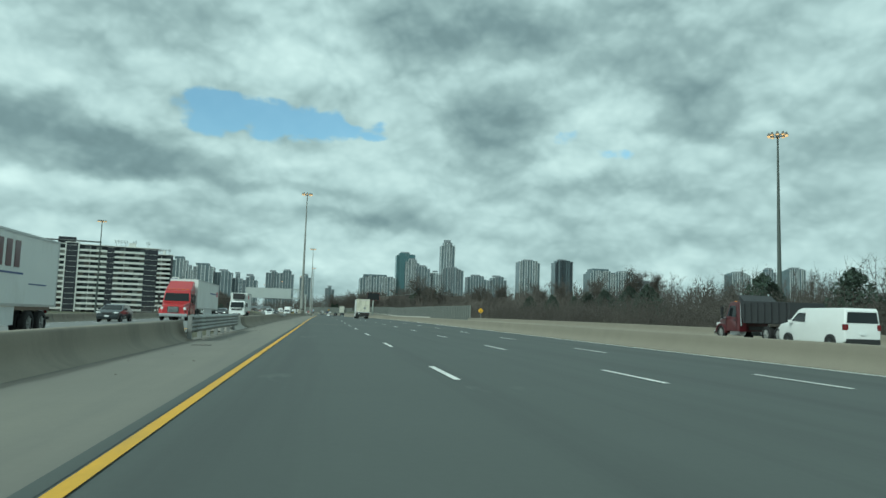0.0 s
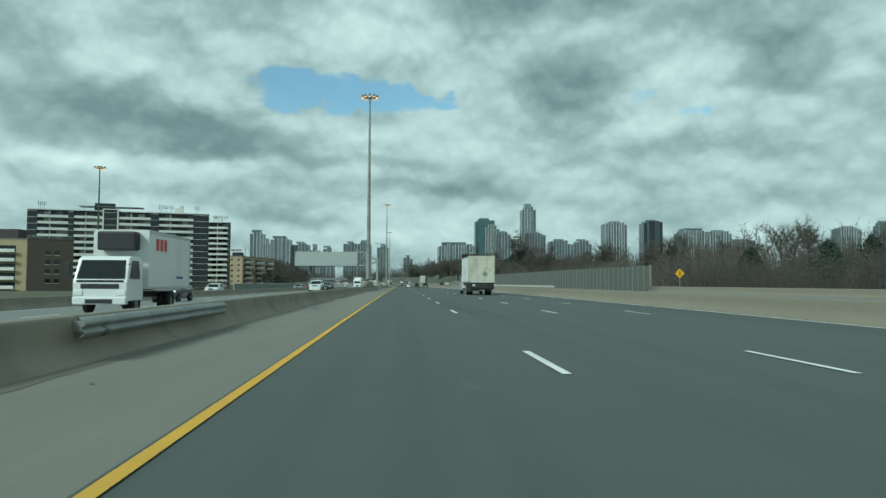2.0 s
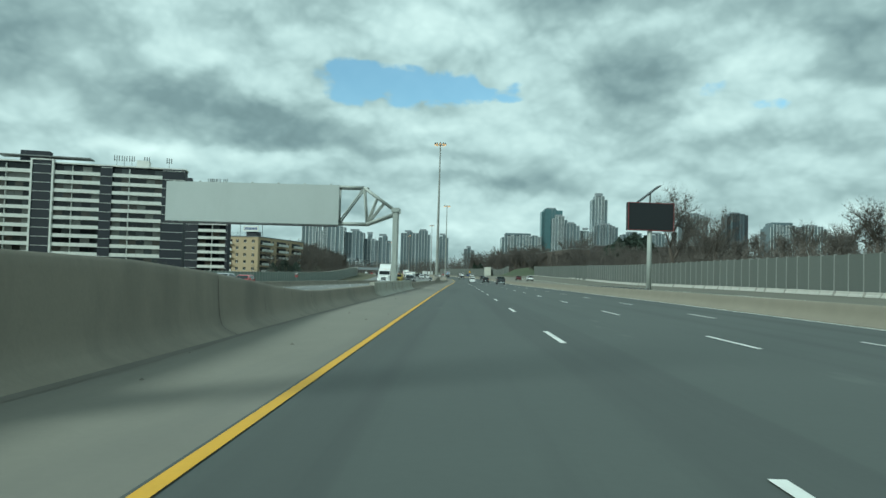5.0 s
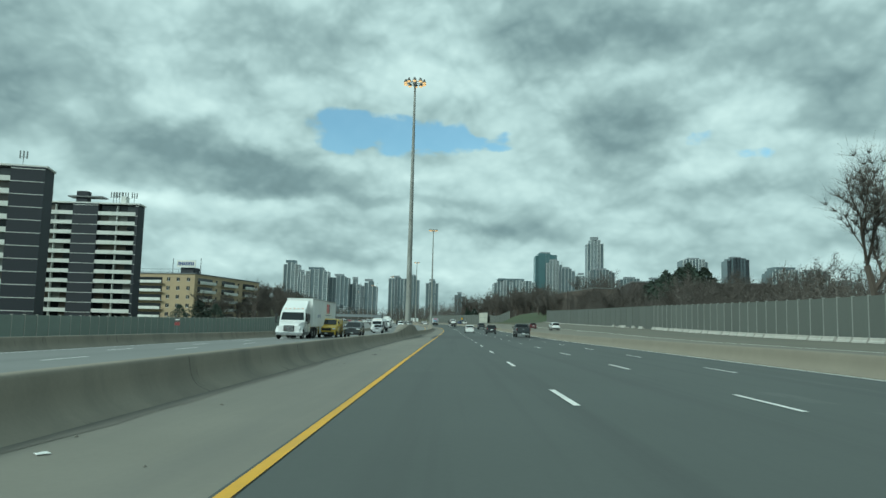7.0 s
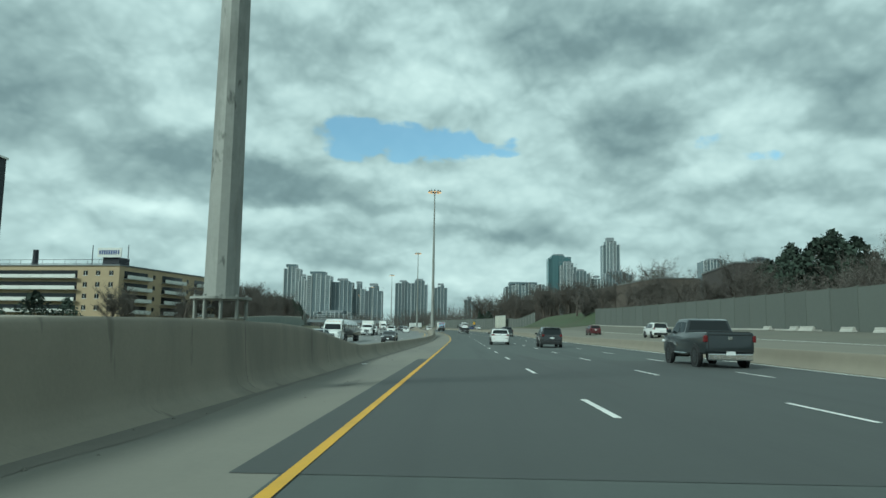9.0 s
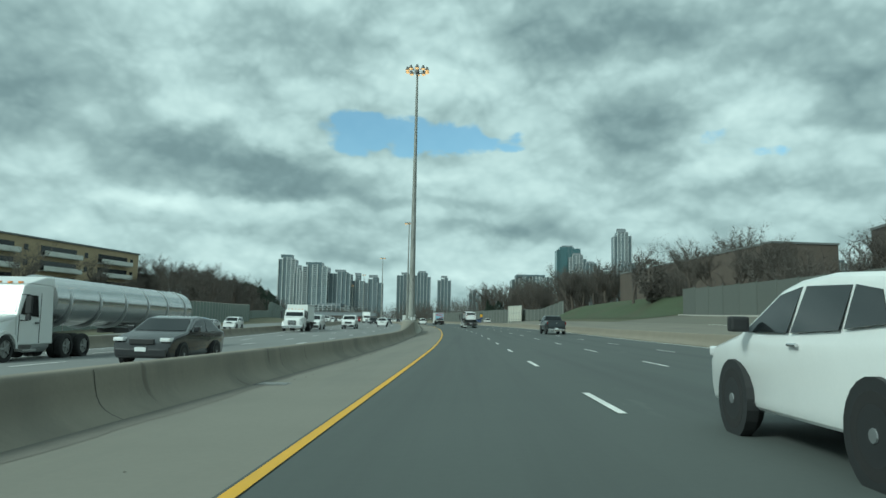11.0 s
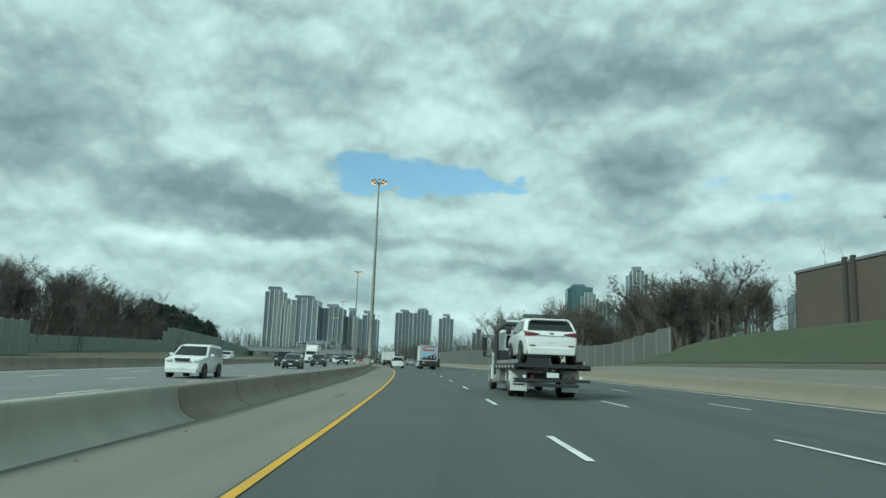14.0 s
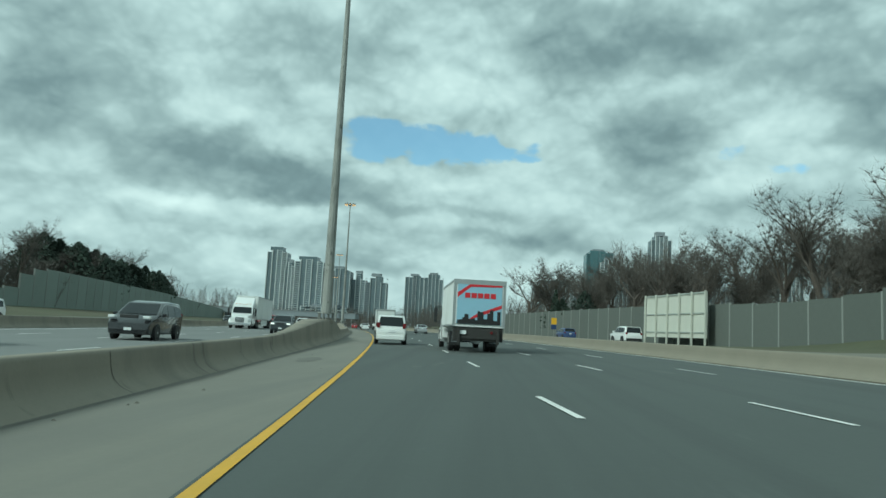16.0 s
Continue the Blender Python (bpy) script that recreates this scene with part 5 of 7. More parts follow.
# left-hand side
row(BUSH, -72, -56, 250, 420, 26, .55, .85)
for l, q, k in ((-63.5, 423, .62), (-60.5, 428, .74), (-57.5, 431, .66)):
    p = spot(l, q)
    put_tree(CONES[1], p.x, p.y, p.z, k)
row(TREES, -70, -60, 462, 480, 2, .62, .75)
row(BUSH, -90, -55, 470, 600, 34, .8, 1.15)
row(TREES, -84, -60, 500, 640, 12, .6, .9)
row(TREES, -84, -58, 560, 690, 16, .75, 1.0)
row(TREES, -100, -62, 600, 730, 30, .8, 1.05)
row(BUSH, -84, -57, 600, 720, 34, 1.4, 1.9)
row([CONES[1]], -84, -60, 690, 850, 8, .8, 1.1)
row(CONES[1:], -68, -57.5, 722, 830, 26, 1.0, 1.3)
row(TREES, -84, -60, 680, 860, 22, .8, 1.05)
wood("roadside_wood_4", -84, -57, 600, 860, 120, 5.5, 9, "dense brown leafless scrub behind the far noise wall", .07)
wood("far_wood_5", -150, -80, 560, 800, 110, 8, 13, "leafless woodland behind the wall")
wood("far_wood_6", -330, -60, 900, 1390, 170, 12, 22, "distant leafless woodland below the towers", .12)
wood("far_wood_7", -60, 60, 1200, 1800, 120, 16, 26, "distant leafless woodland at the road's end", .14)
wood("far_wood_8", -240, -140, 40, 330, 60, 7, 12, "leafless woodland beyond the oncoming road")

# ---------------------------------------------------------------- vehicles


def prism(bm, pts, hw, taper=None, mi=0, bev=0.05):
    """Side outline (y, z) drawn out across the width; taper(y, z) scales the half width."""
    a = [bm.verts.new((-hw, y, z)) for y, z in pts]
    b = [bm.verts.new((hw, y, z)) for y, z in pts]
    n = len(pts)
    fs = [bm.faces.new(list(reversed(a))), bm.faces.new(b)]
    for i in range(n):
        fs.append(bm.faces.new((a[i], a[(i + 1) % n], b[(i + 1) % n], b[i])))
    for f in fs:
        f.material_index = mi
    bmesh.ops.recalc_face_normals(bm, faces=fs)
    if bev:
        es = list({e for f in fs[:2] for e in f.edges})
        bmesh.ops.bevel(bm, geom=es, offset=bev, segments=3, affect="EDGES", profile=.6, clamp_overlap=True)
    if taper:
        for v in bm.verts:
            v.co.x *= taper(v.co.y, v.co.z)


def sheet(bm, pts, mi=0):
    f = bm.faces.new([bm.verts.new(p) for p in pts])
    f.material_index = mi
    return f


def wheel(root, x, y, r, w, rim_mat=RIM, name="wheel"):
    """Tyre, rim with spokes and hub; x is the outer face."""
    s = 1 if x > 0 else -1
    bm = bmesh.new()
    n = 20
    prof = [(0, r * .62), (0.0, r * .88), (.03, r * .97), (.07, r), (w - .07, r), (w - .03, r * .97), (w, r * .88), (w, r * .62)]
    rings = [[bm.verts.new((x - s * a, y + b * math.cos(i * math.tau / n), r + b * math.sin(i * math.tau / n))) for i in range(n)] for a, b in prof]
    for p, q in zip(rings, rings[1:]):
        for i in range(n):
            bm.faces.new((p[i], p[(i + 1) % n], q[(i + 1) % n], q[i]))
    bm.faces.new(rings[-1])
    bmesh.ops.recalc_face_normals(bm, faces=bm.faces)
    tyre = part(name, bm, RUBBER, root, "", False)
    bm = bmesh.new()
    tube(bm, (x - s * .06, y, r), (x - s * .05, y, r), r * .63, r * .63, n)
    tube(bm, (x - s * .06, y, r), (x + s * .01, y, r), r * .2, r * .15, 10)
    for i in range(5):
        a = i * math.tau / 5
        u = Vector((0, math.cos(a), math.sin(a)))
        c = Vector((x - s * .04, y, r))
        tube(bm, c + u * r * .12, c + u * r * .6, r * .1, r * .07, 5)
    part("rim", bm, rim_mat, tyre)


CARS = {
    # outline from the rear bumper over the roof to the nose; belt height; windows as shares of the outline
    "suv": dict(L=4.6, W=1.84, r=.35, pts=[(-2.28, .42), (-2.30, .78), (-2.24, 1.02), (-2.02, 1.62), (-1.85, 1.68), (-.4, 1.72), (.35, 1.62), (1.02, 1.10), (1.95, .98), (2.22, .80), (2.29, .45), (2.2, .26), (-2.15, .28)],
                belt=1.05, rear=((-2.21, 1.08), (-2.03, 1.58)), front=((1.0, 1.12), (.38, 1.58)), side=[[(-1.72, 1.12), (-1.85, 1.50), (-1.05, 1.58), (-.98, 1.10)], [(-.92, 1.10), (-.98, 1.58), (-.2, 1.60), (-.12, 1.09)], [(-.05, 1.09), (-.12, 1.60), (.30, 1.54), (.86, 1.10)]], wy=(-1.38, 1.36), lampz=1.02),
    "crossover": dict(L=4.75, W=1.90, r=.37, pts=[(-2.34, .45), (-2.37, .78), (-2.30, 1.02), (-2.12, 1.10), (-1.72, 1.48), (-1.5, 1.57), (-.5, 1.63), (.1, 1.60), (.45, 1.52), (1.22, 1.08), (2.0, .94), (2.28, .78), (2.36, .45), (2.25, .28), (-2.2, .30)],
                belt=1.08, rear=((-2.10, 1.13), (-1.73, 1.46)), front=((1.18, 1.12), (.48, 1.49)), side=[[(-1.55, 1.18), (-1.35, 1.44), (-.95, 1.50), (-.98, 1.14)], [(-.90, 1.13), (-.90, 1.50), (-.1, 1.53), (-.06, 1.10)], [(.02, 1.10), (-.02, 1.53), (.40, 1.47), (1.02, 1.10)]], wy=(-1.38, 1.40), lampz=1.0),
    "sedan": dict(L=4.7, W=1.80, r=.32, pts=[(-2.34, .42), (-2.35, .72), (-2.28, .98), (-1.75, 1.05), (-1.05, 1.42), (-.2, 1.46), (.35, 1.38), (1.15, .98), (2.0, .84), (2.28, .66), (2.33, .40), (2.2, .22), (-2.2, .24)],
                  belt=.96, rear=((-1.70, 1.06), (-1.10, 1.38)), front=((1.10, 1.0), (.40, 1.35)), side=[[(-1.5, 1.02), (-1.02, 1.33), (-.45, 1.38), (-.42, .98)], [(-.35, .98), (-.38, 1.38), (.28, 1.31), (.90, .98)]], wy=(-1.40, 1.42), lampz=.85),
    "hatch": dict(L=4.3, W=1.78, r=.32, pts=[(-2.12, .42), (-2.14, .80), (-2.05, 1.02), (-1.72, 1.46), (-1.5, 1.53), (-.3, 1.56), (.3, 1.46), (1.05, 1.02), (1.82, .86), (2.1, .66), (2.13, .40), (2.0, .22), (-2.0, .24)],
                  belt=1.0, rear=((-2.0, 1.08), (-1.73, 1.43)), front=((1.0, 1.04), (.34, 1.42)), side=[[(-1.55, 1.06), (-1.55, 1.36), (-.95, 1.44), (-.9, 1.02)], [(-.82, 1.02), (-.86, 1.44), (-.2, 1.46), (-.14, 1.01)], [(-.06, 1.01), (-.1, 1.46), (.24, 1.40), (.82, 1.02)]], wy=(-1.30, 1.34), lampz=.92),
    "minivan": dict(L=5.1, W=1.96, r=.34, pts=[(-2.52, .42), (-2.55, .80), (-2.48, 1.05), (-2.28, 1.70), (-2.1, 1.76), (-.4, 1.80), (.55, 1.68), (1.5, 1.12), (2.2, .96), (2.5, .74), (2.55, .42), (2.4, .24), (-2.4, .26)],
                    belt=1.05, rear=((-2.46, 1.10), (-2.28, 1.66)), front=((1.45, 1.15), (.60, 1.64)), side=[[(-2.1, 1.12), (-2.08, 1.55), (-1.1, 1.62), (-1.05, 1.10)], [(-.98, 1.10), (-1.02, 1.62), (.02, 1.64), (.06, 1.09)], [(.14, 1.09), (.1, 1.64), (.5, 1.58), (1.25, 1.10)]], wy=(-1.55, 1.55), lampz=1.15),
    "van": dict(L=5.6, W=2.02, r=.35, pts=[(-2.78, .45), (-2.80, 1.0), (-2.74, 1.90), (-2.62, 2.02), (.6, 2.04), (.98, 1.94), (1.70, 1.34), (2.55, 1.20), (2.76, 1.02), (2.80, .48), (2.6, .28), (-2.6, .32)],
                belt=1.25, rear=((-2.78, 1.30), (-2.75, 1.82)), front=((1.66, 1.39), (1.01, 1.90)), side=[[(.25, 1.34), (.25, 1.80), (.9, 1.80), (1.45, 1.37)]], wy=(-1.75, 1.80), lampz=1.1),
    "jeep": dict(L=4.6, W=1.88, r=.42, pts=[(-2.1, .55), (-2.14, 1.0), (-2.1, 1.12), (-2.04, 1.84), (-1.9, 1.88), (.1, 1.88), (.35, 1.80), (.72, 1.22), (2.05, 1.14), (2.16, .95), (2.2, .55), (2.0, .42), (-2.0, .45)],
                 belt=1.15, rear=((-2.10, 1.20), (-2.05, 1.76)), front=((.70, 1.25), (.38, 1.76)), side=[[(-1.9, 1.2), (-1.88, 1.74), (-1.05, 1.76), (-1.02, 1.2)], [(-.92, 1.2), (-.94, 1.76), (-.3, 1.76), (-.26, 1.2)], [(-.18, 1.2), (-.2, 1.76), (.24, 1.72), (.55, 1.2)]], wy=(-1.35, 1.45), lampz=1.0),
    "pickup": dict(L=5.8, W=2.0, r=.42, pts=[(-2.88, .62), (-2.9, 1.28), (-2.85, 1.36), (-.62, 1.36), (-.5, 1.86), (-.3, 1.92), (.8, 1.90), (1.05, 1.80), (1.62, 1.28), (2.65, 1.18), (2.86, 1.0), (2.9, .60), (2.7, .45), (-2.7, .52)],
                   belt=1.30, rear=((-.60, 1.38), (-.50, 1.82)), front=((1.58, 1.32), (1.08, 1.76)), side=[[(-.4, 1.36), (-.36, 1.76), (.2, 1.80), (.24, 1.34)], [(.32, 1.34), (.28, 1.80), (.9, 1.76), (1.38, 1.33)]], wy=(-1.75, 1.85), lampz=1.12),
}


def car(kind, m, paint, label, category="car", group="traffic", rims=RIM, lit=False):
    c = CARS[kind]
    hw = c["W"] / 2
    L, belt, H = c["L"], c["belt"], max(z for _, z in c["pts"])
    root = thing({"van": "cargo_van", "pickup": "pickup_truck", "jeep": "off_road_car", "minivan": "minivan", "hatch": "hatchback", "sedan": "sedan", "suv": "suv", "crossover": "suv"}[kind], m, label, category, group)

    def taper(y, z):
        k = 1 - .20 * max(0, (z - belt) / (H - belt)) * (.55 if kind in ("van", "jeep") else 1)
        k *= 1 - .10 * max(0, (abs(y) - L * .36) / (L * .14)) ** 2
        return k * (1 - .05 * max(0, (.6 - z) / .4))

    bm = bmesh.new()
    prism(bm, c["pts"], hw, taper, bev=.09)
    for e in bm.edges:
        e.smooth = len(e.link_faces) != 2 or e.calc_face_angle(0) < radians(34)
    part("body", bm, paint, root, "", True)
    for s in (-1, 1):
        for poly in c["side"]:
            bm = bmesh.new()
            pts = [(s * (hw * taper(y, z) + .004), y, z) for y, z in poly]
            sheet(bm, pts)
            win = part("side_window", bm, GLASS_DARK, root)
            win.modifiers.new("thick", "SOLIDIFY").thickness = .008
    for nm, key, off in (("rear_window", "rear", -1), ("windshield", "front", 1)):
        (y0, z0), (y1, z1) = c[key]
        bm = bmesh.new()
        w0, w1 = hw * taper(y0, z0) * .88, hw * taper(y1, z1) * .86
        d = .012 * off
        sheet(bm, [(-w0, y0 + d, z0 + .01), (w0, y0 + d, z0 + .01), (w1, y1 + d, z1 + .012), (-w1, y1 + d, z1 + .012)])
        win = part(nm, bm, GLASS_DARK, root)
        win.modifiers.new("thick", "SOLIDIFY").thickness = .01
    yr, yf = min(y for y, _ in c["pts"]), max(y for y, _ in c["pts"])
    lz = c["lampz"]
    for s in (-1, 1):
        bm = bmesh.new()
        x1 = hw * (.985 if kind == "pickup" else .92)
        lw = {"crossover": .34, "pickup": .15}.get(kind, .21)
        lh = {"pickup": .13, "van": .15, "minivan": .16, "crossover": .085}.get(kind, .10)
        box(bm, min(s * x1, s * (x1 - lw)), max(s * x1, s * (x1 - lw)), yr - .005, yr + (.45 if kind == "crossover" else .2), lz - lh, lz + lh, 0, .04)
        if kind == "crossover":
            bm.clear()
            for q in ((x1 + .035, yr + .55, 1.13), (x1 + .035, yr + .50, 1.05), (x1 + .03, yr + .2, 1.10), (x1 + .03, yr + .12, .93), (x1 - .05, yr + .02, .92), (x1 - .05, yr + .06, 1.06), (x1 - .46, yr + .005, .985), (x1 - .46, yr + .02, 1.01), (x1 - .4, yr + .2, 1.0), (x1 - .2, yr + .5, 1.0)):
                bm.verts.new((s * q[0], q[1], q[2]))
            bmesh.ops.convex_hull(bm, input=bm.verts)
        part("tail_lamp", bm, TAIL_RED, root)
        bm = bmesh.new()
        box(bm, min(s * x1, s * (x1 - .30)), max(s * x1, s * (x1 - .30)), yf - .30, yf + .005, lz - .20 if lz > .95 else lz - .15, lz - .08 if lz > .95 else lz - .04, 0, .03)
        part("headlamp", bm, HEAD_ON if lit else LAMP_CLEAR, root)
        bm = bmesh.new()
        my = c["front"][0][0] - .32
        xa = s * (hw * taper(my, belt) + .02)
        box(bm, min(xa, xa + s * .2), max(xa, xa + s * .2), my - .06, my + .06, belt + .02, belt + .18, 0, .03)
        part("mirror", bm, BLACK if kind == "crossover" else paint, root)
        for y in c["wy"]:
            wheel(root, s * (hw + .005), y, c["r"], .23, rims)
            bm = bmesh.new()
            tube(bm, (s * (hw - .12), y, c["r"]), (s * (hw * taper(y, .6) + .004), y, c["r"]), c["r"] * 1.16, c["r"] * 1.16, 22)
            part("wheel_arch", bm, BLACK, root)
    bm = bmesh.new()
    box(bm, -hw * .84, hw * .84, yr - .05, yr + .1, .30, .56, 0, .04)
    part("rear_bumper", bm, CHROME if kind == "pickup" else (BLACK if kind in ("suv", "van", "jeep") else paint), root)
    bm = bmesh.new()
    box(bm, -hw * .82, hw * .82, yf - .1, yf + .04, .26, .62 if kind == "van" else .50, 0, .04)
    part("front_bumper", bm, BLACK if kind in ("jeep", "van") else paint, root)
    bm = bmesh.new()
    gz = lz - .12 if lz > .95 else lz - .15
    gw = {"van": .50, "jeep": .34, "pickup": .5}.get(kind, .40)
    box(bm, -hw * gw, hw * gw, yf - .08, yf + .02, gz - (.22 if kind == "van" else .08), gz + .07, 0, .02)
    part("grille", bm, BLACK, root)
    if kind == "crossover":
        bm = bmesh.new()
        box(bm, -hw * .62, hw * .62, yr - .02, yr + .12, .28, .46, 0, .03)
        part("diffuser", bm, BLACK, root, "black lower rear diffuser")
        bm = bmesh.new()
        box(bm, -.42, .42, yr + .028, yr + .05, .93, .955)
        part("boot_trim", bm, CHROME, root)
        bm = bmesh.new()
        box(bm, -.075, .075, yr + .05, yr + .075, 1.0, 1.065, 0, .02)
        part("badge", bm, CHROME, root)
        for s in (-1, 1):
            bm = bmesh.new()
            tube(bm, (s * .62, yr - .03, .44), (s * .62, yr + .2, .44), .05, n=12)
            part("exhaust_pipe", bm, CHROME, root)
            bm = bmesh.new()
            box(bm, s * .66 - .1, s * .66 + .1, yr - .012, yr + .02, .60, .63)
            part("reflector", bm, TAIL_RED, root)
    bm = bmesh.new()
    box(bm, -.12, .12, yr - .01, yr + .04, .72, .735) if kind == "crossover" else box(bm, -.16, .16, yr - .035, yr + .02, .74, .88) if kind != "pickup" else box(bm, -.16, .16, yr - .08, yr, .50, .64)
    part("number_plate", bm, PLATE, root)
    bm = bmesh.new()
    box(bm, -.16, .16, yf + .035, yf + .06, .42, .54)
    part("front_plate", bm, PLATE, root)
    if kind == "pickup":
        bm = bmesh.new()
        box(bm, -hw * .80, hw * .80, yr - .018, yr + .01, 1.255, 1.285, 0, .005)
        part("tailgate_handle_strip", bm, BLACK, root)
        for s in (-1, 1):
            bm = bmesh.new()
            box(bm, s * hw * .83 - .006, s * hw * .83 + .006, yr - .012, yr + .01, .75, 1.34)
            part("tailgate_seam", bm, BLACK, root)
            bm = bmesh.new()
            tube(bm, (s * (hw - .1), -.5, .5), (s * (hw - .1), 1.5, .5), .05, n=8)
            part("side_step", bm, CHROME, root)
        bm = bmesh.new()
        box(bm, -hw * .85, hw * .85, -2.7, -.68, 1.362, 1.40)
        part("bed_cover", bm, BLACK, root)
        bm = bmesh.new()
        box(bm, -.08, .08, yr - .03, yr - .01, 1.08, 1.2, 0, .005)
        part("badge", bm, CHROME, root)
        for s in (-1, 1):
            bm = bmesh.new()
            tube(bm, (s * .55, yr - .12, .42), (s * .55, yr + .3, .42), .05, n=8)
            part("exhaust_pipe", bm, CHROME, root)
    if kind in ("suv", "hatch", "crossover"):
        bm = bmesh.new()
        y0, z0 = c["rear"][1]
        box(bm, -hw * .68, hw * .68, y0 - .12, y0 + .14, z0 + .04, z0 + .10, 0, .02)
        part("spoiler", bm, paint, root)
    if kind == "jeep":
        bm = bmesh.new()
        tube(bm, (0, yr - .22, .95), (0, yr - .01, .95), .38, .38, 18)
        part("spare_wheel", bm, RUBBER, root)
    if kind in ("sedan", "suv", "minivan", "hatch", "crossover"):
        for s in (-1, 1):
            bm = bmesh.new()
            yy = -.1
            tube(bm, (s * (hw + .006), yy - .1, belt - .09), (s * (hw + .006), yy + .08, belt - .09), .018, n=6)
            part("door_handle", bm, CHROME if paint is not P_BLACK else BLACK, root)
    return root


def dual(root, y, hw, r=.5, w=.28, rim=RIM_STEEL):
    for s in (-1, 1):
        wheel(root, s * hw, y, r, w, rim)
        wheel(root, s * (hw - .31), y, r, w, rim)


def frame_rails(root, y0, y1, z=.75):
    bm = bmesh.new()
    for x in (-.45, .35):
        box(bm, x, x + .1, y0, y1, z, z + .24)
    for i in range(6):
        y = y0 + (y1 - y0) * i / 5
        box(bm, -.42, .42, y - .05, y + .05, z + .04, z + .2)
    part("frame_rail", bm, CHASSIS, root)


def cargo_box(root, y0, y1, z0, z1, hw, mat, door, label="", ribs=True):
    bm = bmesh.new()
    box(bm, -hw, hw, y0, y1, z0, z1)
    body = part("cargo_box", bm, mat, root, label)
    for s in (-1, 1):
        for z in (z0, z1 - .1):
            bm = bmesh.new()
            box(bm, min(s * (hw - .02), s * (hw + .025)), max(s * (hw - .02), s * (hw + .025)), y0 - .02, y1 + .02, z, z + .1)
            part("edge_rail", bm, ALU, body)
        bm = bmesh.new()
        box(bm, min(s * (hw - .09), s * (hw + .02)), max(s * (hw - .09), s * (hw + .02)), y0 - .04, y0 + .02, z0, z1)
        part("corner_post", bm, RUST if door is BOX_DOOR else ALU, body)
    n = 6
    for i in range(n):
        bm = bmesh.new()
        h = (z1 - z0 - .32) / n
        box(bm, -hw + .11, hw - .11, y0 - .02, y0 + .01, z0 + .1 + i * h + .008, z0 + .1 + (i + 1) * h - .008)
        part("door_panel", bm, door, body)
    bm = bmesh.new()
    box(bm, -hw, hw, y0 - .05, y0 + .02, z1 - .2, z1 + .03)
    part("header", bm, door if door is BOX_DOOR else ALU, body)
    return body


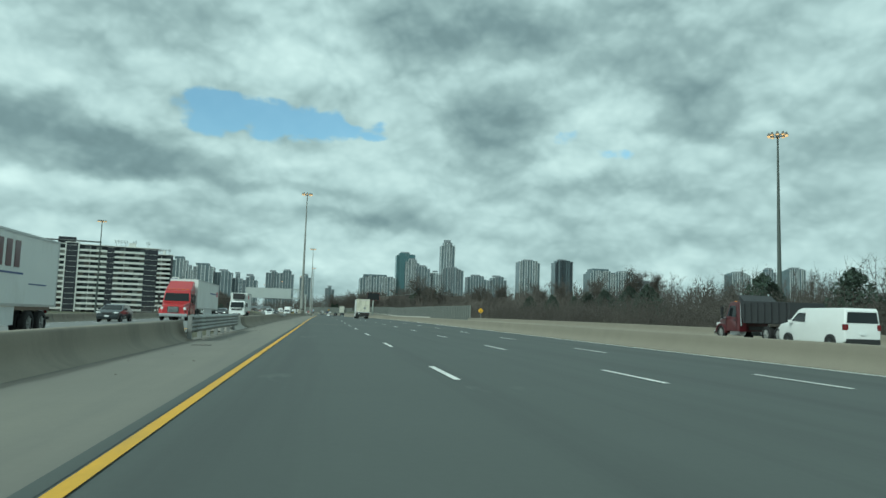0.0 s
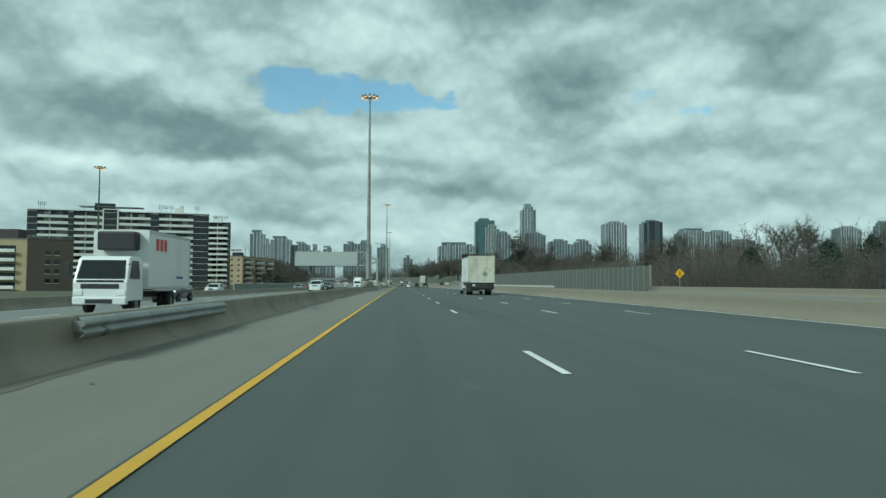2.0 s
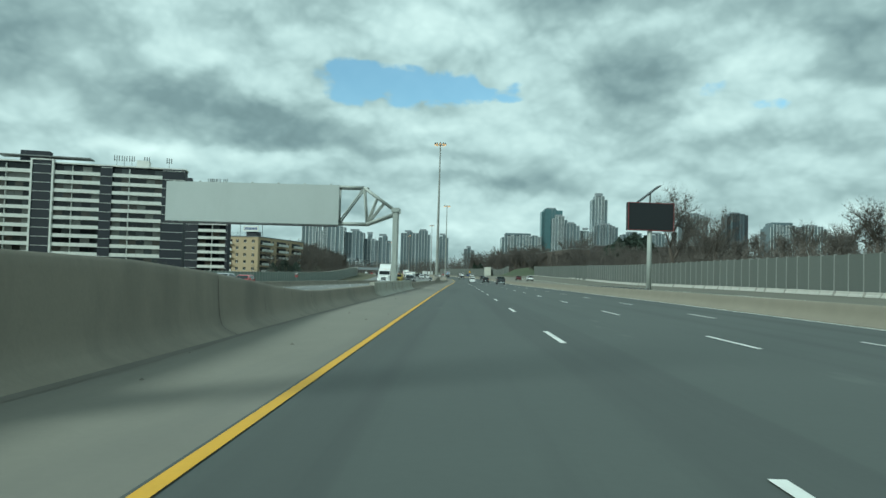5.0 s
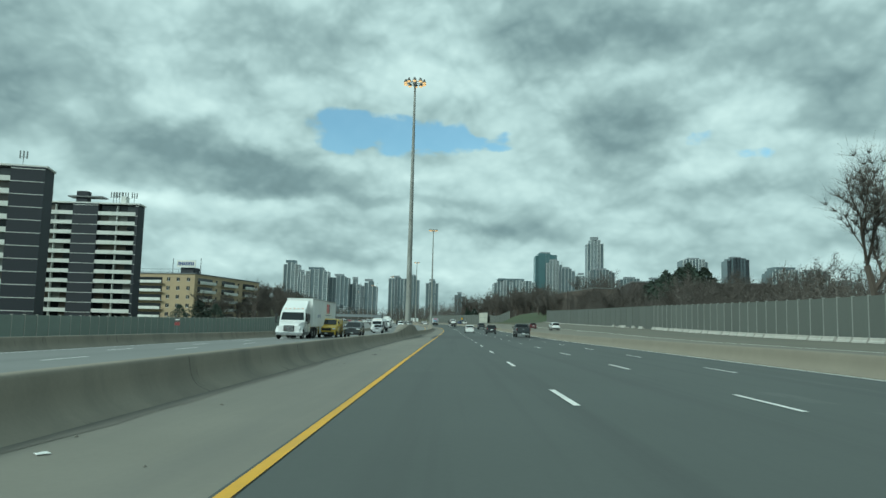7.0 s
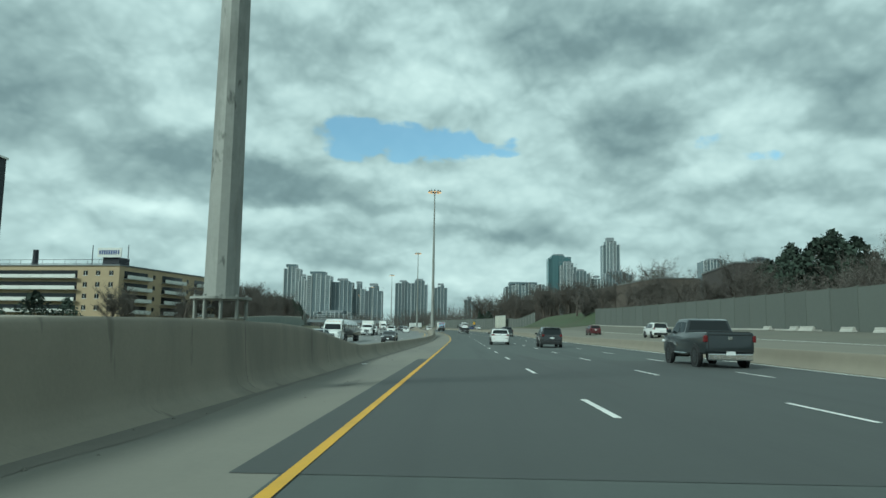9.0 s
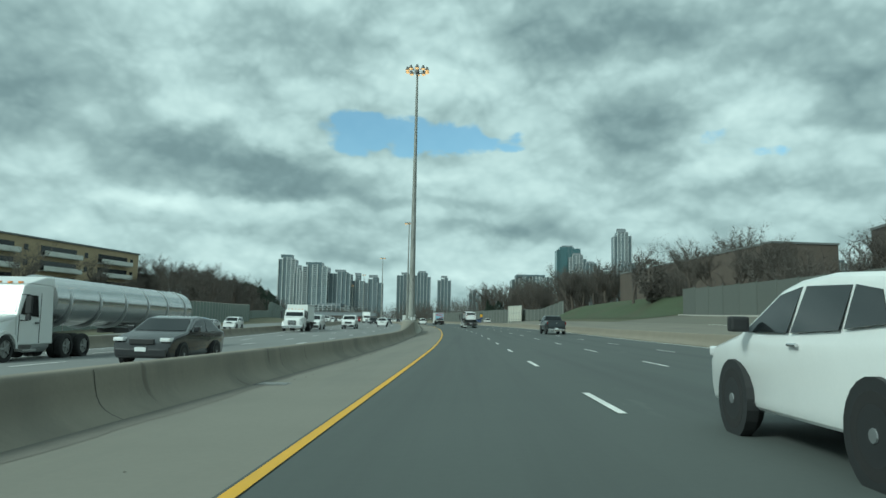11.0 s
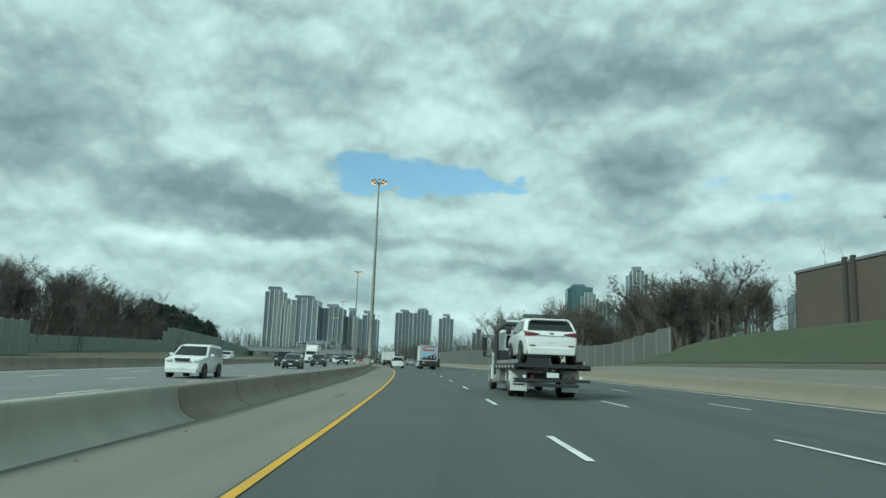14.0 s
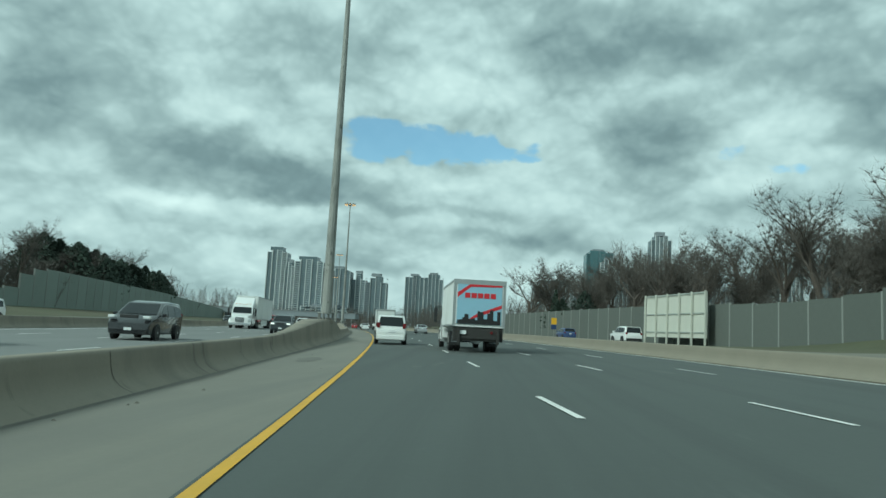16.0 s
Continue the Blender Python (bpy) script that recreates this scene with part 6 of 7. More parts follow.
def cab(root, y0, paint, hood=1.5, hw=1.18, roof=2.75, z0=.62, fairing=0.0, sleeper=0.0, grille=CHROME, back_glass=False):
    """A bonneted lorry cab; y0 is the back of the cab."""
    length = 1.55 + sleeper
    yc = y0 + length
    bm = bmesh.new()
    prism(bm, [(y0, z0), (y0, roof - .1), (y0 + .12, roof), (yc - .55, roof), (yc - .3, roof - .1), (yc + .12, 1.72), (yc + .12, z0)], hw, lambda y, z: 1 - .07 * max(0, (z - 1.7)) / 1.0, bev=.06)
    body = part("cab", bm, paint, root, "", False)
    bm = bmesh.new()
    prism(bm, [(yc + .1, z0 - .05), (yc + .1, 1.70), (yc + hood * .55, 1.60), (yc + hood - .1, 1.42), (yc + hood, 1.25), (yc + hood, .62), (yc + hood - .1, z0 - .05)], hw * .98, lambda y, z: 1 - .27 * max(0, (y - yc) / hood) ** 1.5 * (1.0 if z > .9 else .5), bev=.16)
    part("hood", bm, paint, root)
    yn = yc + hood
    bm = bmesh.new()
    box(bm, -hw * .40, hw * .40, yn - .02, yn + .04, .72, 1.28, 0, .06)
    gr = part("grille", bm, BLACK, root)
    for i in range(6):
        bm = bmesh.new()
        box(bm, -hw * .36, hw * .36, yn + .035, yn + .06, .76 + i * .085, .80 + i * .085)
        part("grille_bar", bm, grille, gr)
    bm = bmesh.new()
    box(bm, -hw * 1.0, hw * 1.0, yn - .25, yn + .14, .36, .66, 0, .06)
    part("front_bumper", bm, paint if grille is not CHROME else CHROME, root)
    bm = bmesh.new()
    w0, w1 = hw * .90, hw * .80
    ft = (roof - .34 - 1.72) / (roof - .1 - 1.72)
    sheet(bm, [(-w0, yc + .120, 1.80), (w0, yc + .120, 1.80), (w1 * 1.02, yc + .135 - .42 * ft, roof - .34), (-w1 * 1.02, yc + .135 - .42 * ft, roof - .34)])
    part("windshield", bm, GLASS_DARK, root).modifiers.new("thick", "SOLIDIFY").thickness = .01
    for s in (-1, 1):
        bm = bmesh.new()
        k = lambda z: s * (hw * (1 - .07 * max(0, z - 1.7)) + .006)
        sheet(bm, [(k(1.62), yc - 1.15, 1.62), (k(2.4), yc - 1.10, 2.42), (k(2.4), yc - .40, 2.42), (k(1.72), yc - .02, 1.72)])
        part("side_window", bm, GLASS_DARK, root).modifiers.new("thick", "SOLIDIFY").thickness = .01
        bm = bmesh.new()
        box(bm, min(s * (hw + .004), s * (hw + .02)), max(s * (hw + .004), s * (hw + .02)), yc - 1.22, yc - 1.205, z0 + .05, 2.5)
        box(bm, min(s * (hw + .004), s * (hw + .02)), max(s * (hw + .004), s * (hw + .02)), yc + .04, yc + .055, z0 + .05, 1.7)
        part("door_seam", bm, BLACK, root)
        bm = bmesh.new()
        box(bm, min(s * (hw + .02), s * (hw + .05)), max(s * (hw + .02), s * (hw + .05)), yc - 1.12, yc - .9, 1.38, 1.44, 0, .01)
        part("door_handle", bm, BLACK, root)
        bm = bmesh.new()
        box(bm, min(s * (hw + .22), s * (hw + .44)), max(s * (hw + .22), s * (hw + .44)), yc + .0, yc + .1, 1.75, 2.35, 0, .03)
        box(bm, min(s * (hw + .24), s * (hw + .42)), max(s * (hw + .24), s * (hw + .42)), yc + .0, yc + .1, 1.5, 1.72, 0, .03)
        mir = part("mirror", bm, BLACK, root)
        bm = bmesh.new()
        for z in (1.5, 2.42):
            tube(bm, (s * (hw - .04), yc - .05, z), (s * (hw + .33), yc + .05, z), .02, n=6)
        tube(bm, (s * (hw + .33), yc + .05, 1.5), (s * (hw + .33), yc + .05, 2.42), .02, n=6)
        part("mirror_arm", bm, BLACK, mir)
        bm = bmesh.new()
        box(bm, min(s * hw * .58, s * hw * .90), max(s * hw * .58, s * hw * .90), yn - .3, yn - .02, .98, 1.22, 0, .05)
        part("headlamp", bm, LAMP_CLEAR, root)
        bm = bmesh.new()
        y_w = yn - .78
        pts = [(y_w + .66 * math.cos(a), .5 + .66 * math.sin(a)) for a in [math.pi * i / 10 for i in range(11)]]
        inner = [(y_w + .54 * math.cos(a), .5 + .54 * math.sin(a)) for a in [math.pi * i / 10 for i in range(11)]]
        xa, xb = s * hw * .72, s * (hw + .02)
        for i in range(10):
            for (p0, p1) in ((pts[i], pts[i + 1]),):
                sheet(bm, [(xa, *p0), (xb, *p0), (xb, *p1), (xa, *p1)])
            sheet(bm, [(xb, *pts[i]), (xb, *inner[i]), (xb, *inner[i + 1]), (xb, *pts[i + 1])])
        bmesh.ops.remove_doubles(bm, verts=bm.verts, dist=.001)
        fen = part("fender", bm, paint, root)
        fen.modifiers.new("thick", "SOLIDIFY").thickness = .03
        wheel(root, s * (hw - .0), y_w, .5, .28, RIM_STEEL, "front_wheel")
        bm = bmesh.new()
        tube(bm, (s * (hw - .35), y0 + .15, .62), (s * (hw - .35), y0 + 1.25, .62), .3, .3, 14)
        part("fuel_tank", bm, ALU, root)
        bm = bmesh.new()
        box(bm, min(s * (hw - .3), s * hw), max(s * (hw - .3), s * hw), yc - 1.1, yc - .3, .38, .46)
        part("step", bm, ALU, root)
    for i in range(5):
        bm = bmesh.new()
        x = -.8 + i * .4
        box(bm, x - .07, x + .07, yc - .62, yc - .5, roof - .01, roof + .07, 0, .02)
        part("roof_marker", bm, AMBER, root)
    if fairing:
        bm = bmesh.new()
        prism(bm, [(y0 - .05, roof - .08), (y0 - .05, roof + fairing), (y0 + .5, roof + fairing), (yc - .45, roof - .02)], hw * .94, lambda y, z: 1 - .08 * max(0, z - roof), bev=.08)
        part("roof_fairing", bm, paint, root)
    return yn - .78


def shapes(root, x, items, mat, name="lettering_bar"):
    """Plain bars on a side wall at x: (y0, y1, z0, z1)."""
    for y0, y1, z0, z1 in items:
        bm = bmesh.new()
        box(bm, min(x, x + (.006 if x > 0 else -.006)), max(x, x + (.006 if x > 0 else -.006)), y0, y1, z0, z1)
        part(name, bm, mat, root)


def rear_lights(root, y, hw, z=.85):
    for s in (-1, 1):
        for i in range(2):
            bm = bmesh.new()
            xa = s * (hw - .25 - i * .3)
            tube(bm, (xa, y - .03, z), (xa, y + .05, z), .07, n=12)
            part("tail_lamp", bm, TAIL_RED, root)
    bm = bmesh.new()
    box(bm, -hw + .1, hw - .1, y - .06, y + .06, z - .32, z - .2)
    part("rear_bumper", bm, CHASSIS, root)
    bm = bmesh.new()
    box(bm, -.9, -.58, y - .05, y, z - .12, z + .06)
    part("number_plate", bm, PLATE, root)


def box_truck(m, label, paint=P_WHITE, length=7.4, z1=3.72, door=BOX_DOOR, graphic=None, reefer=False):
    """Origin on the ground below the rear of the box."""
    root = thing("box_truck", m, label, "truck", "traffic")
    frame_rails(root, .2, length + 1.6)
    body = cargo_box(root, 0, length, 1.22, z1, 1.25, BOX_WHITE, door)
    cab(root, length + .18, paint, hood=1.35, roof=2.6)
    dual(root, 2.45, 1.22)
    rear_lights(root, 0.05, 1.2, .98)
    for s in (-1, 1):
        bm = bmesh.new()
        box(bm, min(s * .68, s * 1.22), max(s * .68, s * 1.22), 1.72, 1.75, .3, 1.0)
        flap = part("mud_flap", bm, BLACK, root)
        for z in (.45, .56, .67):
            bm = bmesh.new()
            box(bm, min(s * .78, s * 1.12), max(s * .78, s * 1.12), 1.712, 1.719, z, z + .05)
            part("lettering_bar", bm, SLAB_GREY, flap)
    bm = bmesh.new()
    box(bm, -1.2, 1.2, .05, .5, .55, 1.2, 0, .03)
    part("tail_lift", bm, CHASSIS, root)
    for s in (-1, 1):
        bm = bmesh.new()
        box(bm, s * .95 - .06, s * .95 + .06, -.08, .1, .42, 1.15)
        part("lift_arm", bm, CHASSIS, root)
    if graphic:
        graphic(body, length, z1)
    return root


def hazard_marks(body, length, z1):
    for x, y in ((-1.272, 4.2),):
        bm = bmesh.new()
        sheet(bm, [(x, y, 2.0), (x, y - .22, 2.36), (x, y, 2.72), (x, y + .22, 2.36)])
        part("placard", bm, SLAB_GREY, body).modifiers.new("thick", "SOLIDIFY").thickness = .006
    bm = bmesh.new()
    sheet(bm, [(.35, -.032, 1.75), (.63, -.032, 2.03), (.35, -.032, 2.31), (.07, -.032, 2.03)])
    part("placard", bm, SLAB_GREY, body).modifiers.new("thick", "SOLIDIFY").thickness = .006
    for x in (-.45, .42):
        bm = bmesh.new()
        box(bm, x - .02, x + .02, -.05, -.02, 1.3, 3.5)
        part("door_seam", bm, RUST, body)


SKYBLUE = plain("printed_sky_blue", (0.30, 0.48, 0.60), 0.5)
PRINT_RED = plain("printed_red", (0.50, 0.02, 0.03), 0.45)
PRINT_BLACK = plain("printed_black", (0.015, 0.015, 0.017), 0.5)


def printed_back(body, length, z1):
    """The printed panel on the rear door: sky, red bands, a black skyline and a red word bar."""
    y = -.035
    bm = bmesh.new()
    box(bm, -1.08, 1.08, y - .01, y, 1.35, z1 - .2)
    part("print_panel", bm, SKYBLUE, body)
    bm = bmesh.new()
    sheet(bm, [(-1.08, y - .016, z1 - .62), (-.5, y - .016, z1 - .2), (1.08, y - .016, z1 - .2), (1.08, y - .016, z1 - .28), (-.45, y - .016, z1 - .32), (-1.08, y - .016, z1 - .85)])
    part("red_band", bm, PRINT_RED, body).modifiers.new("thick", "SOLIDIFY").thickness = .004
    bm = bmesh.new()
    sheet(bm, [(-.6, y - .016, 1.5), (1.08, y - .016, 2.15), (1.08, y - .016, 2.32), (-.1, y - .016, 1.86)])
    part("red_band", bm, PRINT_RED, body).modifiers.new("thick", "SOLIDIFY").thickness = .004
    rng = random.Random(4)
    x = -1.05
    while x < 1.0:
        w = rng.uniform(.09, .2)
        bm = bmesh.new()
        box(bm, x, min(1.07, x + w), y - .026, y - .02, 1.36, 1.5 + .75 * rng.random() * (.45 + .55 * (x + 1) / 2))
        part("skyline_block", bm, PRINT_BLACK, body)
        x += w
    for i in range(5):
        bm = bmesh.new()
        box(bm, -.72 + i * .31, -.47 + i * .31, y - .026, y - .02, 2.60, 2.84)
        part("lettering_bar", bm, PRINT_RED, body)


def semi(m, label, paint, graphic=None, fairing=.85, sleeper=1.0, trailer="box", grille=CHROME):
    """Tractor and trailer; origin below the front bumper, the lorry runs back along -y."""
    root = thing("semi_truck", m, label, "truck", "traffic")
    front = 1.45
    y_cab = -(1.45 + 1.55 + sleeper)
    cab(root, y_cab, paint, hood=front, hw=1.22, roof=2.85, fairing=fairing, sleeper=sleeper, grille=grille)
    frame_rails(root, y_cab - 3.0, y_cab + 2.0)
    for y in (y_cab - 1.0, y_cab - 2.3):
        dual(root, y, 1.24)
    if trailer:
        t1 = y_cab - .55
        t0 = t1 - 14.0
        for y in (t0 + 1.2, t0 + 2.5):
            dual(root, y, 1.26)
        if trailer == "box":
            body = cargo_box(root, t0, t1, 1.15, 3.95, 1.29, BOX_WHITE, BOX_WHITE)
            for s in (-1, 1):
                bm = bmesh.new()
                box(bm, min(s * 1.2, s * 1.24), max(s * 1.2, s * 1.24), t0 + 4, t1 - 4.4, .45, 1.14)
                part("side_skirt", bm, BOX_WHITE, root)
            for s in (-1, 1):
                bm = bmesh.new()
                box(bm, s * .8 - .08, s * .8 + .08, t1 - 3.6, t1 - 3.4, .1, 1.15)
                part("landing_leg", bm, CHASSIS, root)
            if graphic:
                graphic(body, t0, t1)
        else:
            bm = bmesh.new()
            tube(bm, (0, t0, 2.2), (0, t1, 2.3), 1.0, 1.0, 24)
            tank = part("tank", bm, TANK, root, "polished metal tank", True)
            tank.modifiers.new("edges", "EDGE_SPLIT")
            for i in range(6):
                bm = bmesh.new()
                y = t0 + 1 + i * 2.4
                tube(bm, (0, y - .06, 2.2), (0, y + .06, 2.2), 1.04, 1.04, 24)
                part("tank_hoop", bm, ALU, tank)
            frame_rails(root, t0, t1 - 6, .95)
        rear_lights(root, t0 + .02, 1.2, .95)
    return root


def logo_side(colours):
    def draw(body, t0, t1):
        for x in (-1.297, 1.297):
            for i, mat in enumerate(colours):
                shapes(body, x, [(t0 + 4.0 + i * .75, t0 + 4.5 + i * .75, 2.6, 3.6)], mat)
            shapes(body, x, [(t0 + 3.6, t0 + 6.6, 2.35, 2.42), (t0 + 1.2, t0 + 3.0, 2.0, 2.05), (t1 - 3.2, t1 - 2.8, 2.1, 2.4), (t1 - 4.2, t1 - 3.8, 2.1, 2.4)], BAR_BLUE)
    return draw


def stripe_side(body, t0, t1):
    for x in (-1.297, 1.297):
        shapes(body, x, [(t0 + 1.0, t0 + 6.0, 2.75, 2.88)], BAR_BLUE)
        shapes(body, x, [(t0 + .6, t0 + 1.6, 2.55, 3.1)], PRINT_RED)


def cabover(m, label):
    """Small refrigerated lorry with the cab over the engine; origin below the front bumper."""
    root = thing("refrigerated_truck", m, label, "truck", "traffic")
    bm = bmesh.new()
    prism(bm, [(-1.75, .5), (-1.75, 2.1), (-1.6, 2.22), (-.55, 2.22), (-.38, 2.12), (-.08, 1.35), (0, 1.2), (0, .5)], 1.0, lambda y, z: 1 - .06 * max(0, z - 1.3), bev=.06)
    part("cab", bm, P_WHITE, root)
    bm = bmesh.new()
    sheet(bm, [(-.88, -.055, 1.36), (.88, -.055, 1.36), (.82, -.36, 2.06), (-.82, -.36, 2.06)])
    part("windshield", bm, GLASS_DARK, root).modifiers.new("thick", "SOLIDIFY").thickness = .012
    bm = bmesh.new()
    box(bm, -.7, .7, -.02, .03, .98, 1.16, 0, .02)
    part("grille", bm, BLACK, root)
    bm = bmesh.new()
    box(bm, -.98, .98, -.2, .08, .38, .66, 0, .04)
    bump = part("front_bumper", bm, P_WHITE, root)
    bm = bmesh.new()
    box(bm, -.5, .5, .07, .095, .42, .58, 0, .01)
    part("air_intake", bm, BLACK, bump)
    bm = bmesh.new()
    box(bm, -.86, .86, -.03, .012, 1.22, 1.30, 0, .01)
    part("wiper_panel", bm, BLACK, root)
    for s in (-1, 1):
        bm = bmesh.new()
        box(bm, min(s * .62, s * .96), max(s * .62, s * .96), -.05, .035, .72, .92, 0, .03)
        part("headlamp", bm, LAMP_CLEAR, root)
        bm = bmesh.new()
        sheet(bm, [(s * 1.004, -1.35, 1.35), (s * .96, -1.3, 2.05), (s * .96, -.6, 2.05), (s * 1.004, -.25, 1.35)])
        part("side_window", bm, GLASS_DARK, root).modifiers.new("thick", "SOLIDIFY").thickness = .01
        bm = bmesh.new()
        box(bm, min(s * 1.15, s * 1.35), max(s * 1.15, s * 1.35), -.2, -.1, 1.45, 1.95, 0, .02)
        tube(bm, (s * .95, -.2, 1.9), (s * 1.25, -.15, 1.95), .02, n=5)
        part("mirror", bm, BLACK, root)
        wheel(root, s * .98, -1.15, .4, .24, RIM_STEEL, "front_wheel")
    body = cargo_box(root, -7.6, -2.0, .95, 3.35, 1.1, BOX_WHITE, BOX_WHITE)
    bm = bmesh.new()
    box(bm, -.75, .75, -2.0, -1.45, 2.5, 3.25, 0, .08)
    part("cooling_unit", bm, BLACK, root, "black cooling unit")
    shapes(body, -1.107, [(-3.2, -2.85, 2.55, 3.05), (-3.7, -3.35, 2.55, 3.05), (-4.2, -3.85, 2.55, 3.05)], PRINT_RED)
    shapes(body, -1.107, [(-6.6, -5.6, 1.4, 1.5)], BAR_BLUE)
    dual(root, -5.2, 1.05, .4, .24)
    frame_rails(root, -7.4, -.5, .6)
    return root


# ---- vehicles in the camera's direction
box_truck(at_road(7.6, 138.0), "white box truck with a worn dented rear door", graphic=hazard_marks)
box_truck(at_road(3.45, 604.2), "box truck with a printed city skyline on its rear", length=7.0, z1=3.45, door=BOX_WHITE, graphic=printed_back)
car("minivan", at_road(-.62, 616.6), P_WHITE, "white minivan in the inner lane", "minivan")
car("pickup", at_road(9.85, 473.8), P_GREY, "dark grey pickup truck with chrome bumper", "pickup truck", rims=P_BLACK)
# Copies of the pickup at 473.8 and suv at 640, added farther back.
car("pickup", at_road(9.9, 358.0), P_GREY, "repeat of the dark pickup truck, farther back on the highway", "pickup truck", rims=P_BLACK)
car("suv", at_road(7.4, 391.0), P_BLACK, "repeat of the black suv, farther back on the highway")
# Added in place of the tow truck that carries a white suv.
car("crossover", at_road(3.75, 404.0), P_WHITE, "white suv added in place of the loaded tow truck")
car("hatch", at_road(21.5, 446), P_MAROON, "dark red hatchback on the dusty outer carriageway")
car("suv", at_road(22.3, 412), P_WHITE, "white suv on the dusty outer carriageway")
car("suv", at_road(7.5, 640), P_BLACK, "black suv ahead of the box truck")
box_truck(at_road(3.7, 720), "plain white box truck far ahead", length=6.5, z1=3.4, door=BOX_WHITE)
box_truck(at_road(0.2, 668), "plain white box truck in the inner lane", length=6.0, z1=3.3, door=BOX_WHITE)
car("sedan", at_road(7.2, 690), P_SILVER, "silver sedan far ahead")


def tow_truck(m):
    """Flatbed recovery truck; origin on the ground below the rear end of the bed."""
    root = thing("tow_truck", m, "white flatbed tow truck carrying a white suv", "tow truck", "traffic")
    frame_rails(root, .6, 8.0, .62)
    cab(root, 7.0, P_WHITE, hood=1.25, roof=2.62, grille=P_WHITE)
    bm = bmesh.new()
    box(bm, -1.25, 1.25, 0, 6.6, 1.05, 1.17)
    bed = part("bed", bm, STEEL_DARK, root, "dark steel flat bed")
    for s in (-1, 1):
        bm = bmesh.new()
        box(bm, min(s * 1.22, s * 1.29), max(s * 1.22, s * 1.29), 0, 6.6, .98, 1.12)
        part("bed_rail", bm, STEEL_DARK, bed)
        bm = bmesh.new()
        box(bm, min(s * 1.12, s * 1.18), max(s * 1.12, s * 1.18), .4, 6.5, 1.17, 1.30)
        part("side_board", bm, ALU, bed)
        for i in range(12):
            bm = bmesh.new()
            y = .3 + i * .5
            box(bm, min(s * 1.29, s * 1.296), max(s * 1.29, s * 1.296), y, y + .25, 1.02, 1.09)
            part("reflector", bm, TAIL_RED if i % 2 else PLATE, bed)
        bm = bmesh.new()
        box(bm, min(s * .7, s * 1.2), max(s * .7, s * 1.2), 5.3, 6.5, .48, .96, 0, .02)
        part("tool_box", bm, ALU, root)
        bm = bmesh.new()
        box(bm, min(s * .62, s * 1.22), max(s * .62, s * 1.22), 1.55, 1.60, .22, .95)
        flap = part("mud_flap", bm, BOX_WHITE, root, "pale mud flap with dark bars")
        for z in (.42, .52, .62):
            bm = bmesh.new()
            box(bm, min(s * .72, s * 1.12), max(s * .72, s * 1.12), 1.535, 1.545, z, z + .05)
            part("lettering_bar", bm, PRINT_BLACK, flap)
        bm = bmesh.new()
        pts = [(2.35 + .62 * math.cos(a), .52 + .58 * math.sin(a)) for a in [math.pi * i / 10 for i in range(11)]]
        for i in range(10):
            sheet(bm, [(s * .6, *pts[i]), (s * 1.24, *pts[i]), (s * 1.24, *pts[i + 1]), (s * .6, *pts[i + 1])])
        bmesh.ops.remove_doubles(bm, verts=bm.verts, dist=.001)
        part("rear_fender", bm, P_WHITE, root).modifiers.new("thick", "SOLIDIFY").thickness = .03
        bm = bmesh.new()
        tube(bm, (s * .95, .02, .74), (s * .95, -.04, .74), .055, n=14)
        part("work_lamp", bm, LAMP_CLEAR, root)
        bm = bmesh.new()
        tube(bm, (s * .7, .02, .74), (s * .7, -.04, .74), .055, n=14)
        part("tail_lamp", bm, TAIL_RED, root)
    dual(root, 2.35, 1.2, .48)
    bm = bmesh.new()
    box(bm, -1.25, 1.25, -.05, .12, .58, .68)
    box(bm, -.8, .8, -.4, .0, .42, .52)
    part("tow_bar", bm, STEEL_DARK, root)
    bm = bmesh.new()
    box(bm, -.2, .2, -.06, -.04, .72, .88)
    part("number_plate", bm, PLATE, root)
    bm = bmesh.new()
    for s in (-1, 1):
        tube(bm, (s * 1.16, 6.8, .7), (s * 1.16, 6.8, 2.55), .09, n=8)
        tube(bm, (s * 1.16, 6.8, 2.55), (s * .8, 6.85, 2.86), .09, n=8)
    tube(bm, (-.8, 6.85, 2.86), (.8, 6.85, 2.86), .09, n=8)
    box(bm, -1.15, 1.15, 6.76, 6.84, 1.1, 1.75)
    part("headache_rack", bm, STEEL_DARK, root)
    bm = bmesh.new()
    sheet(bm, [(-.75, 6.985, 1.85), (.75, 6.985, 1.85), (.72, 6.985, 2.4), (-.72, 6.985, 2.4)])
    part("rear_window", bm, GLASS_DARK, root).modifiers.new("thick", "SOLIDIFY").thickness = .01
    bm = bmesh.new()
    box(bm, -.75, .75, 6.75, 7.0, 2.95, 3.05, 0, .03)
    part("beacon_bar", bm, LAMP_CLEAR, root, "clear beacon light bar")
    bm = bmesh.new()
    tube(bm, (-1.0, 8.4, 2.5), (-.86, 8.25, 3.9), .008, n=4)
    part("aerial", bm, BLACK, root)
    for s in (-1, 1):
        bm = bmesh.new()
        tube(bm, (s * .95, 3.1, 1.5), (s * .95, 4.0, 1.18), .03, n=5)
        tube(bm, (s * .95, 2.0, 1.5), (s * .95, .8, 1.18), .03, n=5)
        part("tie_strap", bm, BLACK, root)
    return root


TOW = (4.2, 524.0)
tow_truck(at_road(*TOW))
m = at_road(*TOW) @ pose(0, 2.6, 1.175, 0, 0, 0)
carried_suv = car("crossover", m, P_WHITE, "white suv strapped on the tow truck's bed", rims=RIM_STEEL)

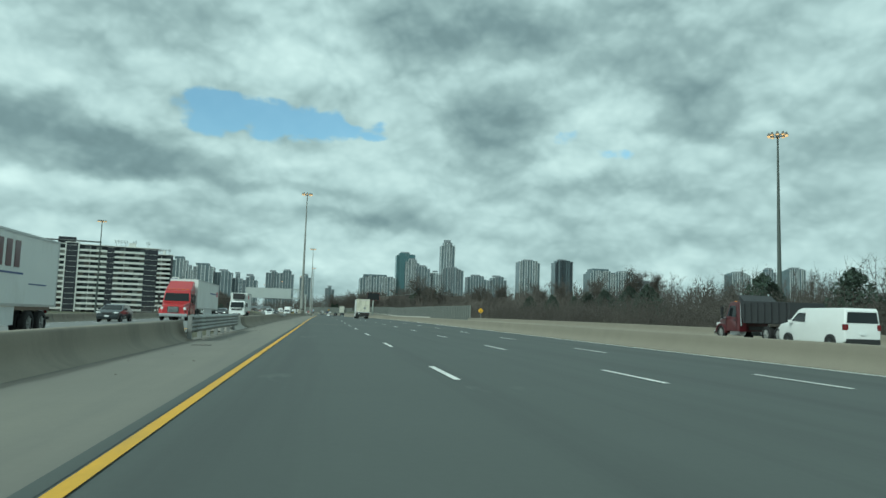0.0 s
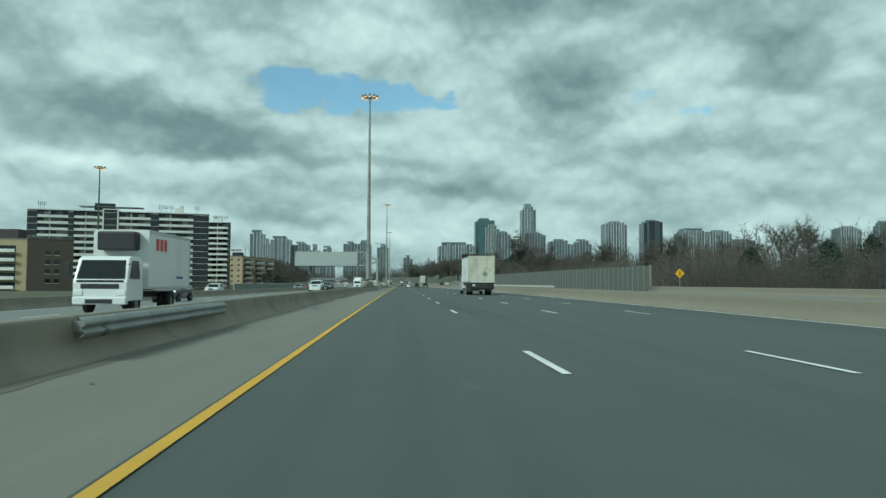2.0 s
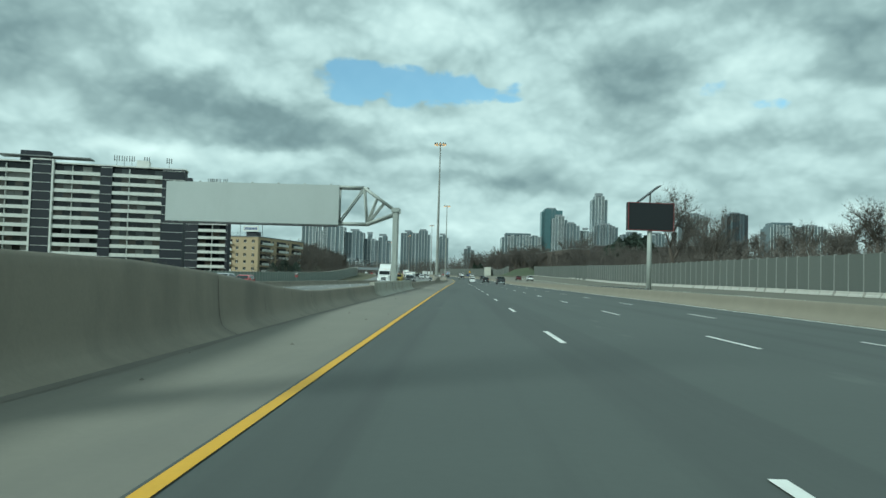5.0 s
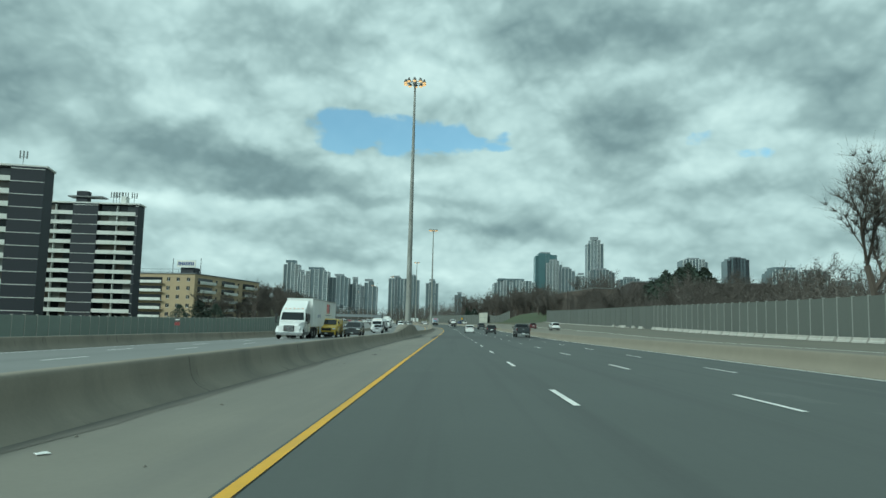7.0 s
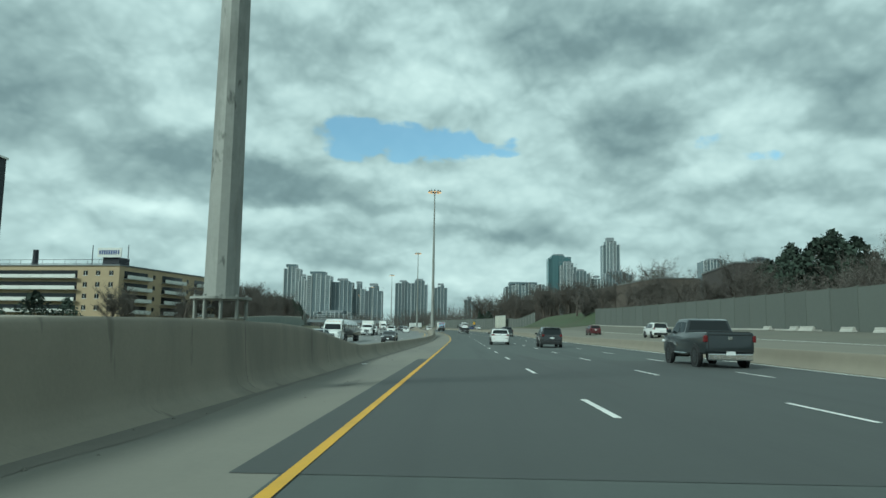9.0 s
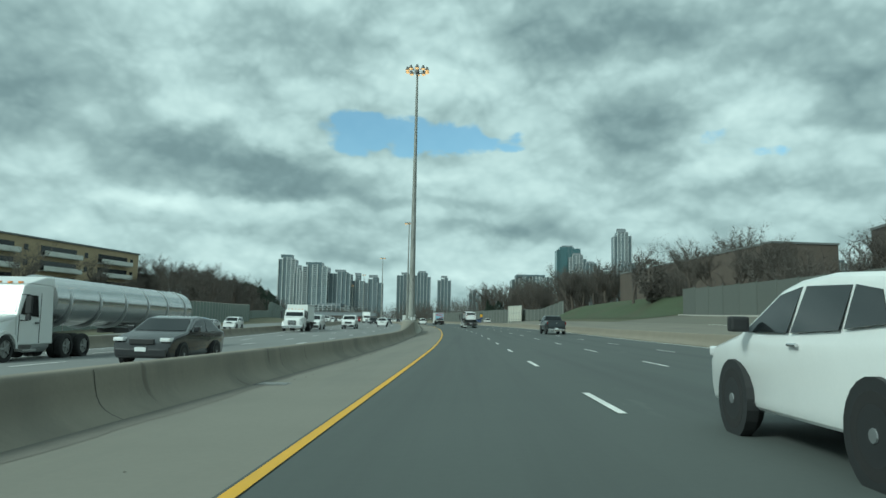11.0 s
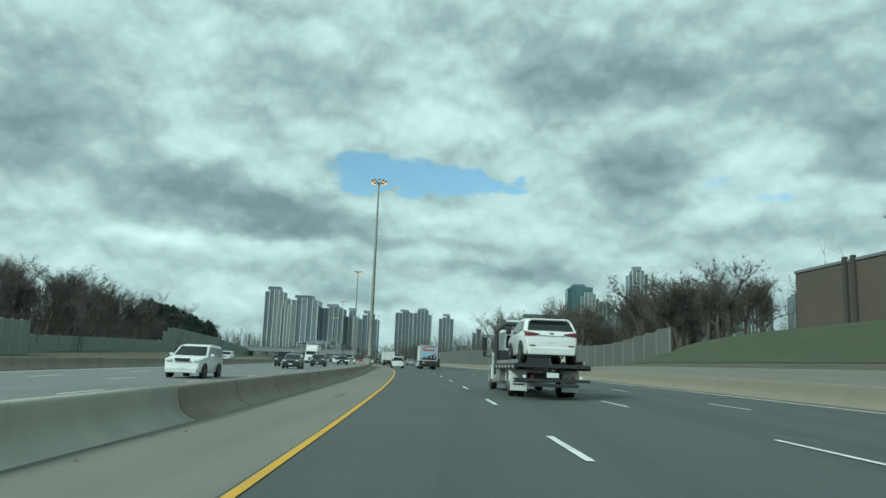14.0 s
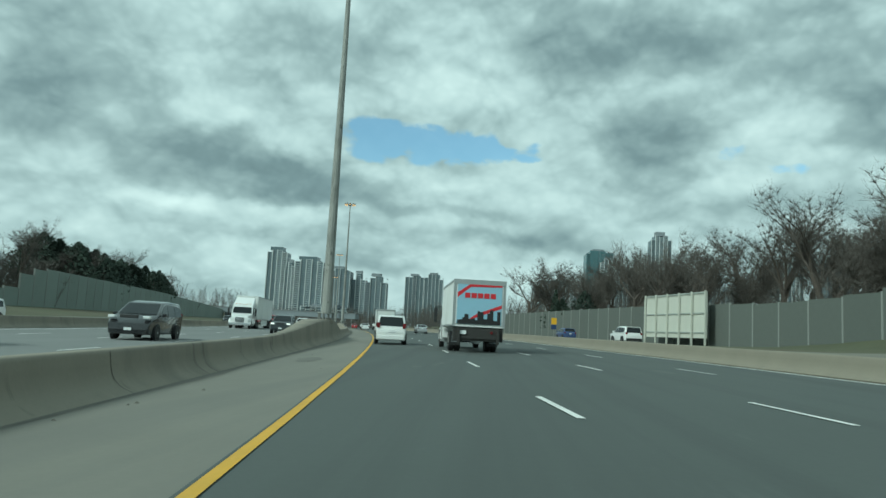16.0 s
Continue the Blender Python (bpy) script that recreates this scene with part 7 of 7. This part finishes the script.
# ---- oncoming carriageway
ONC = 180
semi(at_road(-12.9, 13, ONC), "white semi-trailer with a plain logo on its side", P_WHITE, logo_side([P_MAROON, P_MAROON, P_MAROON]))
semi(at_road(-13.4, 66, ONC), "red semi-truck pulling a white trailer", P_RED, stripe_side)
car("sedan", at_road(-17.2, 62, ONC), P_GREY, "dark grey sedan on the oncoming road")
cabover(at_road(-11.4, 97.5, ONC), "small white refrigerated truck with red bars")
car("sedan", at_road(-16.7, 123.5, ONC), P_BLACK, "black sedan on the oncoming road", lit=True)
car("suv", at_road(-27, 176, ONC), P_WHITE, "white suv on the outer oncoming road")
car("suv", at_road(-12.8, 180, ONC), P_WHITE, "white suv on the oncoming road")
car("sedan", at_road(-12.0, 187.5, ONC), P_GREY, "dark sedan behind the white suv")
car("suv", at_road(-27, 262, ONC), P_SILVER, "silver suv on the outer oncoming road")
car("hatch", at_road(-27, 270, ONC), P_RED, "red hatchback on the outer oncoming road")
semi(at_road(-15.1, 322, ONC), "white semi-truck and trailer with coloured logo bars", P_WHITE, logo_side([P_MAROON, PRINT_RED, PRINT_RED]))
car("van", at_road(-13.3, 334.6, ONC), P_YELLOW, "bright yellow delivery van on the oncoming road", "van")
car("suv", at_road(-10.9, 336.2, ONC), P_BLACK, "black suv behind the yellow van")
car("suv", at_road(-14.4, 398, ONC), P_SILVER, "silver suv on the oncoming road")
car("sedan", at_road(-18.5, 390, ONC), P_BLACK, "black sedan on the oncoming road", lit=True)
semi(at_road(-17.2, 421, ONC), "white tractor pulling a polished tank trailer", P_WHITE, None, .3, .6, "tank")
car("sedan", at_road(-9.4, 420, ONC), P_BLACK, "black sedan beside the tanker")
car("van", at_road(-19.2, 498.5, ONC), P_WHITE, "white cargo van on the oncoming road", "van")
m = at_road(-19.3, 489.7, ONC)
box_truck(m, "white box truck on the oncoming road", length=4.8, z1=3.2, door=BOX_WHITE)
car("van", at_road(-15.2, 506, ONC), P_WHITE, "white cargo van behind the box truck", "van")
car("sedan", at_road(-32, 492, ONC), P_SILVER, "silver sedan on the outer oncoming road")
car("suv", at_road(-31, 500, ONC), P_WHITE, "white suv on the outer oncoming road")
car("suv", at_road(-11.9, 538.6, ONC), P_WHITE, "white suv beside the median barrier")
car("hatch", at_road(-12.3, 576.5, ONC), P_GREY, "dark grey hatchback beside the median barrier")
car("jeep", at_road(-15.2, 591, ONC), P_BLACK, "black off-road car on the oncoming road")
car("minivan", at_road(-12.2, 605, ONC), P_BLACK, "black minivan on the oncoming road", "minivan")
car("suv", at_road(-10.0, 637, ONC), P_GREY, "dark suv on the oncoming road", lit=True)
semi(at_road(-17.0, 655, ONC), "white semi-truck with a pale trailer", P_WHITE, None)
car("suv", at_road(-28, 620, ONC), P_WHITE, "white suv on the outer oncoming road")
car("van", at_road(-29, 612, ONC), P_WHITE, "white van on the outer oncoming road", "van")
rng = random.Random(77)
kinds = ["sedan", "suv", "hatch", "suv", "van"]
paints = [(P_WHITE, "white"), (P_BLACK, "black"), (P_SILVER, "silver"), (P_GREY, "dark grey"), (P_RED, "red")]
for i in range(22):
    kd = rng.choice(kinds)
    pt, word = rng.choice(paints)
    lane = (-8.4, -12.0, -15.4, -18.8, -26, -30)[i % 6]
    car(kd, at_road(lane, 676 + i * 11 + rng.uniform(-3, 3), ONC), pt, word + " " + {"van": "van"}.get(kd, kd) + " in far oncoming traffic", "van" if kd == "van" else "car", "far oncoming traffic", lit=i % 3 == 0)
for i in range(6):
    pt, word = paints[i % 5]
    car(kinds[i % 4], at_road((0.1, 3.8, 7.4, 10.8)[i % 4], 740 + i * 17), pt, word + " " + kinds[i % 4] + " far ahead on the highway", "car", "far traffic ahead")

# ---- outer carriageway on the right
car("van", at_road(25.2, 31.6, -4), P_WHITE, "white cargo van beyond the concrete barrier", "van")
dump = thing("dump_truck", at_road(29.6, 39), "maroon dump truck with a dark steel body", "truck", "traffic")
frame_rails(dump, .3, 7.5)
cab(dump, 5.6, P_MAROON, hood=1.6, roof=2.7)
for y in (1.2, 2.5):
    dual(dump, y, 1.22)
bm = bmesh.new()
prism(bm, [(0, 1.2), (0, 2.55), (4.9, 2.75), (5.5, 3.15), (5.5, 3.05), (5.0, 1.2)], 1.25, None, bev=.03)
part("dump_body", bm, STEEL_DARK, dump)
for i in range(7):
    for s in (-1, 1):
        bm = bmesh.new()
        y = .25 + i * .75
        box(bm, min(s * 1.25, s * 1.32), max(s * 1.25, s * 1.32), y, y + .09, 1.25, 2.55)
        part("body_rib", bm, STEEL_DARK, dump)
for s in (-1, 1):
    bm = bmesh.new()
    tube(bm, (s * 1.05, 5.55, 1.0), (s * 1.05, 5.55, 3.3), .07, n=10)
    part("exhaust_stack", bm, CHROME, dump)
car("suv", at_road(23.3, 640), P_WHITE, "white suv on the outer carriageway")
car("hatch", at_road(25, 667), P_BLUE, "blue hatchback on the outer carriageway")
car("sedan", at_road(22, 745), P_RED, "red sedan on the outer carriageway")

# ---------------------------------------------------------------- dirt and litter on the shoulder
DIRT = material("grey_dirt", (0.148, 0.140, 0.120), 0.95, vary=0.2, scale=1.0, fine=14)
LITTER = plain("white_litter", (0.72, 0.72, 0.70), 0.7)
rng = random.Random(9)
bm = bmesh.new()
prev = None
edge = 0.2
for i in range(900):
    s = -60 + i * .8
    edge = min(.42, max(.04, edge + rng.uniform(-.07, .07)))
    k = hump(s)
    cur = [bm.verts.new(spot(-4.47 + .12 * k, s, .005)), bm.verts.new(spot(-4.42 + .12 * k + edge, s, .005))]
    if prev:
        bm.faces.new((prev[0], prev[1], cur[1], cur[0]))
    prev = cur
tagged(mesh_object("dirt_strip", bm, DIRT), "grey dirt swept along the foot of the barrier", "dirt", "", "stuff")
bm = bmesh.new()
for i in range(260):
    c = spot(rng.triangular(-4.3, -2.2, -4.2), rng.uniform(-20, 600), .0)
    r = rng.uniform(.012, .04)
    vs = [bm.verts.new(c + Vector((r * math.cos(a) * rng.uniform(.7, 1.3), r * math.sin(a) * rng.uniform(.7, 1.3), .004))) for a in (0, 1.2, 2.5, 3.8, 5.0)]
    tip = bm.verts.new(c + Vector((0, 0, r * .9)))
    for q in range(5):
        bm.faces.new((vs[q], vs[(q + 1) % 5], tip))
tagged(mesh_object("gravel", bm, DIRT), "small stones scattered over the shoulder", "gravel", "", "stuff")


def scrap(name, l, s, w, d, mat, label):
    """A crumpled flat piece lying on the ground."""
    rg = random.Random(int(s))
    bm = bmesh.new()
    grid = [[bm.verts.new((w * (i / 3 - .5), d * (j / 3 - .5), .012 + rg.uniform(0, .05) * min(w, d) * 2)) for i in range(4)] for j in range(4)]
    for j in range(3):
        for i in range(3):
            bm.faces.new((grid[j][i], grid[j][i + 1], grid[j + 1][i + 1], grid[j + 1][i]))
    ob = mesh_object(name, bm, mat)
    ob.matrix_world = at_road(l, s, rg.uniform(0, 90))
    ob.modifiers.new("thick", "SOLIDIFY").thickness = .006
    tagged(ob, label, "litter", "litter on the shoulder")


scrap("paper_scrap", -4.0, 355, .32, .2, LITTER, "white paper scrap lying on the shoulder")
scrap("tyre_scrap", -4.1, 463.5, .5, .12, RUBBER, "black strip of tyre rubber on the shoulder")
scrap("tyre_scrap", -4.2, 401, .4, .14, RUBBER, "black strip of tyre rubber on the shoulder")
scrap("board_scrap", -3.7, 19.9, .56, .1, RUBBER, "dark thin board lying on the shoulder")
scrap("tyre_scrap", -3.85, 253.2, .5, .2, RUBBER, "black strip of tyre rubber on the shoulder")
scrap("paper_scrap", -4.2, 117.2, .3, .1, LITTER, "white paper scrap lying on the shoulder")
scrap("tyre_scrap", -3.3, 285.6, .2, .1, RUBBER, "black strip of tyre rubber on the shoulder")
scrap("paper_scrap", -3.9, 262, .12, .1, LITTER, "white paper scrap lying on the shoulder")
# upright joints of the median barrier
for q in range(60):
    s = 47.5 + q * 9.2
    k = hump(s)
    bm = bmesh.new()
    rows = []
    for d in (-.011, .011):
        row_v = []
        for l, z in BAR_L[:9]:
            p = spot(l + .12 * k + .004, s + d)
            row_v.append(bm.verts.new((p.x, p.y, spot(-4.5, s).z + face_z(z, s))))
        rows.append(row_v)
    for i in range(8):
        bm.faces.new((rows[0][i], rows[1][i], rows[1][i + 1], rows[0][i + 1]))
    part("joint", bm, JOINT_DARK, bpy.data.objects["median_barrier_2"])

# ---------------------------------------------------------------- cracks and drains
CRACK = material("crack", (0.055, 0.055, 0.052), 0.95, vary=0.1)


def crack(name, l, s, length, drift, width, mat, label, wob=.05):
    """A crooked thin strip lying on the road."""
    rg = random.Random(int(s * 10))
    bm = bmesh.new()
    prev = None
    n = max(6, int(length / .35))
    for i in range(n + 1):
        u = i / n
        l += rg.uniform(-wob, wob) + drift / n
        w = width * (.35 + .65 * math.sin(math.pi * min(.96, max(.04, u)))) * rg.uniform(.6, 1.2)
        cur = [bm.verts.new(spot(l - w / 2, s + u * length, .008)), bm.verts.new(spot(l + w / 2, s + u * length, .008))]
        if prev:
            bm.faces.new((prev[0], prev[1], cur[1], cur[0]))
        prev = cur
    return tagged(mesh_object(name, bm, mat), label, "road damage", "", "structure")


TYRE_MARK = material("tyre_mark", (0.055, 0.058, 0.057), 0.8, vary=0.15, scale=0.6, stain=(0.8, 0.8, (0.078, 0.083, 0.079), (1, 0.12, 1)))
crack("tyre_mark", 2.62, 92, 34, -.45, .22, TYRE_MARK, "faint dark tyre mark along the lane", .012)
crack("tyre_mark", 3.35, 92.2, 30, -.5, .20, TYRE_MARK, "faint dark tyre mark along the lane", .012)
crack("tyre_mark", 3.55, 344.3, 25, -.6, .75, TYRE_MARK, "broad dark band worn along the wheel track", .012)
OIL = material("oil_stain", (0.128, 0.124, 0.108), 0.85, vary=0.3, scale=1.5, fine=12)
for l, s, length, w in ((-3.3, 591.4, 3.2, .85), (-2.65, 557.6, .9, .16), (-3.8, 317.9, 1.4, .4), (-3.0, 343.5, 2.2, .3), (-2.9, 523, 3.0, .35)):
    crack("oil_stain", l, s, length, .05, w, OIL, "dark oily stain on the concrete shoulder", .03)
crack("shoulder_crack", -2.3, 94.6, 4.0, -.2, .010, CRACK, "crooked crack in the concrete shoulder")
for l, s in ((-4.0, 101.4), (-4.05, 232), (-4.05, 412)):
    drain = thing("drain_cover", at_road(l, s), "dark iron drain grate set in the shoulder", "drain", "drains")
    bm = bmesh.new()
    box(bm, -.32, .32, -.32, .32, -.02, .008)
    part("frame", bm, STEEL_DARK, drain)
    for k in range(7):
        bm = bmesh.new()
        box(bm, -.27, .27, -.27 + k * .08, -.23 + k * .08, .008, .016)
        part("bar", bm, GALV, drain)
